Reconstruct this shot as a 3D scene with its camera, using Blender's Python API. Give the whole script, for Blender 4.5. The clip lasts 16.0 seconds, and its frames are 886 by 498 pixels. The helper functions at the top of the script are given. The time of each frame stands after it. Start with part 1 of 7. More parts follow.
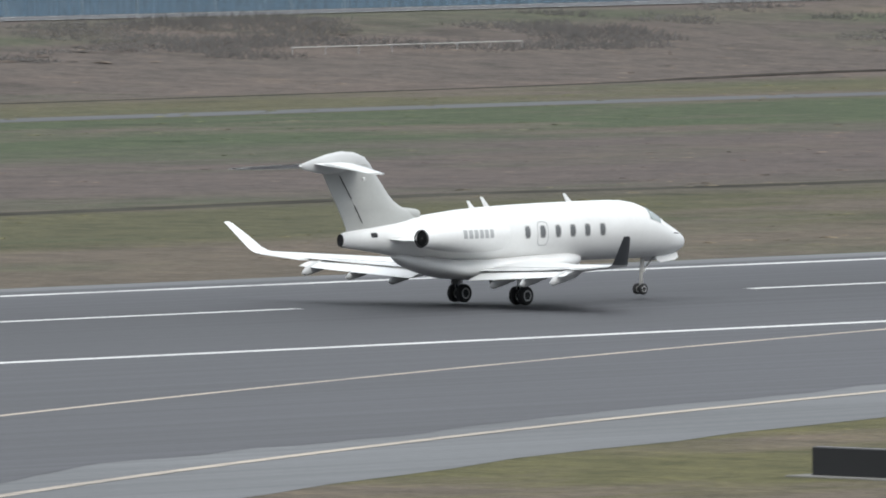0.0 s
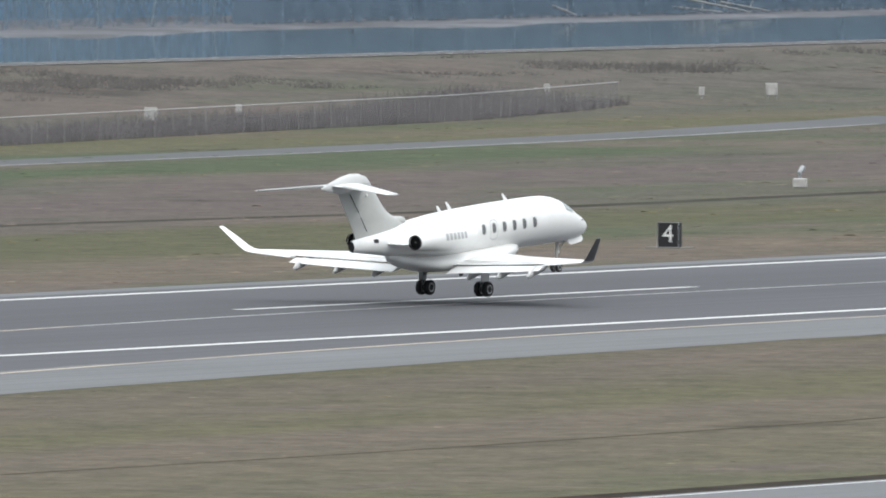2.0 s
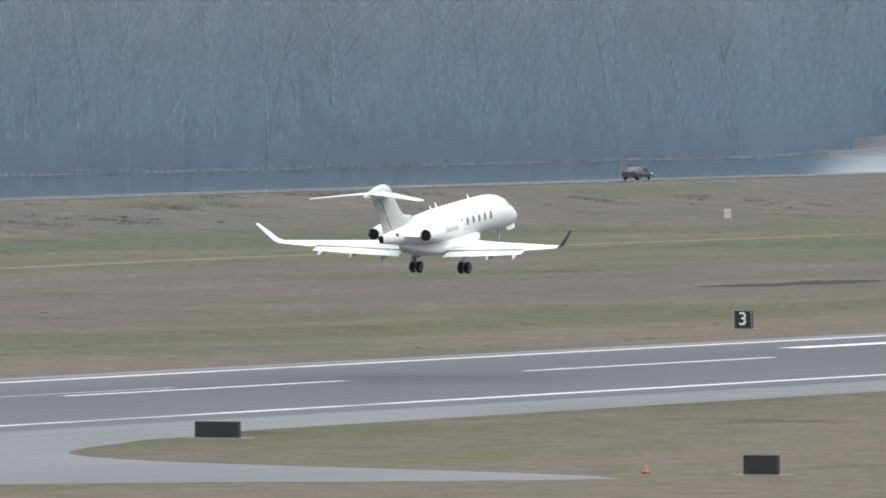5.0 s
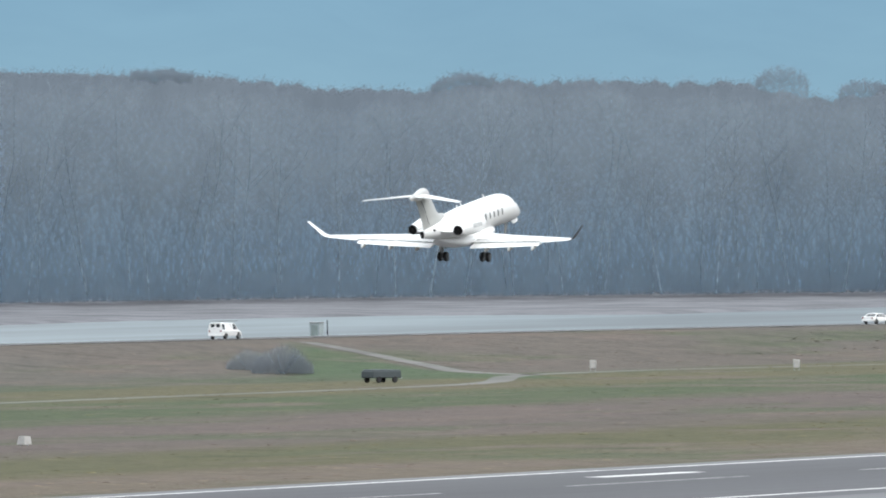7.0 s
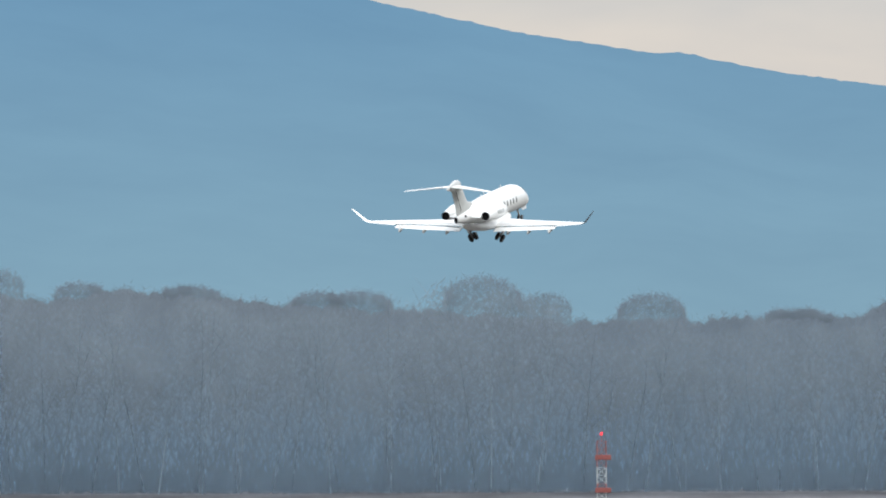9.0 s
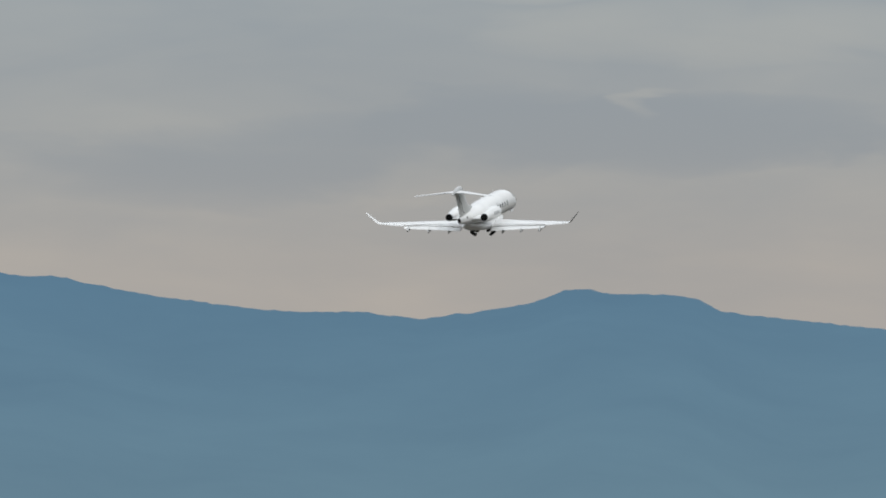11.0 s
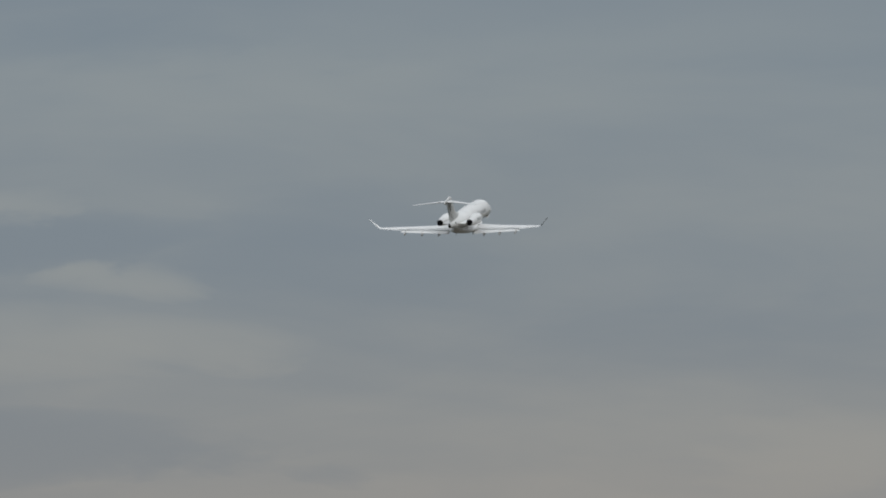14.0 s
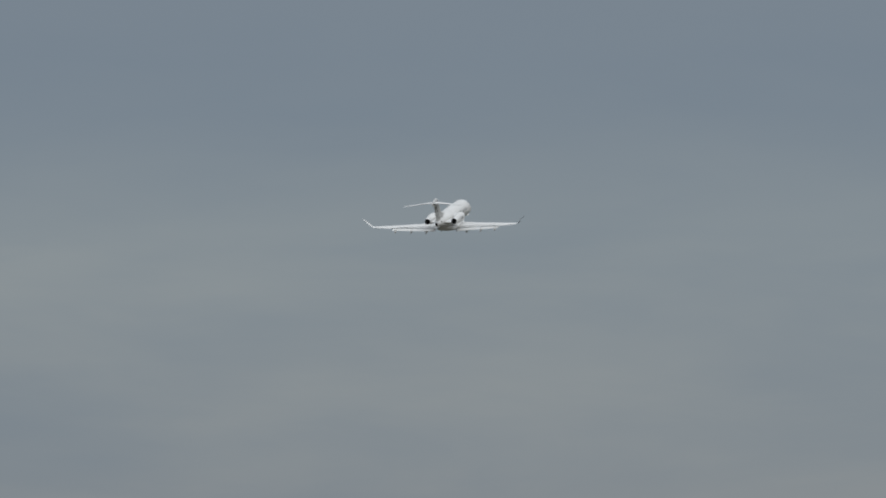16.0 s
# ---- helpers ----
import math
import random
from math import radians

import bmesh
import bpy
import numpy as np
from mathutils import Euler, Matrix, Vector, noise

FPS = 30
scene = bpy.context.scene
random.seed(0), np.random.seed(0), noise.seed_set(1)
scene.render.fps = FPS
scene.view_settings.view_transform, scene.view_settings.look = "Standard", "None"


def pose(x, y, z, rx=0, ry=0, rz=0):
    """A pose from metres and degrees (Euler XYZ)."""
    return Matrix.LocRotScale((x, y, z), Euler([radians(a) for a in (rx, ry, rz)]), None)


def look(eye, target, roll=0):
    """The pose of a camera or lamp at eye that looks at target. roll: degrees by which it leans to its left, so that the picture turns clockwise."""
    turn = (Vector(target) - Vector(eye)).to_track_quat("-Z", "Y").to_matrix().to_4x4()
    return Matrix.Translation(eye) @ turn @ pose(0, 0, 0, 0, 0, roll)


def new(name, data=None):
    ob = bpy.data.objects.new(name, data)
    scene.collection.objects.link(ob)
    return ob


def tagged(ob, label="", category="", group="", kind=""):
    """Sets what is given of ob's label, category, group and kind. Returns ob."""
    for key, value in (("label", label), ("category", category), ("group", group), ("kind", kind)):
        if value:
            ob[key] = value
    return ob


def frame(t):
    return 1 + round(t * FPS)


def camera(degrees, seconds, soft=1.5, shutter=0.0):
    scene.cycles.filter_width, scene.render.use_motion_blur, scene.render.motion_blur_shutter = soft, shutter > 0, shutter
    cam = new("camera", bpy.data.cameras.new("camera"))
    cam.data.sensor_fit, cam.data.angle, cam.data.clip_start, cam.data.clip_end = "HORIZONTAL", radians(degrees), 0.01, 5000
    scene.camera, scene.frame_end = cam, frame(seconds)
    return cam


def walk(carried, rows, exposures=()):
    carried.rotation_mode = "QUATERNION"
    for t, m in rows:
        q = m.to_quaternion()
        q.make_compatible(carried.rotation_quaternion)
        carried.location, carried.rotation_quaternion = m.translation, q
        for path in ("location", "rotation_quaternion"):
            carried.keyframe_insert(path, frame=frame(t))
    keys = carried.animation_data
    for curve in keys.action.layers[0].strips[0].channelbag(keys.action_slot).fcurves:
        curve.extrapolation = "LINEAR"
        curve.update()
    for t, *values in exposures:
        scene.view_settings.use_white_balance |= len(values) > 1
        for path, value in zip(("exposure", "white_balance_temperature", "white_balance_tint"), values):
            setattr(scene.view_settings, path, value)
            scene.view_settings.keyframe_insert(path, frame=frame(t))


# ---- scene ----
# ---------------------------------------------------------------- camera
# A long lens on a fixed head, 21.7 m above the airfield; x runs along the runway, y away across it.
EYE = (0.0, 0.0, 21.709)
LEAN = -0.29
CAM = [
    (0, 44.375, -2.004), (0.5, 41.841, -1.906), (1, 39.458, -1.811), (1.5, 37.237, -1.718), (2, 35.197, -1.627),
    (2.5, 33.338, -1.522), (3, 31.628, -1.410), (3.2, 30.981, -1.366), (5.3, 25.177, -0.801), (5.5, 24.736, -0.738),
    (6, 23.679, -0.568), (6.5, 22.715, -0.401), (7, 21.820, -0.234), (7.5, 20.994, -0.069), (8, 20.209, 0.132),
    (8.5, 19.482, 0.330), (9, 18.792, 0.528), (9.5, 18.134, 0.729), (10, 17.501, 0.948), (10.2, 17.261, 1.037),
    (12.3, 15.071, 1.902), (12.5, 14.882, 1.983), (13, 14.453, 2.176), (13.5, 14.050, 2.382), (14, 13.677, 2.573),
    (14.5, 13.325, 2.750), (15, 12.992, 2.938), (15.5, 12.669, 3.119), (16, 12.364, 3.285)]
cam = camera(3.413, 16.0, soft=1.9, shutter=0.06)
walk(cam, [(t, pose(*EYE, 90 + tilt, 0, turn - 90) @ pose(0, 0, 0, 0, 0, LEAN)) for t, turn, tilt in CAM],
     exposures=[(0, -0.3), (1, -0.22), (2, -0.12), (3, -0.07), (5.3, 0.05), (7, 0.07), (7.5, 0.06), (8.5, -0.04), (9, -0.12), (9.5, -0.3), (10, -0.5), (10.2, -0.56),
                (11.2, -0.95), (12.3, -1.25), (13.5, -1.3), (16, -1.3)])

# ---------------------------------------------------------------- world and sun
SUN_EL, SUN_AZ = 42.0, 250.0
world = bpy.data.worlds.new("overcast_sky")
scene.world = world
world.use_nodes = True


# radiance from the horizon up to the zenith
SKY = [(0.82, 0.745, 0.68), (0.78, 0.732, 0.685), (0.67, 0.69, 0.695), (0.605, 0.68, 0.735), (0.57, 0.675, 0.76), (0.48, 0.595, 0.725), (0.50, 0.60, 0.72), (1.5, 1.6, 1.7), (2.6, 2.75, 2.9)]


BANKS = [(15.62, 2.62, 1.25, 0.14, -0.55), (15.98, 2.40, 0.5, 0.09, 0.55), (14.94, 2.47, 0.4, 0.06, 0.4), (15.3, 2.21, 1.0, 0.17, 0.38), (15.2, 1.79, 1.0, 0.15, -0.5), (16.05, 1.84, 0.7, 0.15, -0.35),
         (15.33, 1.89, 0.16, 0.07, 0.4), (13.75, 2.42, 1.3, 0.45, -0.28), (15.95, 2.78, 0.9, 0.08, 0.3), (12.35, 1.8, 0.8, 0.2, 0.25), (15.1, 3.4, 0.8, 0.14, -0.3), (17.2, 1.74, 1.3, 0.2, -0.4),
         (16.6, 1.62, 0.5, 0.1, 0.2)]


def build_world():
    nt = world.node_tree
    n, l = nt.nodes, nt.links
    n.clear()
    out = n.new("ShaderNodeOutputWorld")
    sky = n.new("ShaderNodeTexSky")
    sky.sky_type, sky.sun_disc = "NISHITA", False
    sky.sun_elevation, sky.sun_rotation = radians(SUN_EL), radians(90 - SUN_AZ)
    blue = n.new("ShaderNodeBackground")
    blue.inputs["Strength"].default_value = 0.05
    l.new(sky.outputs[0], blue.inputs["Color"])
    co = n.new("ShaderNodeTexCoord")
    sep = n.new("ShaderNodeSeparateXYZ")
    l.new(co.outputs["Generated"], sep.inputs[0])
    # brightness and tint by height: warm at the hills, grey-blue above, brighter overhead
    ramp = n.new("ShaderNodeValToRGB")
    for e, p, c in ((0, 0.0, SKY[0]), (1, 1.0, SKY[-1])):
        ramp.color_ramp.elements[e].position, ramp.color_ramp.elements[e].color = p, (*c, 1)
    for p, c in zip((0.022, 0.030, 0.042, 0.058, 0.068, 0.085, 0.3), SKY[1:-1]):
        ramp.color_ramp.elements.new(p).color = (*c, 1)
    l.new(sep.outputs["Z"], ramp.inputs[0])

    def clouds(sc, zs, detail, lo, hi, seed):
        m = n.new("ShaderNodeMapping")
        m.inputs["Scale"].default_value = (sc, sc, zs)
        m.inputs["Location"].default_value = (seed, seed * 0.7, seed * 0.3)
        l.new(co.outputs["Generated"], m.inputs[0])
        t = n.new("ShaderNodeTexNoise")
        t.inputs["Scale"].default_value, t.inputs["Detail"].default_value, t.inputs["Roughness"].default_value = 1.0, detail, 0.55
        t.inputs["Distortion"].default_value = 0.4
        l.new(m.outputs[0], t.inputs["Vector"])
        r = n.new("ShaderNodeMapRange")
        r.inputs["From Min"].default_value, r.inputs["From Max"].default_value = 0.32, 0.68
        r.inputs["To Min"].default_value, r.inputs["To Max"].default_value = lo, hi
        l.new(t.outputs["Fac"], r.inputs["Value"])
        return r

    def math_node(op, x, y=0.0, clamp=False):
        k = n.new("ShaderNodeMath")
        k.operation, k.use_clamp = op, clamp
        for i, v in enumerate((x, y)):
            if isinstance(v, (int, float)):
                k.inputs[i].default_value = v
            else:
                l.new(v, k.inputs[i])
        return k.outputs[0]

    big = clouds(16, 85, 4.0, 0.32, 0.68, 5.7)
    small = clouds(40, 160, 4.0, -0.13, 0.13, 8.6)
    ragged = clouds(34, 120, 5.0, -0.5, 0.5, 2.3)
    # the banks of cloud over the hills: bearing, height, half width, half height in degrees; lighter (+) or darker (-)
    bearing = math_node("MULTIPLY", math_node("ARCTAN2", sep.outputs["Y"], sep.outputs["X"]), 57.2958)
    height = math_node("MULTIPLY", math_node("ARCSINE", sep.outputs["Z"]), 57.2958)
    bearing = math_node("ADD", bearing, math_node("MULTIPLY", ragged.outputs[0], 0.9))
    height = math_node("ADD", height, math_node("MULTIPLY", ragged.outputs[0], 0.16))
    total = math_node("ADD", big.outputs[0], small.outputs[0])
    for az, el, ha, he, k in BANKS:
        u = math_node("DIVIDE", math_node("SUBTRACT", bearing, az), ha)
        v = math_node("DIVIDE", math_node("SUBTRACT", height, el), he)
        d = math_node("ADD", math_node("MULTIPLY", u, u), math_node("MULTIPLY", v, v))
        w = math_node("SUBTRACT", 1.0, d, True)
        total = math_node("ADD", total, math_node("MULTIPLY", w, k))
    ad = n.new("ShaderNodeClamp")
    l.new(total, ad.inputs["Value"])
    tint = n.new("ShaderNodeValToRGB")
    tint.color_ramp.interpolation = "EASE"
    tint.color_ramp.elements[0].color, tint.color_ramp.elements[1].color = (0.88, 0.915, 0.96, 1), (1.19, 1.135, 1.065, 1)
    l.new(ad.outputs[0], tint.inputs[0])
    # broken cloud low down, an even sheet higher up
    even = n.new("ShaderNodeMapRange")
    even.inputs["From Min"].default_value, even.inputs["From Max"].default_value = 0.055, 0.068
    even.inputs["To Min"].default_value, even.inputs["To Max"].default_value = 0.0, 0.75
    l.new(sep.outputs["Z"], even.inputs["Value"])
    calm = n.new("ShaderNodeMix")
    calm.data_type = "RGBA"
    l.new(even.outputs[0], calm.inputs[0]), l.new(tint.outputs[0], calm.inputs[6])
    calm.inputs[7].default_value = (0.98, 0.985, 0.985, 1)
    vm = n.new("ShaderNodeVectorMath")
    vm.operation = "MULTIPLY"
    l.new(ramp.outputs[0], vm.inputs[0]), l.new(calm.outputs[2], vm.inputs[1])
    cloud = n.new("ShaderNodeBackground")
    cloud.inputs["Strength"].default_value = 1.0
    l.new(vm.outputs[0], cloud.inputs["Color"])
    mix = n.new("ShaderNodeMixShader")
    mix.inputs[0].default_value = 0.92
    l.new(blue.outputs[0], mix.inputs[1]), l.new(cloud.outputs[0], mix.inputs[2])
    l.new(mix.outputs[0], out.inputs["Surface"])


build_world()
sun_data = bpy.data.lights.new("sun", "SUN")
sun_data.energy, sun_data.angle, sun_data.color = 1.6, radians(25), (1.0, 0.965, 0.91)
sun = new("sun", sun_data)
sun.matrix_world = look((math.cos(radians(SUN_AZ)) * math.cos(radians(SUN_EL)) * 50, math.sin(radians(SUN_AZ)) * math.cos(radians(SUN_EL)) * 50,
                         math.sin(radians(SUN_EL)) * 50), (0, 0, 0))

# ---------------------------------------------------------------- materials


def nodes_of(name):
    m = bpy.data.materials.new(name)
    m.use_nodes = True
    nt = m.node_tree
    return m, nt, nt.nodes, nt.links, nt.nodes["Principled BSDF"]


def noise_node(nt, scale, detail=4.0, rough=0.55, space="Object", stretch=(1, 1, 1), off=(0, 0, 0)):
    co = nt.nodes.new("ShaderNodeTexCoord")
    mp = nt.nodes.new("ShaderNodeMapping")
    mp.inputs["Scale"].default_value = stretch
    mp.inputs["Location"].default_value = off
    nt.links.new(co.outputs[space], mp.inputs[0])
    t = nt.nodes.new("ShaderNodeTexNoise")
    t.inputs["Scale"].default_value, t.inputs["Detail"].default_value, t.inputs["Roughness"].default_value = scale, detail, rough
    nt.links.new(mp.outputs[0], t.inputs["Vector"])
    return t


def fill_ramp(ramp, stops):
    els = ramp.elements
    els[1].position, els[1].color = stops[-1][0], (*stops[-1][1], 1)
    els[0].position, els[0].color = stops[0][0], (*stops[0][1], 1)
    for p, c in stops[1:-1]:
        els.new(p).color = (*c, 1)


def ramp_node(nt, stops, fac):
    r = nt.nodes.new("ShaderNodeValToRGB")
    fill_ramp(r.color_ramp, stops)
    nt.links.new(fac, r.inputs[0])
    return r


def mix_node(nt, mode, fac, a, b):
    m = nt.nodes.new("ShaderNodeMix")
    m.data_type, m.blend_type = "RGBA", mode
    if isinstance(fac, (int, float)):
        m.inputs[0].default_value = fac
    else:
        nt.links.new(fac, m.inputs[0])
    for s, v in ((6, a), (7, b)):
        if isinstance(v, tuple):
            m.inputs[s].default_value = (*v, 1)
        else:
            nt.links.new(v, m.inputs[s])
    return m.outputs[2]


def paint(name, color, rough=0.4, metal=0.0, coat=0.0, dirt=0.12, scale=1.5, bump=0.0, spec=0.5, bump_scale=40):
    """Painted or plain surface: soft large stains and fine grain over one base colour."""
    m, nt, n, l, b = nodes_of(name)
    t = noise_node(nt, scale, 5)
    g = noise_node(nt, scale * 14, 2)
    dark = tuple(c * (1 - dirt) for c in color)
    c1 = ramp_node(nt, [(0.35, dark), (0.62, color)], t.outputs["Fac"])
    c2 = ramp_node(nt, [(0.3, (1 - dirt * 0.5,) * 3), (0.7, (1, 1, 1))], g.outputs["Fac"])
    l.new(mix_node(nt, "MULTIPLY", 1.0, c1.outputs[0], c2.outputs[0]), b.inputs["Base Color"])
    b.inputs["Roughness"].default_value, b.inputs["Metallic"].default_value = rough, metal
    b.inputs["Coat Weight"].default_value = coat
    b.inputs["Specular IOR Level"].default_value = spec
    if bump:
        bp = n.new("ShaderNodeBump")
        bp.inputs["Strength"].default_value = bump
        bp.inputs["Distance"].default_value = 0.02
        h = noise_node(nt, bump_scale, 4)
        l.new(h.outputs["Fac"], bp.inputs["Height"])
        l.new(bp.outputs[0], b.inputs["Normal"])
    return m


def grass_material(name="winter_turf", tufts=False):
    """Winter airfield turf: mown strips along the runway, brown heath beyond, green wet hollows."""
    m, nt, n, l, b = nodes_of(name)
    co = n.new("ShaderNodeTexCoord")
    sep = n.new("ShaderNodeSeparateXYZ")
    l.new(co.outputs["Object"], sep.inputs[0])
    wob = noise_node(nt, 0.02, 5, 0.65, stretch=(0.4, 1, 1))
    mr = n.new("ShaderNodeMapRange")
    mr.inputs["From Min"].default_value, mr.inputs["From Max"].default_value = 200, 760
    l.new(sep.outputs["Y"], mr.inputs["Value"])
    ad = n.new("ShaderNodeMath")
    ad.operation = "MULTIPLY_ADD"
    ad.inputs[1].default_value, ad.inputs[2].default_value = 0.075, -0.0375
    l.new(wob.outputs["Fac"], ad.inputs[0])
    sm = n.new("ShaderNodeMath")
    sm.operation = "ADD"
    l.new(mr.outputs[0], sm.inputs[0]), l.new(ad.outputs[0], sm.inputs[1])

    def at(y):
        return (y - 200) / 560
    tan, olive, mauve, green, straw = (0.112, 0.093, 0.073), (0.081, 0.079, 0.047), (0.098, 0.081, 0.075), (0.064, 0.079, 0.047), (0.093, 0.087, 0.054)
    base = ramp_node(nt, [(0.0, (0.095, 0.087, 0.052)), (at(277), (0.092, 0.088, 0.056)), (at(290), (0.104, 0.091, 0.064)), (at(300), (0.108, 0.092, 0.068)), (at(311), (0.112, 0.093, 0.073)), (at(317), (0.096, 0.089, 0.054)), (at(322), (0.094, 0.086, 0.056)), (at(328), (0.104, 0.088, 0.068)), (at(340), (0.098, 0.085, 0.064)),
                          (at(350), (0.080, 0.077, 0.043)), (at(408), (0.092, 0.078, 0.060)), (at(424), tan), (at(440), tan), (at(450), olive), (at(474), olive), (at(486), (0.092, 0.080, 0.068)), (at(498), mauve),
                          (at(540), mauve), (at(556), green), (at(588), green), (at(598), straw), (at(630), straw), (at(640), (0.066, 0.078, 0.054)), (at(652), (0.072, 0.079, 0.058)),
                          (at(664), (0.091, 0.084, 0.073)), (at(700), (0.096, 0.087, 0.078)), (1.0, (0.108, 0.096, 0.09))], sm.outputs[0])
    def within(out, a, b):
        k = n.new("ShaderNodeMapRange")
        k.inputs["From Min"].default_value, k.inputs["From Max"].default_value = a, b
        l.new(sep.outputs[out], k.inputs["Value"])
        return k.outputs[0]
    both = n.new("ShaderNodeMath")
    both.operation = "MULTIPLY"
    l.new(within("X", 1010, 850), both.inputs[0]), l.new(within("Y", 618, 630), both.inputs[1])
    upper = mix_node(nt, "MIX", both.outputs[0], base.outputs[0], (0.099, 0.083, 0.074))
    near = n.new("ShaderNodeMath")
    near.operation = "MULTIPLY"
    l.new(within("X", 395, 335), near.inputs[0]), l.new(within("Y", 352, 340), near.inputs[1])
    upper = mix_node(nt, "MIX", near.outputs[0], upper, (0.098, 0.092, 0.045))
    heath = n.new("ShaderNodeMath")
    heath.operation = "MULTIPLY"
    for i, pair in enumerate(((("X", 820, 920), ("X", 1300, 1150)), (("Y", 545, 555), ("Y", 596, 584)))):
        k = n.new("ShaderNodeMath")
        k.operation = "MULTIPLY"
        l.new(within(*pair[0]), k.inputs[0]), l.new(within(*pair[1]), k.inputs[1])
        l.new(k.outputs[0], heath.inputs[i])
    upper = mix_node(nt, "MIX", heath.outputs[0], upper, (0.099, 0.083, 0.075))
    # fresh grass on the bank below the levee ramp
    def calc(op, x, y, z=0.0):
        k = n.new("ShaderNodeMath")
        k.operation, k.use_clamp = op, op == "SUBTRACT"
        for i, v in enumerate((x, y, z)):
            if isinstance(v, (int, float)):
                k.inputs[i].default_value = v
            else:
                l.new(v, k.inputs[i])
        return k.outputs[0]
    beyond = n.new("ShaderNodeMapRange")
    beyond.inputs["From Max"].default_value = 4.0
    l.new(calc("ADD", calc("MULTIPLY_ADD", sep.outputs["X"], -0.697, 487.4), sep.outputs["Y"]), beyond.inputs["Value"])
    side = n.new("ShaderNodeMapRange")
    side.inputs["From Min"].default_value, side.inputs["From Max"].default_value = 0.4135, 0.4105
    l.new(calc("DIVIDE", sep.outputs["Y"], sep.outputs["X"]), side.inputs["Value"])
    fresh = calc("MULTIPLY", calc("MULTIPLY", beyond.outputs[0], side.outputs[0]), within("X", 1560, 1590))
    worn = calc("MULTIPLY", calc("MULTIPLY", within("X", 1590, 1625), within("X", 1850, 1780)), calc("MULTIPLY", within("Y", 634, 640), calc("SUBTRACT", 1.0, fresh)))
    upper = mix_node(nt, "MIX", worn, upper, (0.096, 0.084, 0.074))
    upper = mix_node(nt, "MIX", fresh, upper, (0.060, 0.085, 0.050))
    # wet green hollows and bare brown patches
    wet = noise_node(nt, 0.03, 5, 0.62, stretch=(0.4, 1, 1), off=(31, 7, 0))
    wm = ramp_node(nt, [(0.52, (0, 0, 0)), (0.64, (0.7,) * 3)], wet.outputs["Fac"])
    far = n.new("ShaderNodeMath")
    far.operation = "MULTIPLY"
    l.new(wm.outputs[0], far.inputs[0]), l.new(within("Y", 380, 420), far.inputs[1])
    c = mix_node(nt, "MIX", far.outputs[0], upper, (0.066, 0.081, 0.048))
    bare = noise_node(nt, 0.04, 5, 0.65, stretch=(0.45, 1, 1), off=(5, 61, 0))
    bmk = ramp_node(nt, [(0.52, (0, 0, 0)), (0.64, (0.75,) * 3)], bare.outputs["Fac"])
    c = mix_node(nt, "MIX", bmk.outputs[0], c, (0.118, 0.094, 0.082))
    dark = noise_node(nt, 0.06, 4, 0.6, stretch=(1.2, 1, 1), off=(71, 13, 0))
    dk = ramp_node(nt, [(0.28, (0.62, 0.64, 0.64)), (0.40, (1, 1, 1)), (0.62, (1.0, 1.0, 1.0)), (0.74, (1.18, 1.14, 1.08))], dark.outputs["Fac"])
    c = mix_node(nt, "MULTIPLY", 1.0, c, dk.outputs[0])
    mid = noise_node(nt, 0.28, 5, 0.68, stretch=(1.5, 1, 1), off=(3, 17, 0))
    mr2 = ramp_node(nt, [(0.34, (0.70, 0.72, 0.72)), (0.5, (0.95, 0.95, 0.95)), (0.68, (1.18, 1.14, 1.1))], mid.outputs["Fac"])
    c = mix_node(nt, "MULTIPLY", 1.0, c, mr2.outputs[0])
    fine = noise_node(nt, 1.3, 4, 0.7, stretch=(1.3, 1, 1))
    fr = ramp_node(nt, [(0.3, (0.66, 0.66, 0.66)), (0.55, (1, 1, 1)), (0.75, (1.3, 1.27, 1.2))], fine.outputs["Fac"])
    c = mix_node(nt, "MULTIPLY", 1.0, c, fr.outputs[0])
    if tufts:
        # each clump's own tone, lifted to offset the shade on its steep sides
        geo = n.new("ShaderNodeNewGeometry")
        own = ramp_node(nt, [(0.0, (1.05, 1.06, 1.08)), (0.5, (1.3, 1.28, 1.24)), (1.0, (1.75, 1.65, 1.5))], geo.outputs["Random Per Island"])
        c = mix_node(nt, "MULTIPLY", 1.0, c, own.outputs[0])
    l.new(c, b.inputs["Base Color"])
    b.inputs["Roughness"].default_value = 0.95
    b.inputs["Specular IOR Level"].default_value = 0.1
    bp = n.new("ShaderNodeBump")
    bp.inputs["Strength"].default_value, bp.inputs["Distance"].default_value = 0.6, 0.25
    l.new(fine.outputs["Fac"], bp.inputs["Height"])
    l.new(bp.outputs[0], b.inputs["Normal"])
    return m


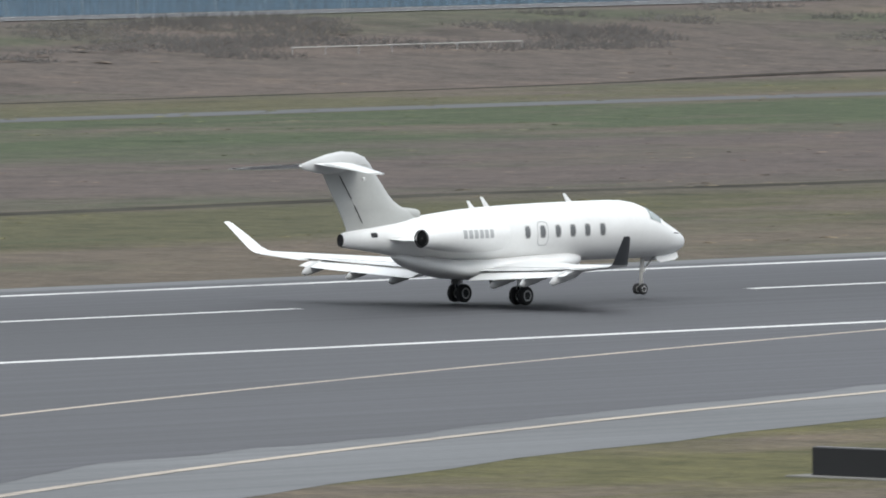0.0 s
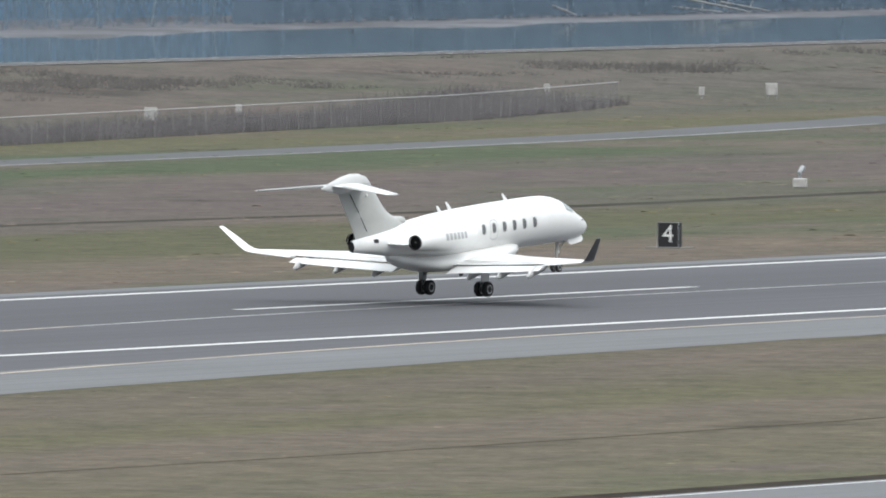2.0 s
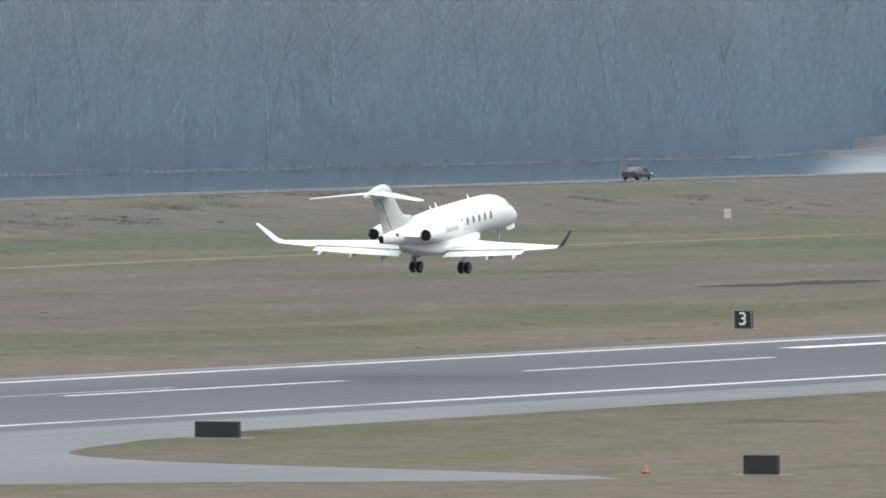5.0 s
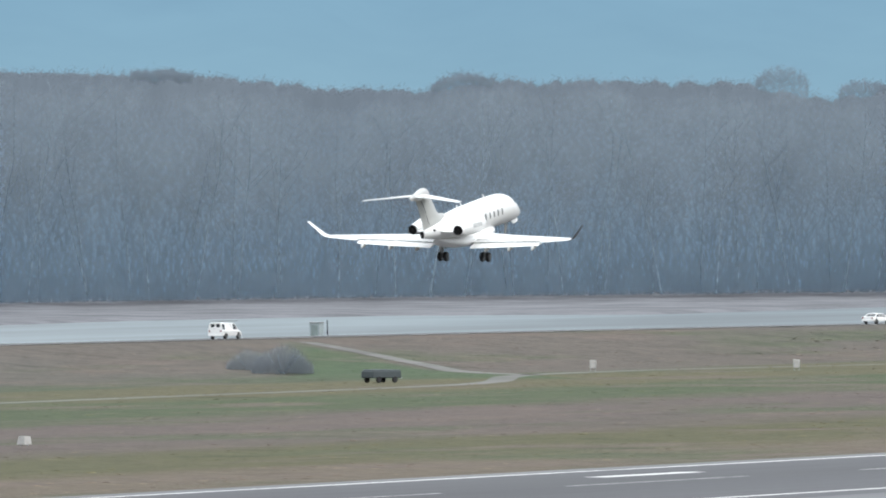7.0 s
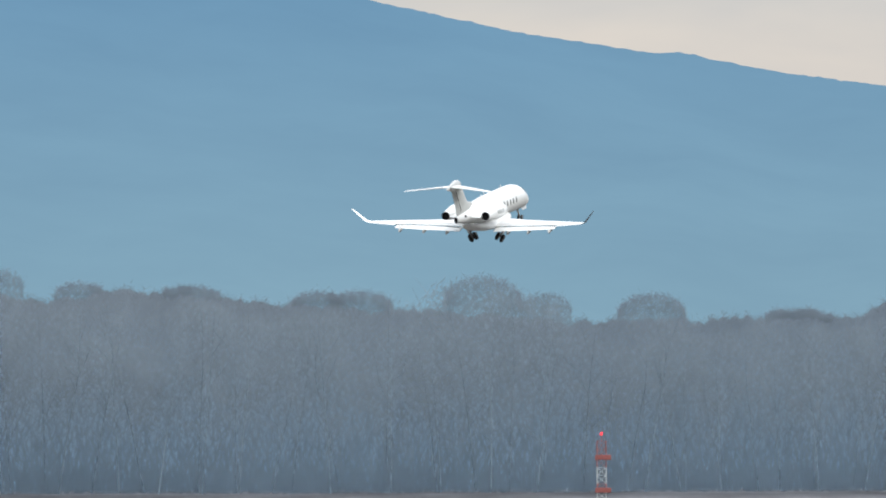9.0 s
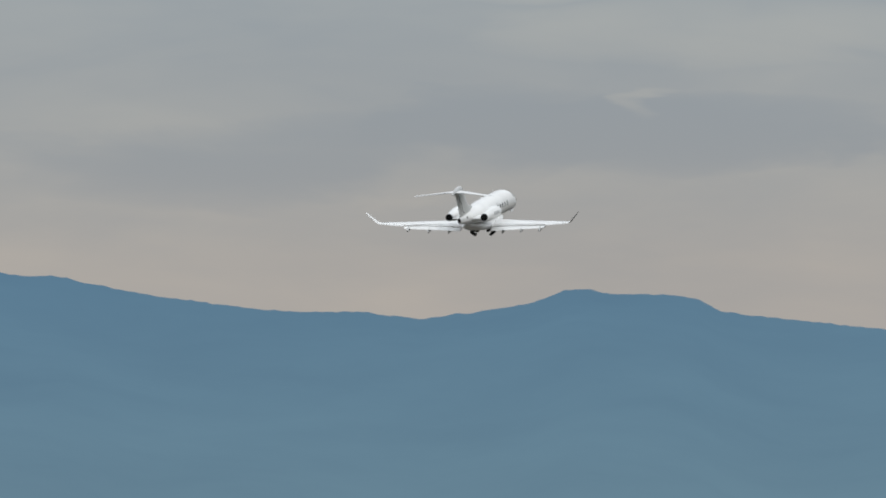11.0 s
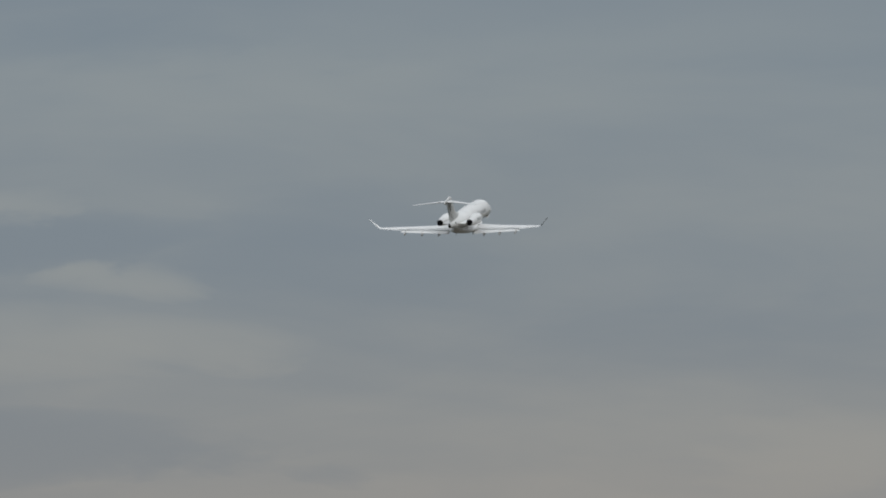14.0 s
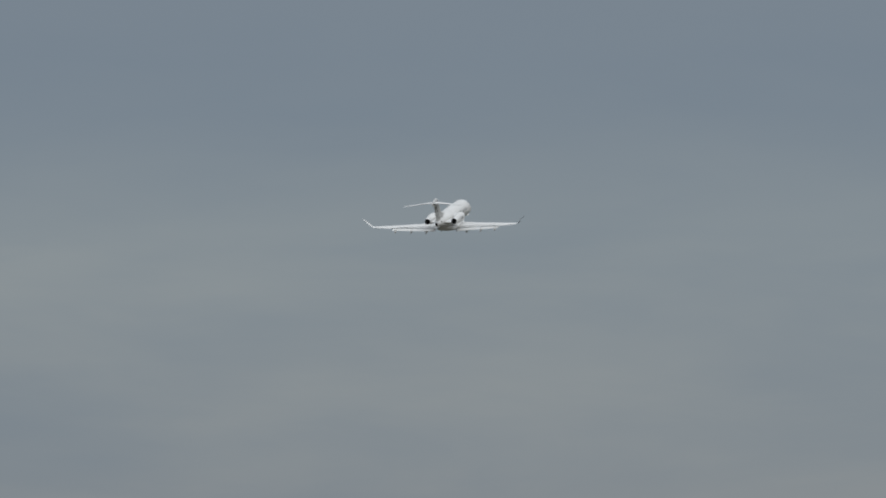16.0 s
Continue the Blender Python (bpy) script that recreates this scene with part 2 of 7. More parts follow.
def asphalt_material(name, color, streak=0.25, patch=0.16, spec=0.3, rubber=0.0):
    """Grooved pavement: tyre streaks along x, patched repairs and fine aggregate."""
    m, nt, n, l, b = nodes_of(name)
    long_ = noise_node(nt, 0.9, 4, 0.6, stretch=(0.012, 1, 1))
    cloud = noise_node(nt, 0.05, 5, 0.6, stretch=(0.4, 1, 1))
    grit = noise_node(nt, 2.2, 3, 0.7)
    c0 = ramp_node(nt, [(0.35, tuple(v * (1 - streak) for v in color)), (0.5, color), (0.68, tuple(v * (1 + streak) for v in color))], long_.outputs["Fac"])
    c1 = ramp_node(nt, [(0.35, (1 - patch,) * 3), (0.65, (1 + patch,) * 3)], cloud.outputs["Fac"])
    c2 = ramp_node(nt, [(0.3, (0.9,) * 3), (0.7, (1.1,) * 3)], grit.outputs["Fac"])
    c = mix_node(nt, "MULTIPLY", 1.0, c0.outputs[0], c1.outputs[0])
    c = mix_node(nt, "MULTIPLY", 1.0, c, c2.outputs[0])
    if rubber:
        # tyre rubber laid down either side of the centreline
        co = n.new("ShaderNodeTexCoord")
        sep = n.new("ShaderNodeSeparateXYZ")
        l.new(co.outputs["Object"], sep.inputs[0])
        across = n.new("ShaderNodeMapRange")
        across.inputs["From Min"].default_value, across.inputs["From Max"].default_value = 362, 414
        l.new(sep.outputs["Y"], across.inputs["Value"])
        band = ramp_node(nt, [(0.12, (1.06,) * 3), (0.42, (1 - rubber * 0.6,) * 3), (0.56, (1 - rubber,) * 3), (0.74, (1 - rubber * 0.7,) * 3), (0.95, (1.05,) * 3)], across.outputs[0])
        c = mix_node(nt, "MULTIPLY", 1.0, c, band.outputs[0])
    l.new(c, b.inputs["Base Color"])
    rr = n.new("ShaderNodeMapRange")
    rr.inputs["To Min"].default_value, rr.inputs["To Max"].default_value = 0.62, 0.92
    l.new(cloud.outputs["Fac"], rr.inputs["Value"])
    l.new(rr.outputs[0], b.inputs["Roughness"])
    b.inputs["Specular IOR Level"].default_value = spec
    return m


def worn_line(name, color, under, wear=0.45):
    """Runway paint worn through to the pavement along the wheel tracks."""
    m, nt, n, l, b = nodes_of(name)
    t = noise_node(nt, 1.6, 5, 0.7, stretch=(0.15, 1, 1))
    g = noise_node(nt, 0.08, 3, 0.6, stretch=(0.3, 1, 1))
    md = n.new("ShaderNodeMath")
    md.operation = "MULTIPLY"
    l.new(t.outputs["Fac"], md.inputs[0]), l.new(g.outputs["Fac"], md.inputs[1])
    r = ramp_node(nt, [(wear * 0.28, under), (wear * 0.52, color)], md.outputs[0])
    l.new(r.outputs[0], b.inputs["Base Color"])
    b.inputs["Roughness"].default_value = 0.75
    return m


def bark_material(name, color, tint, through_light=0.0, gaps=0.0, vary=1.0):
    m, nt, n, l, b = nodes_of(name)
    info = n.new("ShaderNodeObjectInfo")
    geo = n.new("ShaderNodeNewGeometry")
    t = noise_node(nt, 0.12, 4, 0.6)
    c0 = ramp_node(nt, [(0.3, tuple(v * (1 - 0.25 * vary) for v in color)), (0.7, tint)], t.outputs["Fac"])
    r1 = ramp_node(nt, [(0.0, tuple(1 - vary * v for v in (0.2, 0.18, 0.14))), (1.0, tuple(1 + vary * v for v in (0.18, 0.15, 0.1)))], info.outputs["Random"])
    r2 = ramp_node(nt, [(0.0, (1 - 0.2 * vary,) * 3), (1.0, (1 + 0.2 * vary,) * 3)], geo.outputs["Random Per Island"])
    c = mix_node(nt, "MULTIPLY", 1.0, c0.outputs[0], r1.outputs[0])
    c = mix_node(nt, "MULTIPLY", 1.0, c, r2.outputs[0])
    l.new(c, b.inputs["Base Color"])
    b.inputs["Roughness"].default_value = 0.95
    b.inputs["Specular IOR Level"].default_value = 0.1
    if through_light:
        tr = n.new("ShaderNodeBsdfTranslucent")
        l.new(c, tr.inputs["Color"])
        mx = n.new("ShaderNodeMixShader")
        mx.inputs[0].default_value = through_light
        l.new(b.outputs[0], mx.inputs[1]), l.new(tr.outputs[0], mx.inputs[2])
        last = mx.outputs[0]
        if gaps:
            # a spray of fine twigs with air between them
            air = n.new("ShaderNodeBsdfTransparent")
            m2 = n.new("ShaderNodeMixShader")
            m2.inputs[0].default_value = gaps
            l.new(last, m2.inputs[1]), l.new(air.outputs[0], m2.inputs[2])
            last = m2.outputs[0]
        l.new(last, n["Material Output"].inputs["Surface"])
    return m


def water_material():
    m, nt, n, l, b = nodes_of("river_water")
    t = noise_node(nt, 0.35, 4, 0.6, stretch=(0.5, 1, 1))
    bands = noise_node(nt, 0.02, 4, 0.6, stretch=(0.15, 1, 1))
    c = ramp_node(nt, [(0.35, (0.05, 0.075, 0.085)), (0.65, (0.075, 0.10, 0.11))], bands.outputs["Fac"])
    co = n.new("ShaderNodeTexCoord")
    sep = n.new("ShaderNodeSeparateXYZ")
    l.new(co.outputs["Object"], sep.inputs[0])
    xr = n.new("ShaderNodeMapRange")
    xr.inputs["From Min"].default_value, xr.inputs["From Max"].default_value = 0.5, 0.3
    bear = n.new("ShaderNodeMath")
    bear.operation = "DIVIDE"
    l.new(sep.outputs["Y"], bear.inputs[0]), l.new(sep.outputs["X"], bear.inputs[1])
    l.new(bear.outputs[0], xr.inputs["Value"])
    rr = ramp_node(nt, [(0.22, (0.06,) * 3), (0.27, (0.45,) * 3), (0.6, (0.6,) * 3)], xr.outputs[0])
    l.new(rr.outputs[0], b.inputs["Roughness"])
    b.inputs["IOR"].default_value = 1.33
    bp = n.new("ShaderNodeBump")
    bp.inputs["Strength"].default_value, bp.inputs["Distance"].default_value = 0.04, 0.05
    l.new(t.outputs["Fac"], bp.inputs["Height"])
    l.new(bp.outputs[0], b.inputs["Normal"])
    wind = ramp_node(nt, [(0.22, (0.02,) * 3), (0.27, (0.25,) * 3)], xr.outputs[0])
    l.new(wind.outputs[0], bp.inputs["Strength"])
    # paler base colour stands for sky sheen off ruffled water; darker streaks, mud bars
    sky_sheen = ramp_node(nt, [(0.22, (0, 0, 0)), (0.27, (1, 1, 1))], xr.outputs[0])
    muddy = ramp_node(nt, [(0.38, (0.065, 0.08, 0.09)), (0.6, (0.12, 0.152, 0.165))], bands.outputs["Fac"])
    l.new(mix_node(nt, "MIX", sky_sheen.outputs[0], c.outputs[0], muddy.outputs[0]), b.inputs["Base Color"])
    return m


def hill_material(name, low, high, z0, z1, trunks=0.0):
    """Far hills and woods, kilometres off: a plain backdrop whose glow paints in the haze of the air before it."""
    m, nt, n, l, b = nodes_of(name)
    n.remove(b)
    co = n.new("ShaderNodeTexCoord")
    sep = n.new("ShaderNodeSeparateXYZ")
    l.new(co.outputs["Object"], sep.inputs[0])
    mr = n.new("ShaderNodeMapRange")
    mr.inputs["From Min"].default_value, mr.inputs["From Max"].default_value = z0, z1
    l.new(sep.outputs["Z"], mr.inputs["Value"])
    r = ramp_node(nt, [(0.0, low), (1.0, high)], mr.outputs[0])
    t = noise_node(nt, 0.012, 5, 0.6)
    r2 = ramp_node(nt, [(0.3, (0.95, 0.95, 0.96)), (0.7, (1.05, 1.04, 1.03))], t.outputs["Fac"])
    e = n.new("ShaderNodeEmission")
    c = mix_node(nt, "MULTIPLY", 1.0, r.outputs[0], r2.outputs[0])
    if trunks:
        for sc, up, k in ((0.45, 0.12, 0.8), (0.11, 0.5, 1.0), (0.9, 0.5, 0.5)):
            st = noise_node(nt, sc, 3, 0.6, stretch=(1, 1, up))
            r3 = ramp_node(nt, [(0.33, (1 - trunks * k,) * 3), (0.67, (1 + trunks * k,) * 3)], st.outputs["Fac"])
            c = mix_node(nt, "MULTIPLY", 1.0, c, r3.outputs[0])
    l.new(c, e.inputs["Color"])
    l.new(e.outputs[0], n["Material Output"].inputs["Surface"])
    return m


def glow(name, color, strength):
    m, nt, n, l, b = nodes_of(name)
    b.inputs["Base Color"].default_value = (*color, 1)
    b.inputs["Emission Color"].default_value = (*color, 1)
    b.inputs["Emission Strength"].default_value = strength
    return m


TURF = grass_material()
TUSSOCK = grass_material("winter_tussocks", True)
ASPHALT = asphalt_material("grooved_asphalt", (0.054, 0.054, 0.060), 0.14, rubber=0.2)
SHOULDER = asphalt_material("dusty_shoulder_asphalt", (0.104, 0.107, 0.111), 0.12, 0.2)
ROADTAR = asphalt_material("old_road_asphalt", (0.078, 0.079, 0.084), 0.1, spec=0.15)
TRACK = asphalt_material("worn_turf_track", (0.122, 0.122, 0.119), 0.15, spec=0.03)
GRAVEL = asphalt_material("pale_gravel_track", (0.132, 0.13, 0.123), 0.15, spec=0.03)
LINE = worn_line("white_runway_paint", (0.52, 0.52, 0.51), (0.17, 0.17, 0.17), 0.42)
FAINT = worn_line("worn_white_paint", (0.34, 0.34, 0.34), (0.1, 0.1, 0.1), 0.55)
YLINE = worn_line("yellow_taxi_paint", (0.36, 0.308, 0.25), (0.145, 0.132, 0.12), 0.5)
YBRIGHT = worn_line("fresh_yellow_taxi_paint", (0.50, 0.37, 0.15), (0.2, 0.15, 0.08), 0.42)
WHITE = paint("white_aircraft_enamel", (0.72, 0.72, 0.71), 0.34, coat=0.2, dirt=0.07, scale=0.6)
FINGREY = paint("light_grey_aircraft_enamel", (0.40, 0.405, 0.39), 0.38, coat=0.15, dirt=0.08, scale=0.6)
FAIRING = paint("pale_grey_fairing_enamel", (0.52, 0.525, 0.52), 0.38, coat=0.15, dirt=0.08, scale=0.6)
WINGDARK_TAILSHADE = paint("dark_grey_winglet_enamel", (0.07, 0.075, 0.08), 0.35, coat=0.3, dirt=0.1)
METAL = paint("bare_leading_edge_metal", (0.62, 0.63, 0.64), 0.3, 0.9, dirt=0.1)
DARKMETAL = paint("sooty_exhaust_metal", (0.03, 0.03, 0.032), 0.55, 0.6)
GLASS = paint("dark_cabin_glass", (0.14, 0.143, 0.147), 0.1, spec=0.6, dirt=0.1)
CARGLASS = paint("dark_car_glass", (0.035, 0.04, 0.045), 0.15, spec=0.4, dirt=0.1)
SCREEN = paint("grey_windscreen_glass", (0.24, 0.28, 0.275), 0.09, spec=0.7, dirt=0.1)
RAILGREY = paint("weathered_grey_rail", (0.4, 0.4, 0.4), 0.6)
SEAM = paint("dark_panel_seam", (0.16, 0.16, 0.16), 0.6)
REGGREY = paint("grey_registration_paint", (0.40, 0.41, 0.41), 0.4)
RUBBER = paint("black_tyre_rubber", (0.018, 0.018, 0.019), 0.8)
HUB = paint("pale_wheel_hub", (0.42, 0.42, 0.42), 0.4, 0.4)
STRUT = paint("grey_gear_leg", (0.34, 0.35, 0.36), 0.35, 0.5)
BLACK = paint("black_sign_face", (0.012, 0.012, 0.014), 0.45)
SIGNWHITE = paint("white_sign_sheeting", (0.72, 0.72, 0.70), 0.5)
SIGNYELLOW = paint("yellow_sign_sheeting", (0.62, 0.36, 0.03), 0.45)
CONCRETE = paint("pale_concrete", (0.30, 0.29, 0.27), 0.85, scale=0.8, bump=0.3)
PAD = paint("weathered_concrete", (0.15, 0.145, 0.135), 0.9, scale=0.8, bump=0.3)
PANELWHITE = paint("weathered_white_panel", (0.43, 0.42, 0.40), 0.6, dirt=0.2)
GALV = paint("galvanised_steel", (0.36, 0.37, 0.38), 0.5, 0.7)
# tower orange and white, dulled in the base colour to put haze over them
ORANGE = paint("aviation_orange", (0.30, 0.085, 0.075), 0.5)
MASTWHITE = paint("aviation_white", (0.50, 0.50, 0.50), 0.5)
CARWHITE = paint("white_car_paint", (0.74, 0.74, 0.73), 0.25, coat=0.6, dirt=0.06)
CARDARK = paint("charcoal_car_paint", (0.016, 0.02, 0.028), 0.4, coat=0.15)
CARRED = paint("red_car_paint", (0.27, 0.018, 0.045), 0.25, coat=0.6)
CARGREEN = paint("dark_green_car_paint", (0.03, 0.055, 0.045), 0.25, coat=0.6)
TAILRED = paint("red_tail_lamp", (0.2, 0.012, 0.012), 0.25)
HEADLAMP = glow("lit_headlamp", (1.0, 0.93, 0.85), 2.5)
BEACON = glow("red_obstruction_lamp", (0.8, 0.03, 0.04), 2.5)
# woods: base colours lightened and blued to stand for the haze before them
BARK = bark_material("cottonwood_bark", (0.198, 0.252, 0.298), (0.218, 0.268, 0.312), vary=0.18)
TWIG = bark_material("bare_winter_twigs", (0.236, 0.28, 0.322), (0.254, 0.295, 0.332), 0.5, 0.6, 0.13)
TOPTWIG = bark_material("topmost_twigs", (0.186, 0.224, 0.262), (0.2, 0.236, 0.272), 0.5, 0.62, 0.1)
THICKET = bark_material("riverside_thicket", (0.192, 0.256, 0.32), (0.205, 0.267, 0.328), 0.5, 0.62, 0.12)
WEED = bark_material("dry_grey_weeds", (0.148, 0.137, 0.142), (0.178, 0.165, 0.168), 0.4, 0.35, 0.35)
SCRUB = bark_material("dark_winter_scrub", (0.155, 0.146, 0.137), (0.176, 0.165, 0.155), 0.45, 0.5, 0.4)
DRIFT = paint("bleached_driftwood", (0.22, 0.225, 0.225), 0.9)
SAND = paint("wet_river_sand", (0.165, 0.168, 0.182), 0.9, scale=0.05, dirt=0.4, spec=0.1)
WATER = water_material()
# emission carries the haze: hills and woods graded by height, and the snow
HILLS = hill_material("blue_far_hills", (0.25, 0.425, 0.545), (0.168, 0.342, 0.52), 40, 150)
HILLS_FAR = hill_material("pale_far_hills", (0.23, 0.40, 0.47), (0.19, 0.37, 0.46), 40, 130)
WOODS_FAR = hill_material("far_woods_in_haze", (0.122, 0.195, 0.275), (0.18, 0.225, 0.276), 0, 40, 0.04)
SNOW = hill_material("far_snow_patch", (0.55, 0.62, 0.68), (0.55, 0.62, 0.68), 40, 150)

# ---------------------------------------------------------------- mesh helpers


def empty(name, m, label, category, group=""):
    ob = new(name)
    ob.empty_display_size = 0.5
    ob.matrix_basis = m
    return tagged(ob, label, category, group)


def mesh_ob(name, bm, material, smooth=False, angle=None):
    me = bpy.data.meshes.new(name)
    bm.normal_update()
    bm.to_mesh(me)
    bm.free()
    for mt in (material if isinstance(material, (list, tuple)) else [material]):
        me.materials.append(mt)
    if smooth:
        me.polygons.foreach_set("use_smooth", [True] * len(me.polygons))
        if angle:
            me.set_sharp_from_angle(angle=radians(angle))
    return new(name, me)


def part(name, bm, material, parent, label="", smooth=False, angle=None):
    """One mesh object under a thing or a part, given in the thing's space."""
    ob = mesh_ob(name, bm, material, smooth, angle)
    ob.parent = parent
    up = parent
    m = Matrix.Identity(4)
    while up is not None and up.parent is not None:
        m = up.matrix_basis @ m
        up = up.parent
    ob.matrix_basis = m.inverted()
    return tagged(ob, label) if label else ob


def box(bm, x0, x1, y0, y1, z0, z1, bevel=0.0, m=None):
    v = [bm.verts.new((x, y, z)) for z in (z0, z1) for y in (y0, y1) for x in (x0, x1)]
    fs = [bm.faces.new([v[i] for i in f]) for f in ((0, 2, 3, 1), (4, 5, 7, 6), (0, 1, 5, 4), (2, 6, 7, 3), (0, 4, 6, 2), (1, 3, 7, 5))]
    if bevel:
        es = list({e for f in fs for e in f.edges})
        r = bmesh.ops.bevel(bm, geom=es, offset=bevel, segments=1, affect="EDGES")
        v = list({w for f in r["faces"] for w in f.verts} | {w for w in v if w.is_valid})
    if m is not None:
        bmesh.ops.transform(bm, matrix=m, verts=[w for w in v if w.is_valid])
    return v


def tube(bm, a, b, r0, r1=None, seg=8, cap=True):
    """A tapered rod from a to b."""
    a, b = Vector(a), Vector(b)
    r1 = r0 if r1 is None else r1
    d = (b - a).normalized()
    u = d.orthogonal().normalized()
    w = d.cross(u)
    ra, rb = [], []
    for i in range(seg):
        c = math.cos(2 * math.pi * i / seg) * u + math.sin(2 * math.pi * i / seg) * w
        ra.append(bm.verts.new(a + c * r0)), rb.append(bm.verts.new(b + c * r1))
    for i in range(seg):
        j = (i + 1) % seg
        bm.faces.new((ra[i], ra[j], rb[j], rb[i]))
    if cap:
        bm.faces.new(ra[::-1]), bm.faces.new(rb)


def loft(bm, rings, close_ends=True, closed=True):
    """Skin a list of rings of equal count."""
    vs = [[bm.verts.new(p) for p in ring] for ring in rings]
    k = len(vs[0])
    for a, b in zip(vs, vs[1:]):
        for i in range(k if closed else k - 1):
            j = (i + 1) % k
            bm.faces.new((a[i], a[j], b[j], b[i]))
    if close_ends:
        bm.faces.new(vs[0][::-1]), bm.faces.new(vs[-1])
    return vs


def disc_profile(bm, axis_pt, axis, profile, seg=24):
    """Turn a profile of (along, radius) about an axis."""
    o, d = Vector(axis_pt), Vector(axis).normalized()
    u = d.orthogonal().normalized()
    w = d.cross(u)
    rings = []
    for s, r in profile:
        rings.append([o + d * s + (u * math.cos(2 * math.pi * i / seg) + w * math.sin(2 * math.pi * i / seg)) * max(r, 0.002) for i in range(seg)])
    loft(bm, rings)
    bmesh.ops.recalc_face_normals(bm, faces=bm.faces[:])


def strip(bm, pts, width, z):
    """A flat painted band along a line of ground points."""
    left, right = [], []
    for i, p in enumerate(pts):
        a, b = pts[max(0, i - 1)], pts[min(len(pts) - 1, i + 1)]
        d = Vector((b[0] - a[0], b[1] - a[1])).normalized()
        nx, ny = -d.y, d.x
        left.append(bm.verts.new((p[0] + nx * width / 2, p[1] + ny * width / 2, z)))
        right.append(bm.verts.new((p[0] - nx * width / 2, p[1] - ny * width / 2, z)))
    for i in range(len(pts) - 1):
        bm.faces.new((right[i], right[i + 1], left[i + 1], left[i]))


def smooth_line(pts, step=4):
    """Catmull-Rom through a few ground points."""
    out = []
    for i in range(len(pts) - 1):
        p0, p1, p2, p3 = pts[max(i - 1, 0)], pts[i], pts[i + 1], pts[min(i + 2, len(pts) - 1)]
        k = max(2, int(math.dist(p1, p2) / step))
        for j in range(k):
            s = j / k
            out.append(tuple(0.5 * ((2 * b) + (c - a) * s + (2 * a - 5 * b + 4 * c - d) * s * s + (3 * b - a - 3 * c + d) * s ** 3)
                             for a, b, c, d in zip(p0, p1, p2, p3)))
    out.append(tuple(pts[-1]))
    return out

# ---------------------------------------------------------------- the ground
RUN_Y = 390.07                       # runway axis
MID_Y = 393.2                        # painted centreline dashes
ROAD_X = [-900, 600, 740, 860, 1250, 1450, 1560, 1660, 1768, 1830, 1900, 1950, 2000, 2041, 2200, 3000, 5000]
ROAD_Y = [690, 690, 692, 705, 706, 716, 721, 716, 709, 703, 692, 680, 668, 655, 612, 500, 460]


def road_y(x):
    """Middle of the levee road, smoothed."""
    return float(np.mean(np.interp([x - 60, x - 30, x, x + 30, x + 60], ROAD_X, ROAD_Y))) + 1.5


LEVEE = [(-62, 0.0), (-55, 0.2), (-42, 0.8), (-26, 1.8), (-13, 2.75), (-6, 3.0), (8, 3.0), (13, 2.4), (26, -1.0), (40, -3.6)]


def ground_z(x, y):
    d = y - road_y(x)
    return float(np.interp(d, [a for a, _ in LEVEE], [b for _, b in LEVEE]))


def ground():
    xs = list(np.arange(-900, 600, 60)) + list(np.arange(600, 2400, 12.0)) + list(np.arange(2400, 5001, 100))
    bm = bmesh.new()
    rows = [("a", y, 0.0) for y in (-900, -300, 0, 150, 240, 290, 330, 360, 400, 430, 460, 490, 520, 550, 580, 600)]
    rows += [("r", d, z) for d, z in LEVEE] + [("b", 900, -3.6), ("b", 1500, -3.8), ("b", 4900, -4.0)]
    grid = []
    for kind, v, z in rows:
        line = []
        for x in xs:
            y = v if kind != "r" else road_y(x) + v
            if kind == "b":
                y = max(v, road_y(x) + 60)
            if kind == "a" and v > 460:
                y = min(v, road_y(x) - 64 - (600 - v) * 0.3)
            dz = 0.0
            if kind == "r" and -50 < v < -14 and not 1560 < x < 1760:
                dz = 0.35 * noise.noise((x * 0.02, v * 0.05, 0)) + 0.15 * noise.noise((x * 0.09, v * 0.2, 3))
            line.append(bm.verts.new((x, y, z + dz)))
        grid.append(line)
    for a, b in zip(grid, grid[1:]):
        for i in range(len(xs) - 1):
            bm.faces.new((a[i], a[i + 1], b[i + 1], b[i]))
    ob = mesh_ob("ground", bm, TURF, smooth=True)
    return tagged(ob, "flat winter airfield turf rising to a grassy river levee", "ground", kind="structure")


ground()


def pave(name, edge, far_y, z, material, label, category="pavement"):
    """Pavement from a near edge, given along x, out to a far line."""
    bm = bmesh.new()
    lo = [bm.verts.new((x, y, z)) for x, y in edge]
    hi = [bm.verts.new((x, far_y, z)) for x, y in edge]
    for i in range(len(edge) - 1):
        bm.faces.new((lo[i], lo[i + 1], hi[i + 1], hi[i]))
    return tagged(mesh_ob(name, bm, material), label, category, kind="structure")


NEAR_EDGE = smooth_line([(120, 190), (200, 240), (260, 278), (312, 305), (359, 321.5), (408, 336), (450, 342), (488, 346.5), (530, 350), (548, 352.5), (556, 345),
                         (566, 342.5), (573, 344.5), (580, 349), (590, 344), (600, 335), (618, 318), (628, 300), (635, 300), (649, 329), (660, 341), (676, 346.5), (700, 351)], 5) + [(760, 351.5), (2300, 351.5)]
rough_edge = [(x, y + 0.7 * noise.noise((x * 0.13, 0, 0)) + 0.4 * noise.noise((x * 0.5, 3, 0))) for x, y in NEAR_EDGE]
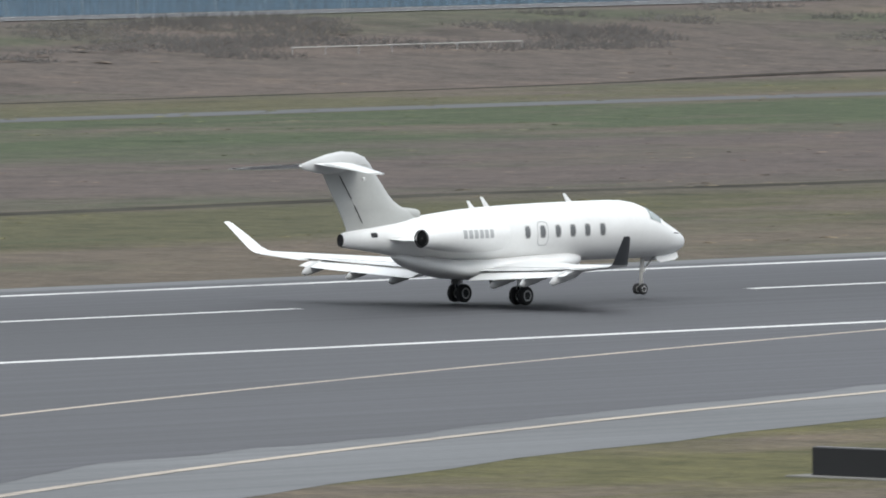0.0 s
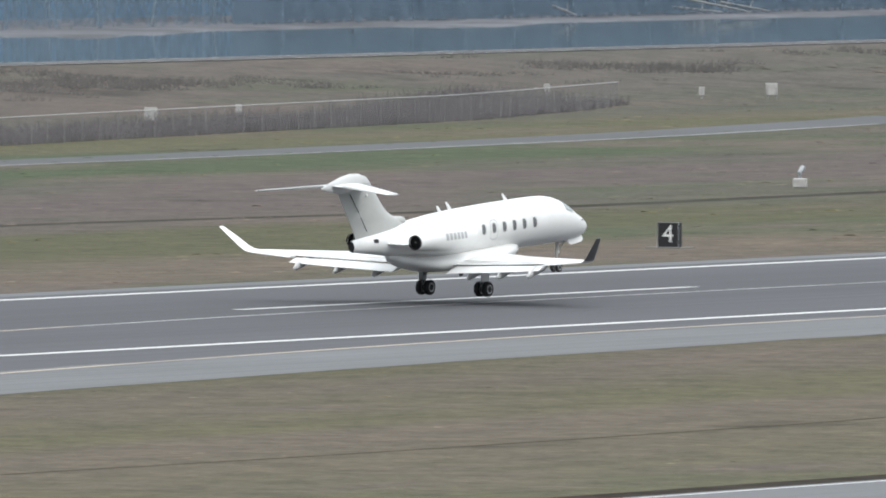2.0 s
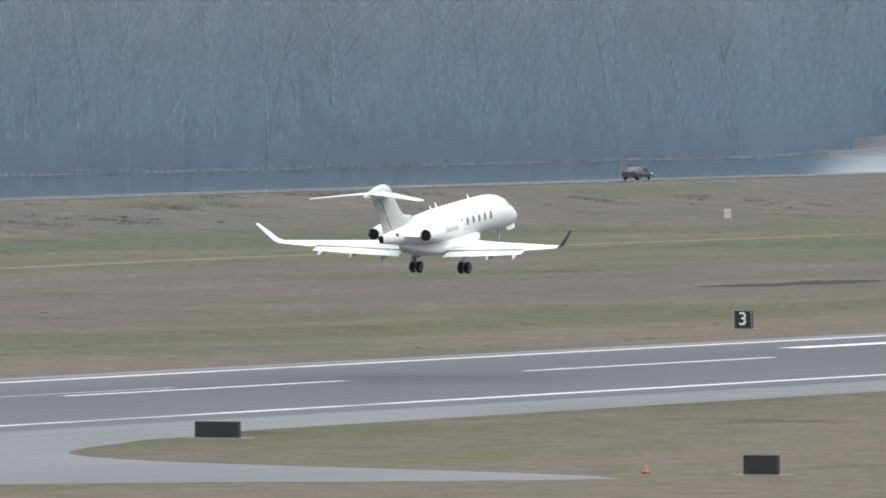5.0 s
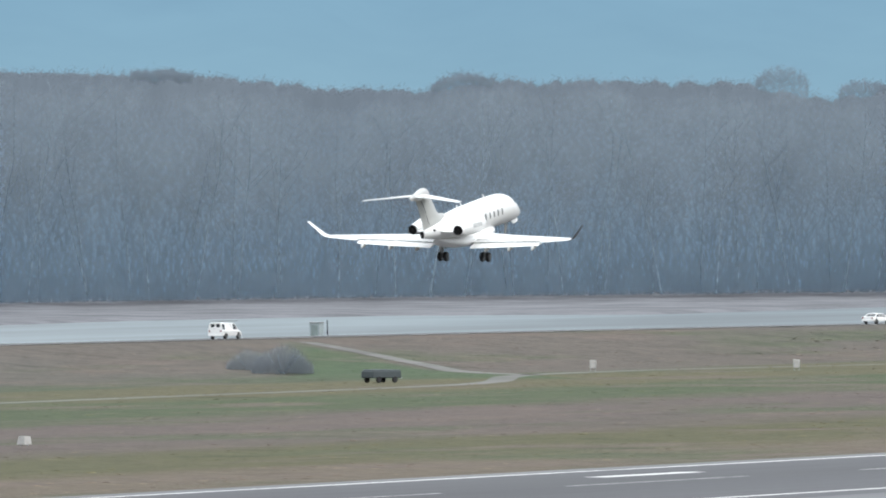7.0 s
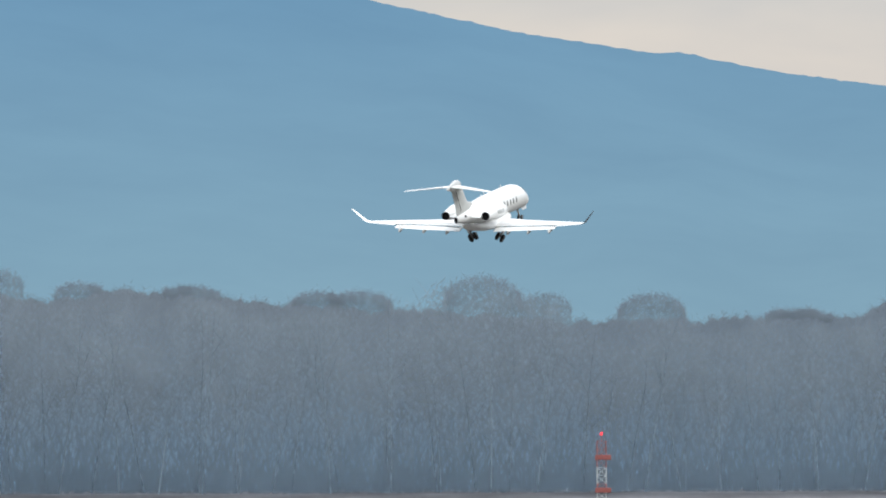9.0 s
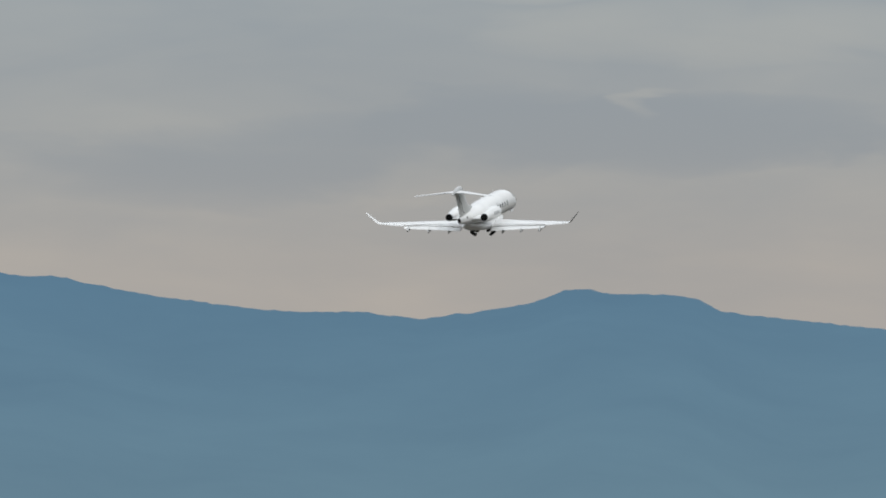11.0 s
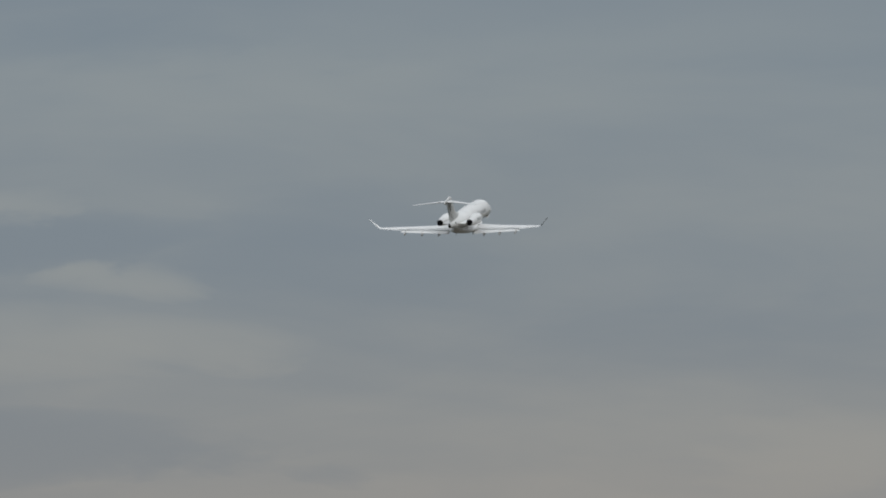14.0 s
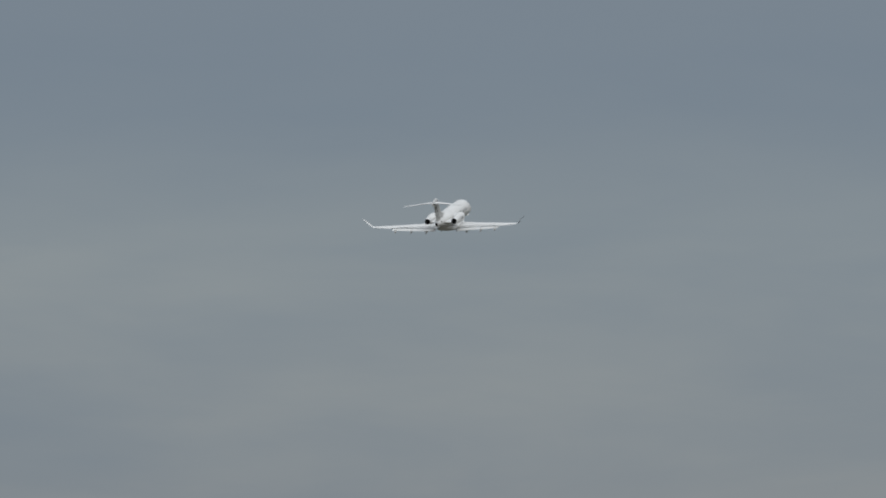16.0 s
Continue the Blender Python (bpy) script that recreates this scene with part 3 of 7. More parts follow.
# outer pavement with its dusty shoulders, then the dark grooved runway over it
pave("shoulder_pavement", [(-600, 190)] + rough_edge, 416.6, 0.010, SHOULDER, "pale dusty asphalt shoulder along the runway")
CORE = smooth_line([(150, 218), (240, 276), (293, 307), (325, 320.5), (357, 331), (406, 344.5), (455, 354), (504, 360.5), (547, 362.6), (600, 362.2)], 6)
rough_core = [(x, y + 2.2 * noise.noise((x * 0.06, 4, 0)) + 1.1 * noise.noise((x * 0.21, 7, 0))) for x, y in smooth_line(CORE, 2)]
pave("runway", [(-600, 218)] + rough_core + [(640, 362.2), (2280, 362.2)], 413.9, 0.016, ASPHALT, "dark grooved asphalt runway with tyre streaks", "runway")
pave("near_taxiway", [(-200, 200), (560, 200)], 272.0, 0.010, SHOULDER, "grey asphalt taxiway beside the runway")


def markings():
    def lines(name, material, bands, z, label):
        bm = bmesh.new()
        for pts, w in bands:
            strip(bm, pts, w, z)
        return tagged(mesh_ob(name, bm, material), label, "marking", kind="structure")
    xs = [(x, 0) for x in range(-500, 2280, 20)]
    lines("runway_edge_line", LINE, [([(x, RUN_Y - 22.4) for x, _ in xs], 0.95)], 0.022, "white painted runway edge line")
    lines("runway_edge_line_far", LINE, [([(x, float(np.interp(x, (740, 880), (411.0, 412.4)))) for x, _ in xs], 0.95)], 0.022, "white painted runway edge line")
    # centreline dashes, 36.6 m long and about 24.7 m apart, in the two runs that meet beyond the exit
    for k in range(-8, 4):
        x = 418.8 + 61.3 * k
        lines("centreline_dash", LINE, [([(x, MID_Y), (x + 18, MID_Y), (x + 36.6, MID_Y)], 0.7)], 0.024, "white painted runway centreline dash")
    for k in range(-3, 20):
        x = 822.0 + 61.5 * k
        lines("centreline_dash", FAINT if k > 0 else LINE, [([(x, MID_Y), (x + 18, MID_Y), (x + 36.6, MID_Y)], 0.7)], 0.024, "white painted runway centreline dash")
    for x0 in (882.8, 1037.2, 1189.6):
        for y in (RUN_Y + 13.0, RUN_Y - 11.5):
            lines("touchdown_bar", LINE, [([(x0, y), (x0 + 21, y)], 2.0)], 0.024, "white painted touchdown zone bar")
    lines("taxi_lead_line", YLINE, [(smooth_line([(250, 300), (290, 323), (326, 339), (360, 352), (393, 362.6), (425, 371.6), (460, 378.6), (495, 383.4), (520, 386.5)]), 0.42)], 0.024, "yellow taxiway lead-in line")
    lines("taxi_lead_line_worn", FAINT, [(smooth_line([(520, 386.5), (545, 388.6), (590, 389.3), (640, 389.2), (700, 389.2)]), 0.38)], 0.021, "worn pale lead-in line beside the centreline")
    lines("shoulder_line", YLINE, [(smooth_line([(200, 246), (250, 281), (293, 304), (325, 318), (357, 329), (406, 342.5), (455, 352.5), (504, 360), (547.6, 362.3), (600, 361.4)]), 0.55)], 0.024, "yellow taxiway edge line curving into the runway edge")
    lines("exit_hook_line", YBRIGHT, [(smooth_line([(672, 387), (669, 385.7), (664, 383.6), (660.5, 381.6), (658.2, 379.9), (656.2, 378.4), (653.8, 377), (649.3, 374.0)], 1), 0.34)], 0.026, "bright yellow hooked taxiway exit line")
    lines("exit_hook_line_worn", FAINT, [(smooth_line([(780, 396), (740, 395.8), (710, 395), (695.3, 393.2), (687.4, 391.2), (681.5, 389.8), (675.5, 388.2), (672, 387)], 2), 0.42),
                                         (smooth_line([(649.3, 374.0), (644.3, 369.7), (640.9, 366.3), (636.4, 360.6), (632.2, 354.5), (620, 340)], 2), 0.42)], 0.023, "worn pale arms of the hooked exit line")
    lines("taxiway_edge_line", LINE, [([(x, 271.3) for x in range(-200, 561, 20)], 0.3)], 0.018, "white painted taxiway edge line")
    lines("shoulder_seam", FAINT, [(smooth_line([(615, 366.8), (621.7, 365.4), (625.3, 362.1), (627.7, 356.2), (627.9, 352.0)], 2), 0.3), (smooth_line([(590, 358), (600.4, 353.9), (603.1, 347.2), (601.7, 338)], 2), 0.3)],
          0.021, "thin pale sealed seams on the shoulder")


markings()


def track(name, pts, width, material, label, z=0.008, rails=False):
    bm = bmesh.new()
    line = smooth_line(pts, 6)
    strip(bm, line, width, z)
    for v in bm.verts:
        v.co.z = z + max(0.0, ground_z(v.co.x, v.co.y)) + (0.03 if ground_z(v.co.x, v.co.y) > 0.01 else 0.0)
    ob = tagged(mesh_ob(name, bm, material), label, "road", kind="structure")
    if rails:
        bm = bmesh.new()
        off = []
        for i, p in enumerate(line):
            a, b = line[max(0, i - 1)], line[min(len(line) - 1, i + 1)]
            d = Vector((b[0] - a[0], b[1] - a[1])).normalized()
            off.append((p[0] + d.y * width * 0.46, p[1] - d.x * width * 0.46))
        strip(bm, [p for p in off if p[0] < 900], 0.5, z + 0.008)
        tagged(mesh_ob(name + "_edge_line", bm, FAINT), "pale worn edge line of the service road", "marking", kind="structure")
    return ob


track("perimeter_road", [(300, 590), (480, 594), (611, 597.5), (664, 594.8), (695, 587.5), (717, 580.6)], 5.5, ROADTAR, "grey asphalt perimeter road")
track("perimeter_road", [(717, 581.6), (760, 580.1), (797, 582.2), (830, 585.9), (864, 591.4), (909, 602.7), (926, 608.5)], 9.5, ROADTAR, "grey asphalt perimeter road with a pale edge line", rails=True)
track("worn_track", [(926, 608.5), (945, 610.5), (978, 606.5), (1027, 603.5), (1080, 598), (1150, 601), (1221, 606), (1358, 605.9)], 2.0, TRACK, "faint worn track across the turf")
track("perimeter_track", [(1358, 605.9), (1435, 607), (1505, 607.5), (1545, 613), (1599, 631), (1640, 634), (1664, 631), (1760, 612), (1900, 590)], 3.2, GRAVEL, "pale gravel track across the turf")
track("levee_ramp", [(1606, 632), (1622, 644), (1640, 655), (1662, 668), (1690, 688), (1705, 701)], 3.0, GRAVEL, "pale gravel ramp climbing the levee")
track("dark_ditch", [(300, 478), (463, 481), (495, 484.5), (522, 481.5), (560, 487.5), (600, 486), (650, 488.3), (690, 483), (760, 486), (850, 484)], 3.0,
      paint("dark_wet_ditch", (0.08, 0.077, 0.067), 0.95, scale=0.15, dirt=0.35, spec=0.0), "dark wet drainage swale in the turf")
track("taxiway_verge", [(300, 273.1), (400, 273.1), (470, 273.0), (560, 273.1)], 1.9, paint("dark_bare_soil", (0.062, 0.055, 0.048), 0.95, scale=0.4, dirt=0.4, spec=0.0), "dark bare soil along the taxiway edge")
track("mower_rut", [(350, 301), (395, 300.2), (419, 299.3), (440, 299.6), (457, 300.6), (498, 306.2), (512, 304.5), (525, 302), (560, 300)], 0.26, paint("dark_mower_rut", (0.072, 0.065, 0.052), 0.95, scale=0.6, dirt=0.4, spec=0.0), "thin dark mower rut in the grass")
track("levee_ditch", [(560, 622), (640, 626), (690, 634), (730, 622), (760, 607.5)], 1.6, paint("dark_ditch_soil", (0.068, 0.062, 0.056), 0.95, scale=0.4, dirt=0.4, spec=0.0), "dark ditch along the levee foot")
track("dark_puddle", [(1082.2, 499.8), (1091.8, 500.5), (1096.9, 498.8), (1111.5, 501.4)], 6.5, paint("dark_wet_soil", (0.068, 0.067, 0.064), 0.9, scale=0.3, dirt=0.3, spec=0.0), "dark wet patch of bare soil")


def levee_road():
    bm = bmesh.new()
    xs = np.arange(-500, 3200, 12.0)
    rows = [[bm.verts.new((x, road_y(x) + d, 3.06)) for x in xs] for d in (-3.6, 0.3, 4.2)]
    for a, b in zip(rows, rows[1:]):
        for i in range(len(xs) - 1):
            bm.faces.new((a[i], a[i + 1], b[i + 1], b[i]))
    tagged(mesh_ob("road", bm, ROADTAR), "two-lane grey asphalt road on the levee crest", "road", kind="structure")
    bm = bmesh.new()
    strip(bm, [(x, road_y(x) - 3.3) for x in xs], 0.35, 3.075)
    strip(bm, [(x, road_y(x) + 3.9) for x in xs], 0.25, 3.075)
    tagged(mesh_ob("road_edge_line", bm, LINE), "white edge lines of the levee road", "marking", kind="structure")


levee_road()

bm = bmesh.new()
wy = [700, 760, 900, 1100, 1400, 2000, 3000, 4900]
wx = list(np.arange(-900, 5001, 100))
wrows = [[bm.verts.new((x, max(y, road_y(x) + 12 + 0.05 * (y - 700)), -2.0)) for x in wx] for y in wy]
for a, b in zip(wrows, wrows[1:]):
    for i in range(len(wx) - 1):
        bm.faces.new((a[i], a[i + 1], b[i + 1], b[i]))
tagged(mesh_ob("water", bm, WATER), "broad grey river with light ripples", "water", kind="structure")

# ---------------------------------------------------------------- far bank, woods and hills
SHORE_AZ = [0, 9, 17, 19.5, 20.2, 21, 22, 23.0, 23.6, 24.3]
SHORE_R = [3000, 2980, 2980, 2975, 2900, 2770, 2770, 2690, 2600, 2500]
WOOD_AZ = [0, 9, 19.5, 20.2, 22, 23.2, 24.0, 24.25, 24.6]
WOOD_R = [3010, 3010, 3010, 3037, 2960, 2880, 2800, 2640, 2500]


def shore_r(az):
    return float(np.interp(az, SHORE_AZ, SHORE_R)) if az < 24.3 else 1029 / math.sin(radians(az))


def wood_r(az):
    return float(np.interp(az, WOOD_AZ, WOOD_R)) if az < 24.6 else 1038 / math.sin(radians(az))


def polar(az, r, z=0.0):
    return (math.cos(radians(az)) * r, math.sin(radians(az)) * r, z)


def far_bank():
    bm = bmesh.new()
    azs = np.arange(4, 80, 0.1)
    prof = [(-30, -3.9), (-4, -2.3), (3, -1.85), (14, -1.5), (None, -0.7), (40, 0.2), (400, 0.6), (1400, 1.0)]
    rows = []
    for i, (d, z) in enumerate(prof):
        row = []
        for az in azs:
            s, w = shore_r(az), wood_r(az)
            wig = 6 * noise.noise((az * 3, 0, 0)) + 3 * noise.noise((az * 11, 1, 0))
            if az > 27.5:
                wig = -9 - max(0.0, 120 * noise.noise((az * 1.3, 5, 0)) + 60 * noise.noise((az * 4.1, 9, 0)))
            r = s + d + wig if i < 4 else (max(w - 2, s + 20) if d is None else max(w, s + 22) + d)
            zz = (z if az < 24.2 else max(-3.9, min(z, -1.96 + 0.06 * i))) + (0.25 * noise.noise((az * 7, i, 2)) if 2 < i < 6 else 0)
            if 24.35 < az < 27.6 and i < 5:
                zz = min(zz, -2.04)
            row.append(bm.verts.new(polar(az, r, zz)))
        rows.append(row)
    for a, b in zip(rows, rows[1:]):
        for i in range(len(azs) - 1):
            bm.faces.new((a[i], b[i], b[i + 1], a[i + 1]))
    tagged(mesh_ob("far_bank", bm, SAND, smooth=True), "low sandy river bank with mud flats", "river bank", kind="structure")


far_bank()
# the even height of the woods by bearing, in degrees over the horizon, and the taller crowns that stand out of it: bearing, top, half width
TOP_AZ = [8, 15.5, 15.9, 16.2, 16.3, 16.4, 17.06, 17.18, 17.55, 17.8, 18.3, 18.8, 19.0, 19.45, 19.84, 20.1, 20.32, 20.7, 21.6, 21.9, 22.2, 22.7, 24.3]
TOP_EL = [0.3, 0.29, 0.285, 0.295, 0.325, 0.345, 0.345, 0.262, 0.275, 0.26, 0.255, 0.295, 0.305, 0.325, 0.37, 0.383, 0.335, 0.41, 0.42, 0.375, 0.39, 0.435, 0.48]
CROWNS = [(15.8, 0.33, 0.07), (16.6, 0.376, 0.1), (16.78, 0.372, 0.09), (17.99, 0.358, 0.13), (18.40, 0.362, 0.1), (18.64, 0.43, 0.15), (19.11, 0.374, 0.12), (19.275, 0.372, 0.1),
          (19.76, 0.392, 0.11), (20.2, 0.412, 0.09), (20.51, 0.463, 0.1), (21.74, 0.446, 0.12), (17.42, 0.288, 0.13), (22.9, 0.465, 0.12)]


def crest(a, full=True):
    """Height of the treetops at a bearing, with or without the taller crowns."""
    top = float(np.interp(a, TOP_AZ, TOP_EL)) if a < 24.3 else math.degrees(math.atan(22.5 / wood_r(a)))
    top += 0.035 * (0.2 - abs(noise.noise((a * 8, 0, 2)))) + 0.03 * (0.2 - abs(noise.noise((a * 21, 3, 2)))) + 0.008 * noise.noise((a * 90, 6, 2))
    for c, el, half in CROWNS if full else ():
        u = (a - c) / half
        if abs(u) < 1:
            top = max(top, el - half * 0.6 * (1 - math.sqrt(1 - u * u)))
    return top


def wood_height(az, r):
    if az > 24.3:
        return 42.0
    return 21.7 + math.tan(radians(crest(az))) * r


def tree_arrays(seed, twigs=900, limbs=13):
    """A bare cottonwood, one unit tall: trunk and limbs, and a crown of many fine twigs."""
    rg = random.Random(seed)
    wood_v, wood_f, tw_v, tw_f = [], [], [], []

    def rod(a, b, r0, r1, k=5):
        a, b = Vector(a), Vector(b)
        d = (b - a).normalized()
        u = d.orthogonal().normalized()
        w = d.cross(u)
        s = len(wood_v)
        for c, r in ((a, r0), (b, r1)):
            for i in range(k):
                wood_v.append(tuple(c + (u * math.cos(6.2832 * i / k) + w * math.sin(6.2832 * i / k)) * r))
        for i in range(k):
            wood_f.append((s + i, s + (i + 1) % k, s + k + (i + 1) % k)), wood_f.append((s + i, s + k + (i + 1) % k, s + k + i))

    lean = Vector((rg.uniform(-0.05, 0.05), rg.uniform(-0.05, 0.05), 0))
    spine = [Vector((0, 0, 0)), Vector((0, 0, 0.3)) + lean, Vector((0, 0, 0.58)) + lean * 2.2, Vector((rg.uniform(-.04, .04), rg.uniform(-.04, .04), 0.9)) + lean * 3]
    for (a, b), r0, r1 in zip(zip(spine, spine[1:]), (0.0034, 0.0028, 0.002), (0.0028, 0.002, 0.0007)):
        rod(a, b, r0, r1)
    tips = [spine[3], spine[2]]
    spread = rg.uniform(0.16, 0.25)
    for _ in range(limbs):
        h = rg.uniform(0.22, 0.75)
        k = min(int(h / 0.3), 2)
        base = spine[k].lerp(spine[k + 1], (h - spine[k].z) / max(0.05, spine[k + 1].z - spine[k].z)) if spine[k + 1].z > h else spine[2]
        an = rg.uniform(0, 6.283)
        out = spread * rg.uniform(0.45, 1.0) * (1 - 0.35 * max(0, h - 0.5))
        mid = base + Vector((math.cos(an) * out * 0.55, math.sin(an) * out * 0.55, rg.uniform(0.06, 0.14)))
        end = base + Vector((math.cos(an) * out, math.sin(an) * out, rg.uniform(0.16, 0.32)))
        end.z = min(end.z, rg.uniform(0.84, 0.95))
        rod(base, mid, 0.0011, 0.0009, 4), rod(mid, end, 0.0009, 0.0004, 4)
        tips += [mid, end, end, end, mid.lerp(end, 0.5)]
    def within(p):
        """Whether a point lies inside the rounded crown."""
        z = min(max(p.z, 0.05), 0.99)
        lim = spread * 1.12 * math.sqrt(max(0.0, 1 - ((z - 0.6) / 0.40) ** 2)) if z > 0.6 else spread * 1.12 * (0.45 + 0.55 * z / 0.6)
        k = math.hypot(p.x, p.y)
        return k <= lim and p.z < 0.99
    for _ in range(twigs):
        t = rg.choice(tips)
        p = t + Vector((rg.gauss(0, 0.045), rg.gauss(0, 0.045), rg.gauss(0, 0.04)))
        if rg.random() < 0.35:
            p = Vector((rg.gauss(0, 0.11), rg.gauss(0, 0.11), rg.uniform(0.05, 0.93)))
        d = Vector((rg.gauss(0, 0.5), rg.gauss(0, 0.5), rg.uniform(0.2, 1.0))).normalized() * rg.uniform(0.02, 0.05)
        q = p + d
        if not (within(p) and within(q)):
            continue
        sd = d.cross(Vector((rg.gauss(0, 1), rg.gauss(0, 1), rg.gauss(0, .4)))).normalized() * rg.uniform(0.0015, 0.0042)
        s = len(tw_v)
        tw_v.extend([tuple(p - sd), tuple(p + sd), tuple(q)])
        tw_f.append((s, s + 1, s + 2))
    return (np.array(wood_v), np.array(wood_f)), (np.array(tw_v), np.array(tw_f))


def mesh_from(name, v, f, material):
    me = bpy.data.meshes.new(name)
    me.vertices.add(len(v))
    me.vertices.foreach_set("co", np.asarray(v, dtype=np.float32).ravel())
    me.loops.add(len(f) * 3)
    me.loops.foreach_set("vertex_index", np.asarray(f, dtype=np.int32).ravel())
    me.polygons.add(len(f))
    me.polygons.foreach_set("loop_start", np.arange(0, len(f) * 3, 3, dtype=np.int32))
    me.materials.append(material)
    me.update()
    me.validate()
    return me


def woods():
    rg = random.Random(5)
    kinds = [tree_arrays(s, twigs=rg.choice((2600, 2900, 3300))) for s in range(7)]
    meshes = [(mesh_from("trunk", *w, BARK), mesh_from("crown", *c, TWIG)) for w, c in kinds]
    bv, bf, bn = {"w": [], "c": []}, {"w": [], "c": []}, {"w": 0, "c": 0}
    count = 0
    for row, (dr, gap) in enumerate(((0, 9.5), (22, 9.5))):
        az = 11.2
        while az < (46 if row == 0 else 28.5):
            r = wood_r(az) + dr + rg.uniform(-4, 4)
            az += gap * rg.uniform(0.7, 1.3) / r * 57.3 * (1.0 if az < 24.3 else 0.75)
            h = wood_height(az, r) * rg.uniform(0.95, 1.05) * (0.97 if row == 0 else 1.0)
            k = rg.randrange(len(kinds))
            turn = rg.uniform(0, 6.283)
            wd = h * rg.uniform(0.85, 1.25)
            x, y, z = polar(az, r, 0.1 if az < 24.3 else -1.6)
            if row == 0 and count < 230:
                count += 1
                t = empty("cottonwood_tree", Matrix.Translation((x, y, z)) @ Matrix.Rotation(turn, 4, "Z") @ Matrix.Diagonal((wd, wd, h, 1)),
                          "tall bare cottonwood tree on the river bank, tinted haze-blue", "tree", "trees along the far bank")
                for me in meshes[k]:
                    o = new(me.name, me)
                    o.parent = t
                continue
            c, s = math.cos(turn), math.sin(turn)
            for key, (v, f) in zip("wc", kinds[k]):
                q = np.stack([(v[:, 0] * c - v[:, 1] * s) * wd + x, (v[:, 0] * s + v[:, 1] * c) * wd + y, v[:, 2] * h + z], 1)
                bv[key].append(q), bf[key].append(f + bn[key])
                bn[key] += len(q)
    far = empty("far_woods", Matrix.Identity(4), "dense bare winter woods behind the bank", "woods")
    far["kind"] = "stuff"
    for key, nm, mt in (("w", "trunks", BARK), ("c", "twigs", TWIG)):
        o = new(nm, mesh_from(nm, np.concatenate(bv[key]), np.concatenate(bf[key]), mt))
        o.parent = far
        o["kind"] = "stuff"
    # brush between the trunks
    v, f = [], []
    for _ in range(90000):
        az = rg.uniform(11, 36) if rg.random() < 0.94 else rg.uniform(36, 47)
        r = wood_r(az) + (rg.uniform(-7, 60) if not 24.3 < az < 28 else rg.uniform(-24, 60))
        H = wood_height(az, r)
        hh = H * rg.uniform(0.05, 0.8) * rg.random() ** 0.3
        x, y, _ = polar(az, r)
        z0 = rg.uniform(0, max(0.1, hh - 7)) - (0 if az < 24.3 else 1.7)
        ln, wdt = rg.uniform(2.5, 6.5), rg.uniform(0.12, 0.42)
        a = rg.uniform(0, 6.283)
        lx, ly = rg.gauss(0, 0.3) * ln, rg.gauss(0, 0.3) * ln
        s = len(v)
        v += [(x - math.cos(a) * wdt, y - math.sin(a) * wdt, z0), (x + math.cos(a) * wdt, y + math.sin(a) * wdt, z0), (x + lx, y + ly, z0 + ln)]
        f.append((s, s + 1, s + 2))
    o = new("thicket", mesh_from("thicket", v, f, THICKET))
    tagged(o, "leafless brush between the trunks, tinted haze-blue", "brush", kind="stuff")


woods()

RIDGE = [(-40, 0.8), (0, 1.0), (9, 1.6), (11, 1.68), (12.35, 1.49), (12.55, 1.41), (12.75, 1.337), (13.12, 1.278), (13.37, 1.219), (13.52, 1.209), (13.73, 1.156), (13.95, 1.114),
         (14.28, 1.061), (14.5, 1.036)]
RIDGE_NEAR = [(13.4, 0.93), (13.9, 0.98), (14.3, 1.03), (14.5, 1.038), (14.93, 1.087), (15.29, 1.126), (15.39, 1.181), (15.52, 1.197), (15.716, 1.198), (15.80, 1.218), (15.90, 1.215), (16.04, 1.163),
              (16.28, 1.128), (16.455, 1.108), (16.70, 1.137), (16.93, 1.137), (17.08, 1.147), (17.44, 1.196), (17.6, 1.222), (17.87, 1.28), (17.99, 1.28), (18.53, 1.367), (19.05, 1.484), (19.21, 1.535), (19.6, 1.62),
              (19.73, 1.626), (19.84, 1.617), (20.3, 1.68), (21, 1.8), (22.5, 1.95), (25, 1.9), (30, 1.5), (40, 1.0), (60, 0.8), (120, 0.7)]


def ridge(name, pts, r_top, r_foot, material, step, label):
    bm = bmesh.new()
    azs = np.concatenate([np.arange(pts[0][0], pts[-1][0], step), [pts[-1][0]]])
    prof = (0.0, 0.25, 0.5, 0.72, 0.88, 0.96, 1.0)
    rows = []
    for s in prof:
        row = []
        for az in azs:
            el = float(np.interp(az, [p[0] for p in pts], [p[1] for p in pts]))
            el += 0.006 * noise.noise((az * 14, 0, 1)) + 0.0045 * noise.noise((az * 70, 2, 1)) + 0.002 * noise.noise((az * 260, 7, 1))
            r = r_foot + (r_top - r_foot) * s + (60 * noise.noise((az * 1.3, s * 4, 9)) if s < 0.95 else 0)
            z = (21.7 + math.tan(radians(el)) * r_top) * s - 6 * (1 - s)
            row.append(bm.verts.new(polar(az, r, z)))
        rows.append(row)
    for a, b in zip(rows, rows[1:]):
        for i in range(len(azs) - 1):
            bm.faces.new((a[i], b[i], b[i + 1], a[i + 1]))
    return tagged(mesh_ob(name, bm, material, smooth=True), label, "hills", kind="structure")


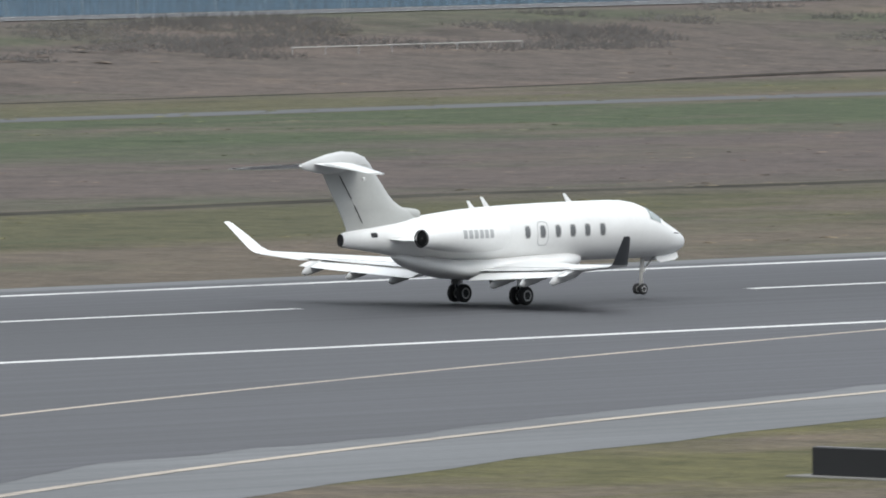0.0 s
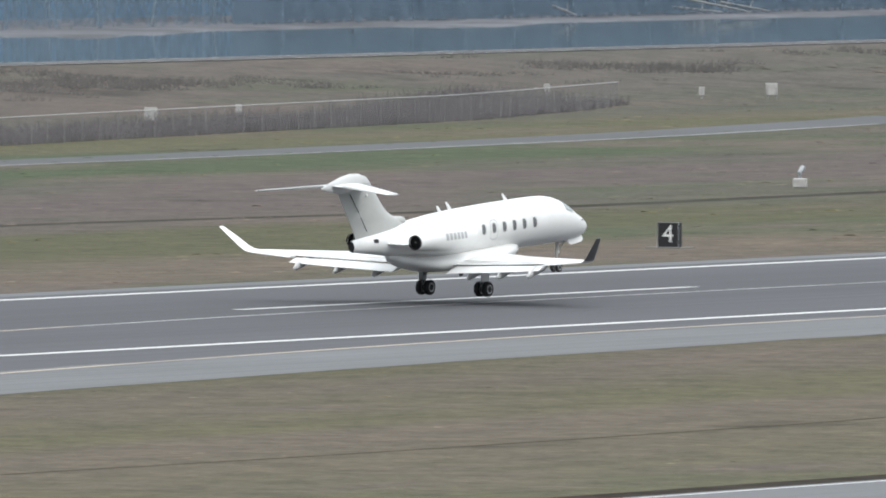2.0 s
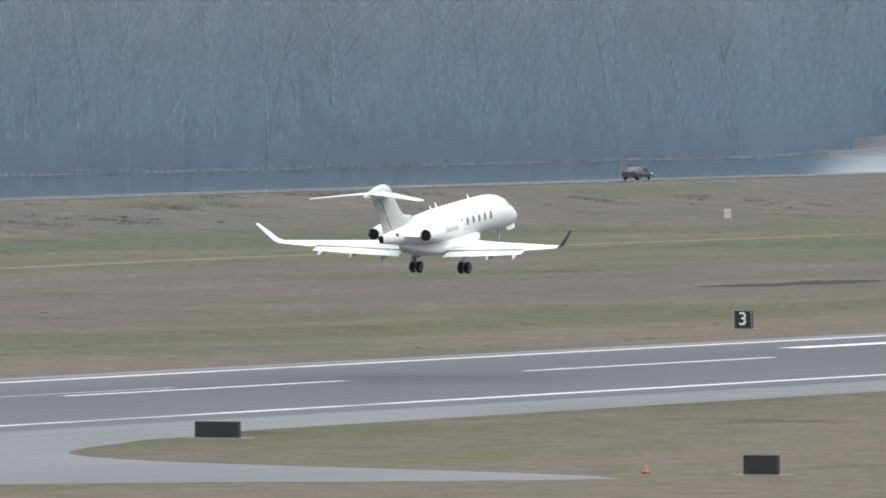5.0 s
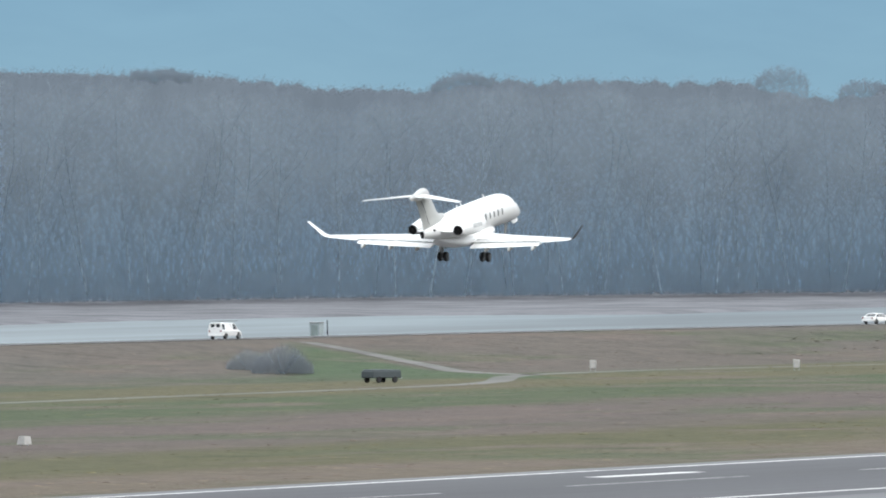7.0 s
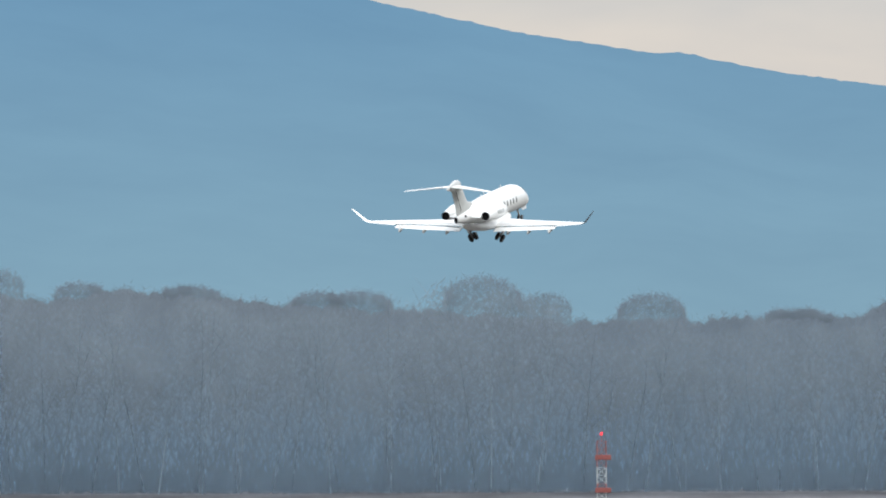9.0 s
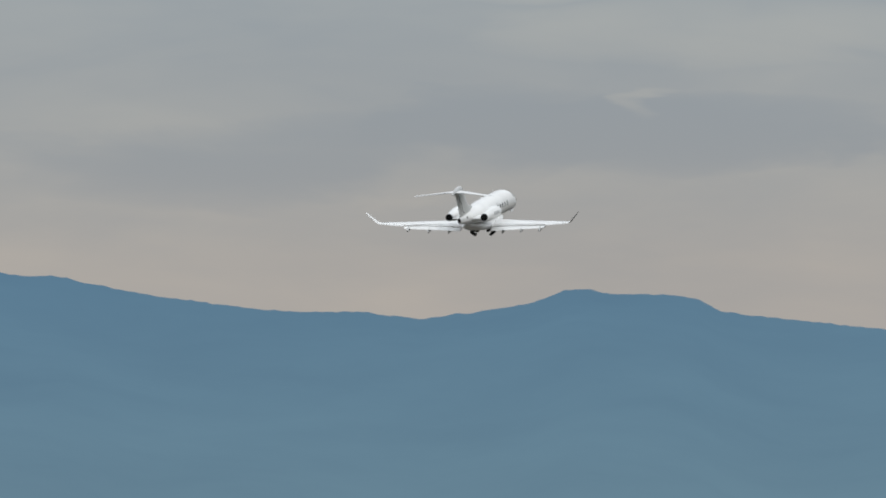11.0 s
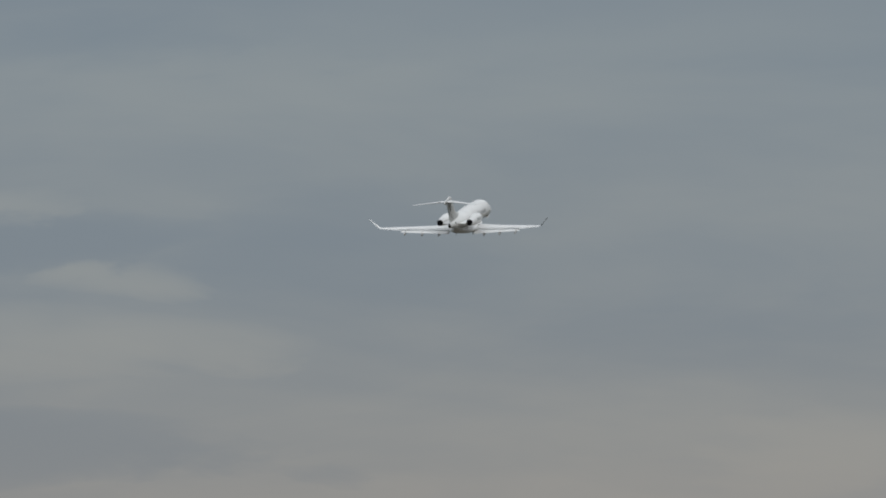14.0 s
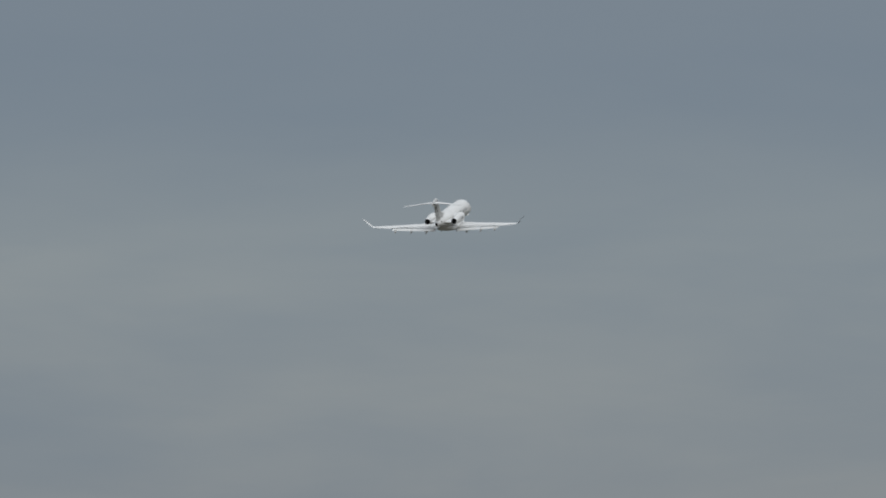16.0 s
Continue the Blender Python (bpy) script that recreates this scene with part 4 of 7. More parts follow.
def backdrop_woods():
    # upright sheet added behind the trees; its glow fills their gaps with haze
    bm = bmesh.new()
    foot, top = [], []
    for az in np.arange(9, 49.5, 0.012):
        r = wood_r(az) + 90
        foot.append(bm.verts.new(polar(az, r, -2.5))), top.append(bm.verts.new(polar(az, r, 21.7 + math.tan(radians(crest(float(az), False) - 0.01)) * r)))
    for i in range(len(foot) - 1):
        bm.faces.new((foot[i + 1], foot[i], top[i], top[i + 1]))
    tagged(mesh_ob("backdrop_woods", bm, WOODS_FAR), "glowing haze-coloured sheet behind the winter woods", "woods", kind="structure")
    # the fine sprays of the topmost twigs
    rg = random.Random(17)
    v, f = [], []
    for k in range(66000):
        az = rg.uniform(11, 26)
        if k % 3:
            c = rg.choices(CROWNS, [q[2] ** 2 for q in CROWNS])[0]
            az = c[0] + c[2] * rg.uniform(-1, 1)
        r = wood_r(az) + rg.uniform(70, 89)
        low, high = crest(az, False), crest(az)
        z = 21.7 + math.tan(radians(low + (high - low) * (rg.random() ** 0.8 if high > low + 0.01 else 1.0))) * r + rg.gauss(-0.8, 0.5)
        x, y, _ = polar(az, r)
        ln, w, an, lean = rg.uniform(0.3, 0.95), rg.uniform(0.06, 0.18), rg.uniform(0, 6.283), rg.gauss(0, 0.8)
        i = len(v)
        v += [(x - math.cos(an) * w, y - math.sin(an) * w, z), (x + math.cos(an) * w, y + math.sin(an) * w, z), (x - math.sin(radians(az)) * lean, y + math.cos(radians(az)) * lean, z + ln)]
        f.append((i, i + 1, i + 2))
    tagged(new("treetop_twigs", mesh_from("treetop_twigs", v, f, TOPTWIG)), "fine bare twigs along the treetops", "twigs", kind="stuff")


backdrop_woods()
ridge("backdrop_hills", RIDGE_NEAR, 4600, 3900, HILLS, 0.02, "wooded hills far beyond the river, glowing haze-blue")
ridge("backdrop_hills_beyond", RIDGE, 4800, 4700, HILLS_FAR, 0.02, "far mountain slope with snow patches, glowing haze-pale")


def snow():
    for az0, az1, el0, el1 in ((12.85, 12.98, 1.262, 1.305), (13.02, 13.10, 1.245, 1.262)):
        bm = bmesh.new()
        r = 4700
        pts = [(az0, el1), (az0 + 0.02, el1 + 0.004), (az1, el0 + 0.01), (az1 + 0.005, el0), (az0 + 0.05, el0 + 0.012)]
        bm.faces.new([bm.verts.new(polar(a, r, 21.7 + math.tan(radians(e)) * r)) for a, e in pts][::-1])
        tagged(mesh_ob("backdrop_snow", bm, SNOW), "snow patch on the far mountain slope", "snow", kind="structure")


snow()

# ---------------------------------------------------------------- the business jet
# Its own space: x to the nose, y to the left wing, z up from the wheels' contact on the ground.
FUS = [  # x, top, bottom, half width
    (10.56, 2.20, 2.15, 0.02), (10.50, 2.33, 2.02, 0.15), (10.36, 2.45, 1.90, 0.28), (10.1, 2.60, 1.79, 0.44), (9.7, 2.79, 1.69, 0.62), (9.22, 3.00, 1.64, 0.79),
    (8.8, 3.24, 1.615, 0.90), (8.45, 3.42, 1.605, 0.97), (8.1, 3.58, 1.60, 1.02), (7.6, 3.74, 1.60, 1.06), (7.0, 3.83, 1.60, 1.09), (6.2, 3.86, 1.60, 1.10), (4.5, 3.855, 1.60, 1.10),
    (2.5, 3.84, 1.60, 1.10), (1.0, 3.81, 1.60, 1.10), (-0.5, 3.77, 1.61, 1.09), (-1.8, 3.70, 1.66, 1.05), (-3.0, 3.60, 1.77, 0.95), (-4.2, 3.48, 1.93, 0.80),
    (-5.4, 3.34, 2.10, 0.64), (-6.4, 3.21, 2.25, 0.47), (-7.2, 3.10, 2.36, 0.32), (-7.75, 3.02, 2.44, 0.21), (-7.97, 2.97, 2.47, 0.165)]


def fus_at(x):
    xs = [f[0] for f in FUS][::-1]
    return [float(np.interp(x, xs, [f[k] for f in FUS][::-1])) for k in (1, 2, 3)]


def fus_ring(x, grow=0.0, seg=44):
    top, bot, w = fus_at(x)
    zc = (top + bot) / 2
    h = (top - bot) / 2
    return [(x, math.sin(2 * math.pi * i / seg) * (w + grow), zc + math.cos(2 * math.pi * i / seg) * (h + grow)) for i in range(seg)]


def fus_side(x, z, grow=0.0):
    """Half width of the fuselage at a height."""
    top, bot, w = fus_at(x)
    zc, h = (top + bot) / 2, (top - bot) / 2
    return (w) * math.sqrt(max(0.0, 1 - ((z - zc) / h) ** 2)) + grow


def foil(chord_a, chord_b, z_a, z_b, y_a, y_b, thick_a, thick_b, n=9):
    """Rings of a tapered wing panel: chord = (leading x, trailing x)."""
    rings = []
    shape = [(0, 0.0), (0.03, 0.35), (0.1, 0.68), (0.25, 0.97), (0.42, 1.0), (0.65, 0.75), (0.85, 0.35), (1.0, 0.03)]
    for (le, te), z, y, th in ((chord_a, z_a, y_a, thick_a), (chord_b, z_b, y_b, thick_b)):
        c = le - te
        up = [(le - c * s, y, z + th * c * 0.55 * k) for s, k in shape]
        dn = [(le - c * s, y, z - th * c * 0.45 * k) for s, k in shape[1:]][::-1]
        rings.append(up + dn)
    return rings


def side_panel(bm, x0, x1, z0, z1, sgn, grow, nx=4, nz=6, round_=2.6):
    """A rounded patch that follows the fuselage's side."""
    cx, cz, hx, hz = (x0 + x1) / 2, (z0 + z1) / 2, (x1 - x0) / 2, (z1 - z0) / 2
    ring = []
    for i in range(20):
        a = 2 * math.pi * i / 20
        c, s = math.cos(a), math.sin(a)
        x = cx + hx * math.copysign(abs(c) ** (2 / round_), c)
        z = cz + hz * math.copysign(abs(s) ** (2 / round_), s)
        ring.append(bm.verts.new((x, sgn * fus_side(x, z, grow), z)))
    mid = bm.verts.new((cx, sgn * fus_side(cx, cz, grow), cz))
    inner = [bm.verts.new((cx + (v.co.x - cx) * 0.55, sgn * fus_side(cx + (v.co.x - cx) * 0.55, cz + (v.co.z - cz) * 0.55, grow), cz + (v.co.z - cz) * 0.55)) for v in ring]
    for i in range(20):
        j = (i + 1) % 20
        q = (ring[i], ring[j], inner[j], inner[i])
        t = (inner[i], inner[j], mid)
        bm.faces.new(q if sgn < 0 else q[::-1]), bm.faces.new(t if sgn < 0 else t[::-1])


def side_loop(bm, x0, x1, z0, z1, sgn, grow, w):
    """A thin outline on the fuselage's side."""
    pts = []
    for i in range(28):
        a = 2 * math.pi * i / 28
        c, s = math.cos(a), math.sin(a)
        ux = math.copysign(abs(c) ** 0.5, c)
        uz = math.copysign(abs(s) ** 0.5, s)
        pts.append((ux, uz))
    cx, cz, hx, hz = (x0 + x1) / 2, (z0 + z1) / 2, (x1 - x0) / 2, (z1 - z0) / 2
    rows = []
    for e in (0, -w):
        rows.append([bm.verts.new((cx + (hx + e) * u, sgn * fus_side(cx + (hx + e) * u, cz + (hz + e) * k, grow), cz + (hz + e) * k)) for u, k in pts])
    for i in range(28):
        j = (i + 1) % 28
        bm.faces.new((rows[0][i], rows[0][j], rows[1][j], rows[1][i]))


def trim(bm):
    """Tailplane trimmed for take-off, leading edge down."""
    for v in bm.verts:
        v.co.z -= (v.co.x + 8.4) * 0.055


def business_jet():
    jet = empty("business_jet", Matrix.Identity(4), "white twin-engined business jet with swept wings and a grey T-tail", "aircraft")
    bm = bmesh.new()
    xs = []
    for a, b in zip(FUS, FUS[1:]):
        k = 3 if abs(a[0] - b[0]) > 0.6 else 2
        xs += [a[0] + (b[0] - a[0]) * i / k for i in range(k)]
    loft(bm, [fus_ring(x) for x in xs + [FUS[-1][0]]])
    bmesh.ops.recalc_face_normals(bm, faces=bm.faces[:])
    body = part("fuselage", bm, WHITE, jet, "glossy white fuselage", smooth=True, angle=50)
    # wing-to-body fairing
    bm = bmesh.new()
    rings = []
    for x, hw, zb, zt in ((4.7, 0.25, 1.58, 1.75), (4.2, 0.72, 1.42, 1.95), (3.4, 1.12, 1.26, 2.02), (2.2, 1.36, 1.12, 1.98), (0.6, 1.44, 1.04, 1.92), (-1.0, 1.42, 1.03, 1.86), (-2.4, 1.25, 1.12, 1.9),
                          (-3.6, 0.92, 1.38, 2.0), (-4.6, 0.5, 1.68, 2.1), (-5.2, 0.15, 1.98, 2.15)):
        zc, h = (zb + zt) / 2, (zt - zb) / 2
        rings.append([(x, math.copysign(abs(math.sin(2 * math.pi * i / 28)) ** 0.75, math.sin(2 * math.pi * i / 28)) * hw,
                       zc + math.copysign(abs(math.cos(2 * math.pi * i / 28)) ** 0.8, math.cos(2 * math.pi * i / 28)) * h) for i in range(28)])
    loft(bm, rings)
    bmesh.ops.recalc_face_normals(bm, faces=bm.faces[:])
    part("belly_fairing", bm, WHITE, jet, smooth=True, angle=60)
    for s in (1, -1):
        bm = bmesh.new()
        a = foil((2.75, -1.85), (-2.22, -3.20), 1.42, 1.86, 0.7 * s, 9.25 * s, 0.13, 0.10)
        mid = foil((0.55, -2.15), (0, 0), 1.56, 0, 4.6 * s, 0, 0.12, 0.1)[0]
        loft(bm, [a[0], mid, a[1]])
        bmesh.ops.recalc_face_normals(bm, faces=bm.faces[:])
        wing = part("wing", bm, WHITE, jet, smooth=True, angle=35)
        bm = bmesh.new()
        rings = []
        for y, z, le, te, th in ((9.25, 1.86, -2.22, -3.20, 0.10), (9.45, 1.94, -2.38, -3.24, 0.09), (9.62, 2.08, -2.56, -3.30, 0.085), (9.8, 2.28, -2.70, -3.39, 0.08), (10.2, 2.71, -3.06, -3.56, 0.075), (10.45, 2.98, -3.30, -3.67, 0.07), (10.5, 3.03, -3.42, -3.70, 0.06)):
            c = le - te
            ny, nz = (0, 1) if z < 1.9 else (-0.72, 0.69)
            if 1.9 < z < 2.0:
                ny, nz = -0.38, 0.92
            shape = [(0, 0), (0.05, 0.5), (0.25, 1), (0.6, 0.8), (1, 0.05)]
            rings.append([(le - c * q, (y + ny * th * c * 0.5 * k) * s, z + nz * th * c * 0.5 * k) for q, k in shape] +
                         [(le - c * q, (y - ny * th * c * 0.5 * k) * s, z - nz * th * c * 0.5 * k) for q, k in shape[1:]][::-1])
        loft(bm, rings)
        bmesh.ops.recalc_face_normals(bm, faces=bm.faces[:])
        bm.normal_update()
        for f in bm.faces:
            if f.normal.y * s > 0.15 and f.calc_center_median().z > 1.95:
                f.material_index = 1
        part("winglet", bm, [WHITE, WINGDARK_TAILSHADE], wing, "tall canted winglet with a dark outer face", smooth=True, angle=35)
        # lowered flaps with a slot ahead of them
        for y0, y1, le0, te0, le1, te1, z0, z1 in ((1.5, 4.5, -1.62, -2.75, -1.98, -2.95, 1.27, 1.40), (4.58, 6.95, -1.99, -2.96, -2.38, -3.20, 1.40, 1.53)):
            bm = bmesh.new()
            r = foil((le0, te0), (le1, te1), z0 + 0.08, z1 + 0.08, y0 * s, y1 * s, 0.13, 0.13)
            for ring in r:
                lead = max(p[0] for p in ring)
                for i, p in enumerate(ring):
                    ring[i] = (p[0], p[1], p[2] - (lead - p[0]) * 0.21)
            loft(bm, r)
            bmesh.ops.recalc_face_normals(bm, faces=bm.faces[:])
            part("flap", bm, WHITE, wing, "lowered white flap", smooth=True, angle=35)
        bm = bmesh.new()
        r = foil((-2.42, -3.19), (-2.52, -3.22), 1.665, 1.83, 7.0 * s, 9.1 * s, 0.08, 0.07)
        loft(bm, r)
        bmesh.ops.recalc_face_normals(bm, faces=bm.faces[:])
        part("aileron", bm, WHITE, wing, smooth=True, angle=35)
        # dark gap between wing and flap
        bm = bmesh.new()
        bm.faces.new([bm.verts.new(p) for p in ((-1.35, 1.6 * s, 1.60), (-1.9, 4.5 * s, 1.665), (-2.35, 6.95 * s, 1.735), (-2.43, 6.95 * s, 1.728), (-1.99, 4.5 * s, 1.655), (-1.46, 1.6 * s, 1.585))])
        bmesh.ops.recalc_face_normals(bm, faces=bm.faces[:])
        part("flap_slot", bm, SEAM, wing)
        for y, z, x0 in ((2.65, 1.22, -1.0), (4.55, 1.34, -1.35), (6.5, 1.47, -1.75)):
            bm = bmesh.new()
            rings = []
            for q, k, dz in ((0, 0.03, 0.1), (0.35, 0.12, 0.03), (0.85, 0.17, -0.04), (1.25, 0.17, -0.13), (1.55, 0.13, -0.23), (1.75, 0.03, -0.29)):
                rings.append([(x0 - q, y * s + math.cos(2 * math.pi * i / 12) * k * 0.75, z + dz + math.sin(2 * math.pi * i / 12) * k * 1.25) for i in range(12)])
            loft(bm, rings)
            bmesh.ops.recalc_face_normals(bm, faces=bm.faces[:])
            part("flap_track_fairing", bm, FAIRING, wing, "pale grey flap track fairing", smooth=True)
        bm = bmesh.new()
        loft(bm, foil((2.82, 2.62), (-2.15, -2.30), 1.425, 1.865, 1.2 * s, 9.2 * s, 0.55, 0.4))
        bmesh.ops.recalc_face_normals(bm, faces=bm.faces[:])
        part("leading_edge", bm, METAL, wing, "bare metal leading edge", smooth=True)
        # engine pod
        yc = 1.73 * s
        bm = bmesh.new()
        rings = []
        seg = 30
        prof = [(-1.95, 0.40), (-1.45, 0.44), (-1.22, 0.475), (-1.18, 0.505), (-1.24, 0.535), (-1.5, 0.575), (-2.1, 0.61), (-2.9, 0.60), (-3.7, 0.54), (-4.5, 0.45), (-5.1, 0.375), (-5.46, 0.335), (-5.46, 0.295), (-5.0, 0.28)]
        for x, r in prof:
            zc = 2.80 + (x + 1.2) * 0.012
            rings.append([(x, yc + math.cos(2 * math.pi * i / seg) * r, zc + math.sin(2 * math.pi * i / seg) * r * 1.02) for i in range(seg)])
        loft(bm, rings, close_ends=False)
        bmesh.ops.recalc_face_normals(bm, faces=bm.faces[:])
        pod = part("engine_nacelle", bm, WHITE, jet, "white engine nacelle", smooth=True, angle=45)
        bm = bmesh.new()
        disc_profile(bm, (-5.05, yc, 2.754), (-1, 0, 0), [(0, 0.285), (0.05, 0.285), (0.05, 0.16), (0.22, 0.13), (0.42, 0.03)], 22)
        part("exhaust_core", bm, DARKMETAL, pod, "dark sooty exhaust", smooth=True, angle=40)
        bm = bmesh.new()
        disc_profile(bm, (-1.85, yc, 2.79), (1, 0, 0), [(0, 0.41), (0.03, 0.41), (0.03, 0.15), (0.3, 0.02)], 22)
        part("fan", bm, DARKMETAL, pod, smooth=True, angle=40)
        bm = bmesh.new()
        disc_profile(bm, (-5.40, yc, 2.754), (-1, 0, 0), [(0, 0.347), (0.075, 0.340), (0.075, 0.298), (0.0, 0.294)], 26)
        part("exhaust_lip", bm, DARKMETAL, pod, smooth=True, angle=40)
        bm = bmesh.new()
        rings = []
        for y, z, le, te in ((0.55, 2.72, -2.3, -5.95), (1.30, 2.68, -2.5, -5.8), (1.42, 2.66, -2.7, -5.3)):
            c = le - te
            rings.append([(le - c * q, y * s, z + 0.11 * k) for q, k in ((0, 0), (0.1, 0.7), (0.4, 1), (0.8, 0.5), (1, 0.02))] +
                         [(le - c * q, y * s, z - 0.11 * k) for q, k in ((0.8, 0.5), (0.4, 1), (0.1, 0.7))])
        loft(bm, rings)
        bmesh.ops.recalc_face_normals(bm, faces=bm.faces[:])
        part("pylon", bm, WHITE, jet, smooth=True, angle=40)
        # registration, as plain bars
        for i in range(6):
            bm = bmesh.new()
            x0 = -3.72 + i * 0.27

            def on_pod(x, z):
                r = float(np.interp(-x, [1.24, 1.5, 2.1, 2.9, 3.7, 4.5], [0.535, 0.575, 0.61, 0.60, 0.54, 0.45])) + 0.006
                return yc + s * math.sqrt(max(0.01, r * r - ((z - 2.79) / 1.02) ** 2))
            for k in range(4):
                za, zb2 = 2.72 + 0.08 * k, 2.80 + 0.08 * k
                bm.faces.new([bm.verts.new((x, on_pod(x, z), z)) for x, z in ((x0, za), (x0 + 0.19, za), (x0 + 0.19, zb2), (x0, zb2))])
            bmesh.ops.recalc_face_normals(bm, faces=bm.faces[:])
            part("registration_bar", bm, REGGREY, pod, "grey painted bar")
        # cabin windows
        for i, x in enumerate((0.93, 1.75, 2.58, 3.38, 4.18, 5.01)):
            bm = bmesh.new()
            side_loop(bm, x - 0.165, x + 0.165, 2.56, 3.06, s, 0.008, 0.035)
            bmesh.ops.recalc_face_normals(bm, faces=bm.faces[:])
            frame_ = part("window_frame", bm, FINGREY, body)
            bm = bmesh.new()
            side_panel(bm, x - 0.135, x + 0.135, 2.585, 3.035, s, 0.006)
            part("cabin_window", bm, GLASS, body, "dark oval cabin window", smooth=True)
        bm = bmesh.new()
        side_loop(bm, 1.75 - 0.30, 1.75 + 0.30, 2.27, 3.20, s, 0.007, 0.035)
        bmesh.ops.recalc_face_normals(bm, faces=bm.faces[:])
        part("emergency_exit_outline", bm, REGGREY, body)
        # windscreen and side panes, wrapped round the nose
        for nm, a0, a1, f0, f1, b0, b1, lb in (("windscreen", 2, 25, 8.86, 8.78, 8.22, 8.08, "grey-green cockpit windscreen"), ("cockpit_side_window", 27, 62, 8.78, 8.46, 7.98, 7.80, "pale grey-green cockpit side window")):
            bm = bmesh.new()
            rows = []
            for i in range(11):
                row = []
                for k in range(9):
                    u, v = i / 10, k / 8
                    x = (f0 + (f1 - f0) * v) * (1 - u) + (b0 + (b1 - b0) * v) * u
                    an = radians(a0 + (a1 - a0) * v)
                    top, bot, w = fus_at(x)
                    row.append(bm.verts.new((x, s * math.sin(an) * (w + 0.014), (top + bot) / 2 + math.cos(an) * ((top - bot) / 2 + 0.014))))
                rows.append(row)
            for p, q in zip(rows, rows[1:]):
                for k in range(8):
                    bm.faces.new((p[k], p[k + 1], q[k + 1], q[k]))
            bmesh.ops.recalc_face_normals(bm, faces=bm.faces[:])
            part(nm, bm, SCREEN, body, lb, smooth=True)
        bm = bmesh.new()
        side_panel(bm, -6.75, -6.45, 2.80, 2.98, s, 0.006, round_=6)
        part("service_louvre", bm, DARKMETAL, body, "small dark louvre on the tail")
        # tailplane half
        bm = bmesh.new()
        loft(bm, foil((-7.15, -9.45), (-9.40, -10.28), 5.56, 5.27, 0.06 * s, 3.65 * s, 0.085, 0.075))
        trim(bm)
        bmesh.ops.recalc_face_normals(bm, faces=bm.faces[:])
        bm.normal_update()
        # dark enamel on downward faces stands for the shade under the tailplane
        for f in bm.faces:
            f.material_index = int(f.normal.z < -0.2)
        stab = part("tailplane", bm, [WHITE, WINGDARK_TAILSHADE], jet, "white tailplane with shade painted on its underside", smooth=True, angle=35)
        bm = bmesh.new()
        loft(bm, foil((-8.98, -9.48), (-10.02, -10.24), 5.565, 5.29, 0.55 * s, 3.5 * s, 0.02, 0.02))
        trim(bm)
        part("elevator", bm, FINGREY, stab)
        bm = bmesh.new()
        loft(bm, foil((-7.22, -7.44), (-9.37, -9.47), 5.55, 5.27, 0.2 * s, 3.65 * s, 0.6, 0.55))
        trim(bm)
        bmesh.ops.recalc_face_normals(bm, faces=bm.faces[:])
        part("tailplane_leading_edge", bm, METAL, stab, smooth=True)
    # fin, with its dorsal air scoop
    bm = bmesh.new()
    rings = []
    for z, le, te, th in ((2.75, -4.0, -7.55, 0.30), (3.25, -4.0, -7.75, 0.27), (3.5, -4.0, -7.88, 0.25), (3.70, -4.08, -8.0, 0.235), (3.80, -4.40, -8.06, 0.23), (3.90, -4.78, -8.12, 0.225), (4.10, -5.14, -8.23, 0.215), (4.35, -5.44, -8.39, 0.2), (5.0, -6.0, -8.80, 0.17), (5.55, -6.45, -9.1, 0.16)):
        c = le - te
        shape = [(0, 0), (0.04, 0.45), (0.15, 0.85), (0.35, 1.0), (0.7, 0.6), (1, 0.05)]
        rings.append([(le - c * q, th * k, z) for q, k in shape] + [(le - c * q, -th * k, z) for q, k in shape[1:]][::-1])
    loft(bm, rings)
    bmesh.ops.recalc_face_normals(bm, faces=bm.faces[:])
    fin = part("fin", bm, FINGREY, jet, "light grey swept fin", smooth=True, angle=40)
    bm = bmesh.new()
    rings = []
    for x, r, z in ((-3.86, 0.13, 3.66), (-4.0, 0.16, 3.68), (-4.5, 0.18, 3.72), (-5.3, 0.17, 3.72), (-6.2, 0.05, 3.72)):
        rings.append([(x, math.cos(2 * math.pi * i / 16) * r * 0.9, z - 0.06 + math.sin(2 * math.pi * i / 16) * r * 1.1) for i in range(16)])
    loft(bm, rings)
    bmesh.ops.recalc_face_normals(bm, faces=bm.faces[:])
    part("dorsal_scoop", bm, FINGREY, fin, smooth=True, angle=50)
    for z0, z1, x0, x1 in ((4.25, 5.12, -7.55, -8.14), (3.36, 4.02, -7.02, -7.40)):
        for s in (1, -1):
            bm = bmesh.new()
            tube(bm, (x0, s * (0.16 if z0 > 4 else 0.19), z0), (x1, s * (0.115 if z0 > 4 else 0.152), z1), 0.017, seg=6)
            part("rudder_slot", bm, DARKMETAL, fin, "narrow dark rudder hinge slot")
    bm = bmesh.new()
    disc_profile(bm, (-6.95, 0, 5.0), (0, 1, 0), [(-0.23, 0.02), (-0.21, 0.07), (0.21, 0.07), (0.23, 0.02)], 10)
    part("antenna_fairing", bm, WHITE, fin)
    bm = bmesh.new()
    rings = []
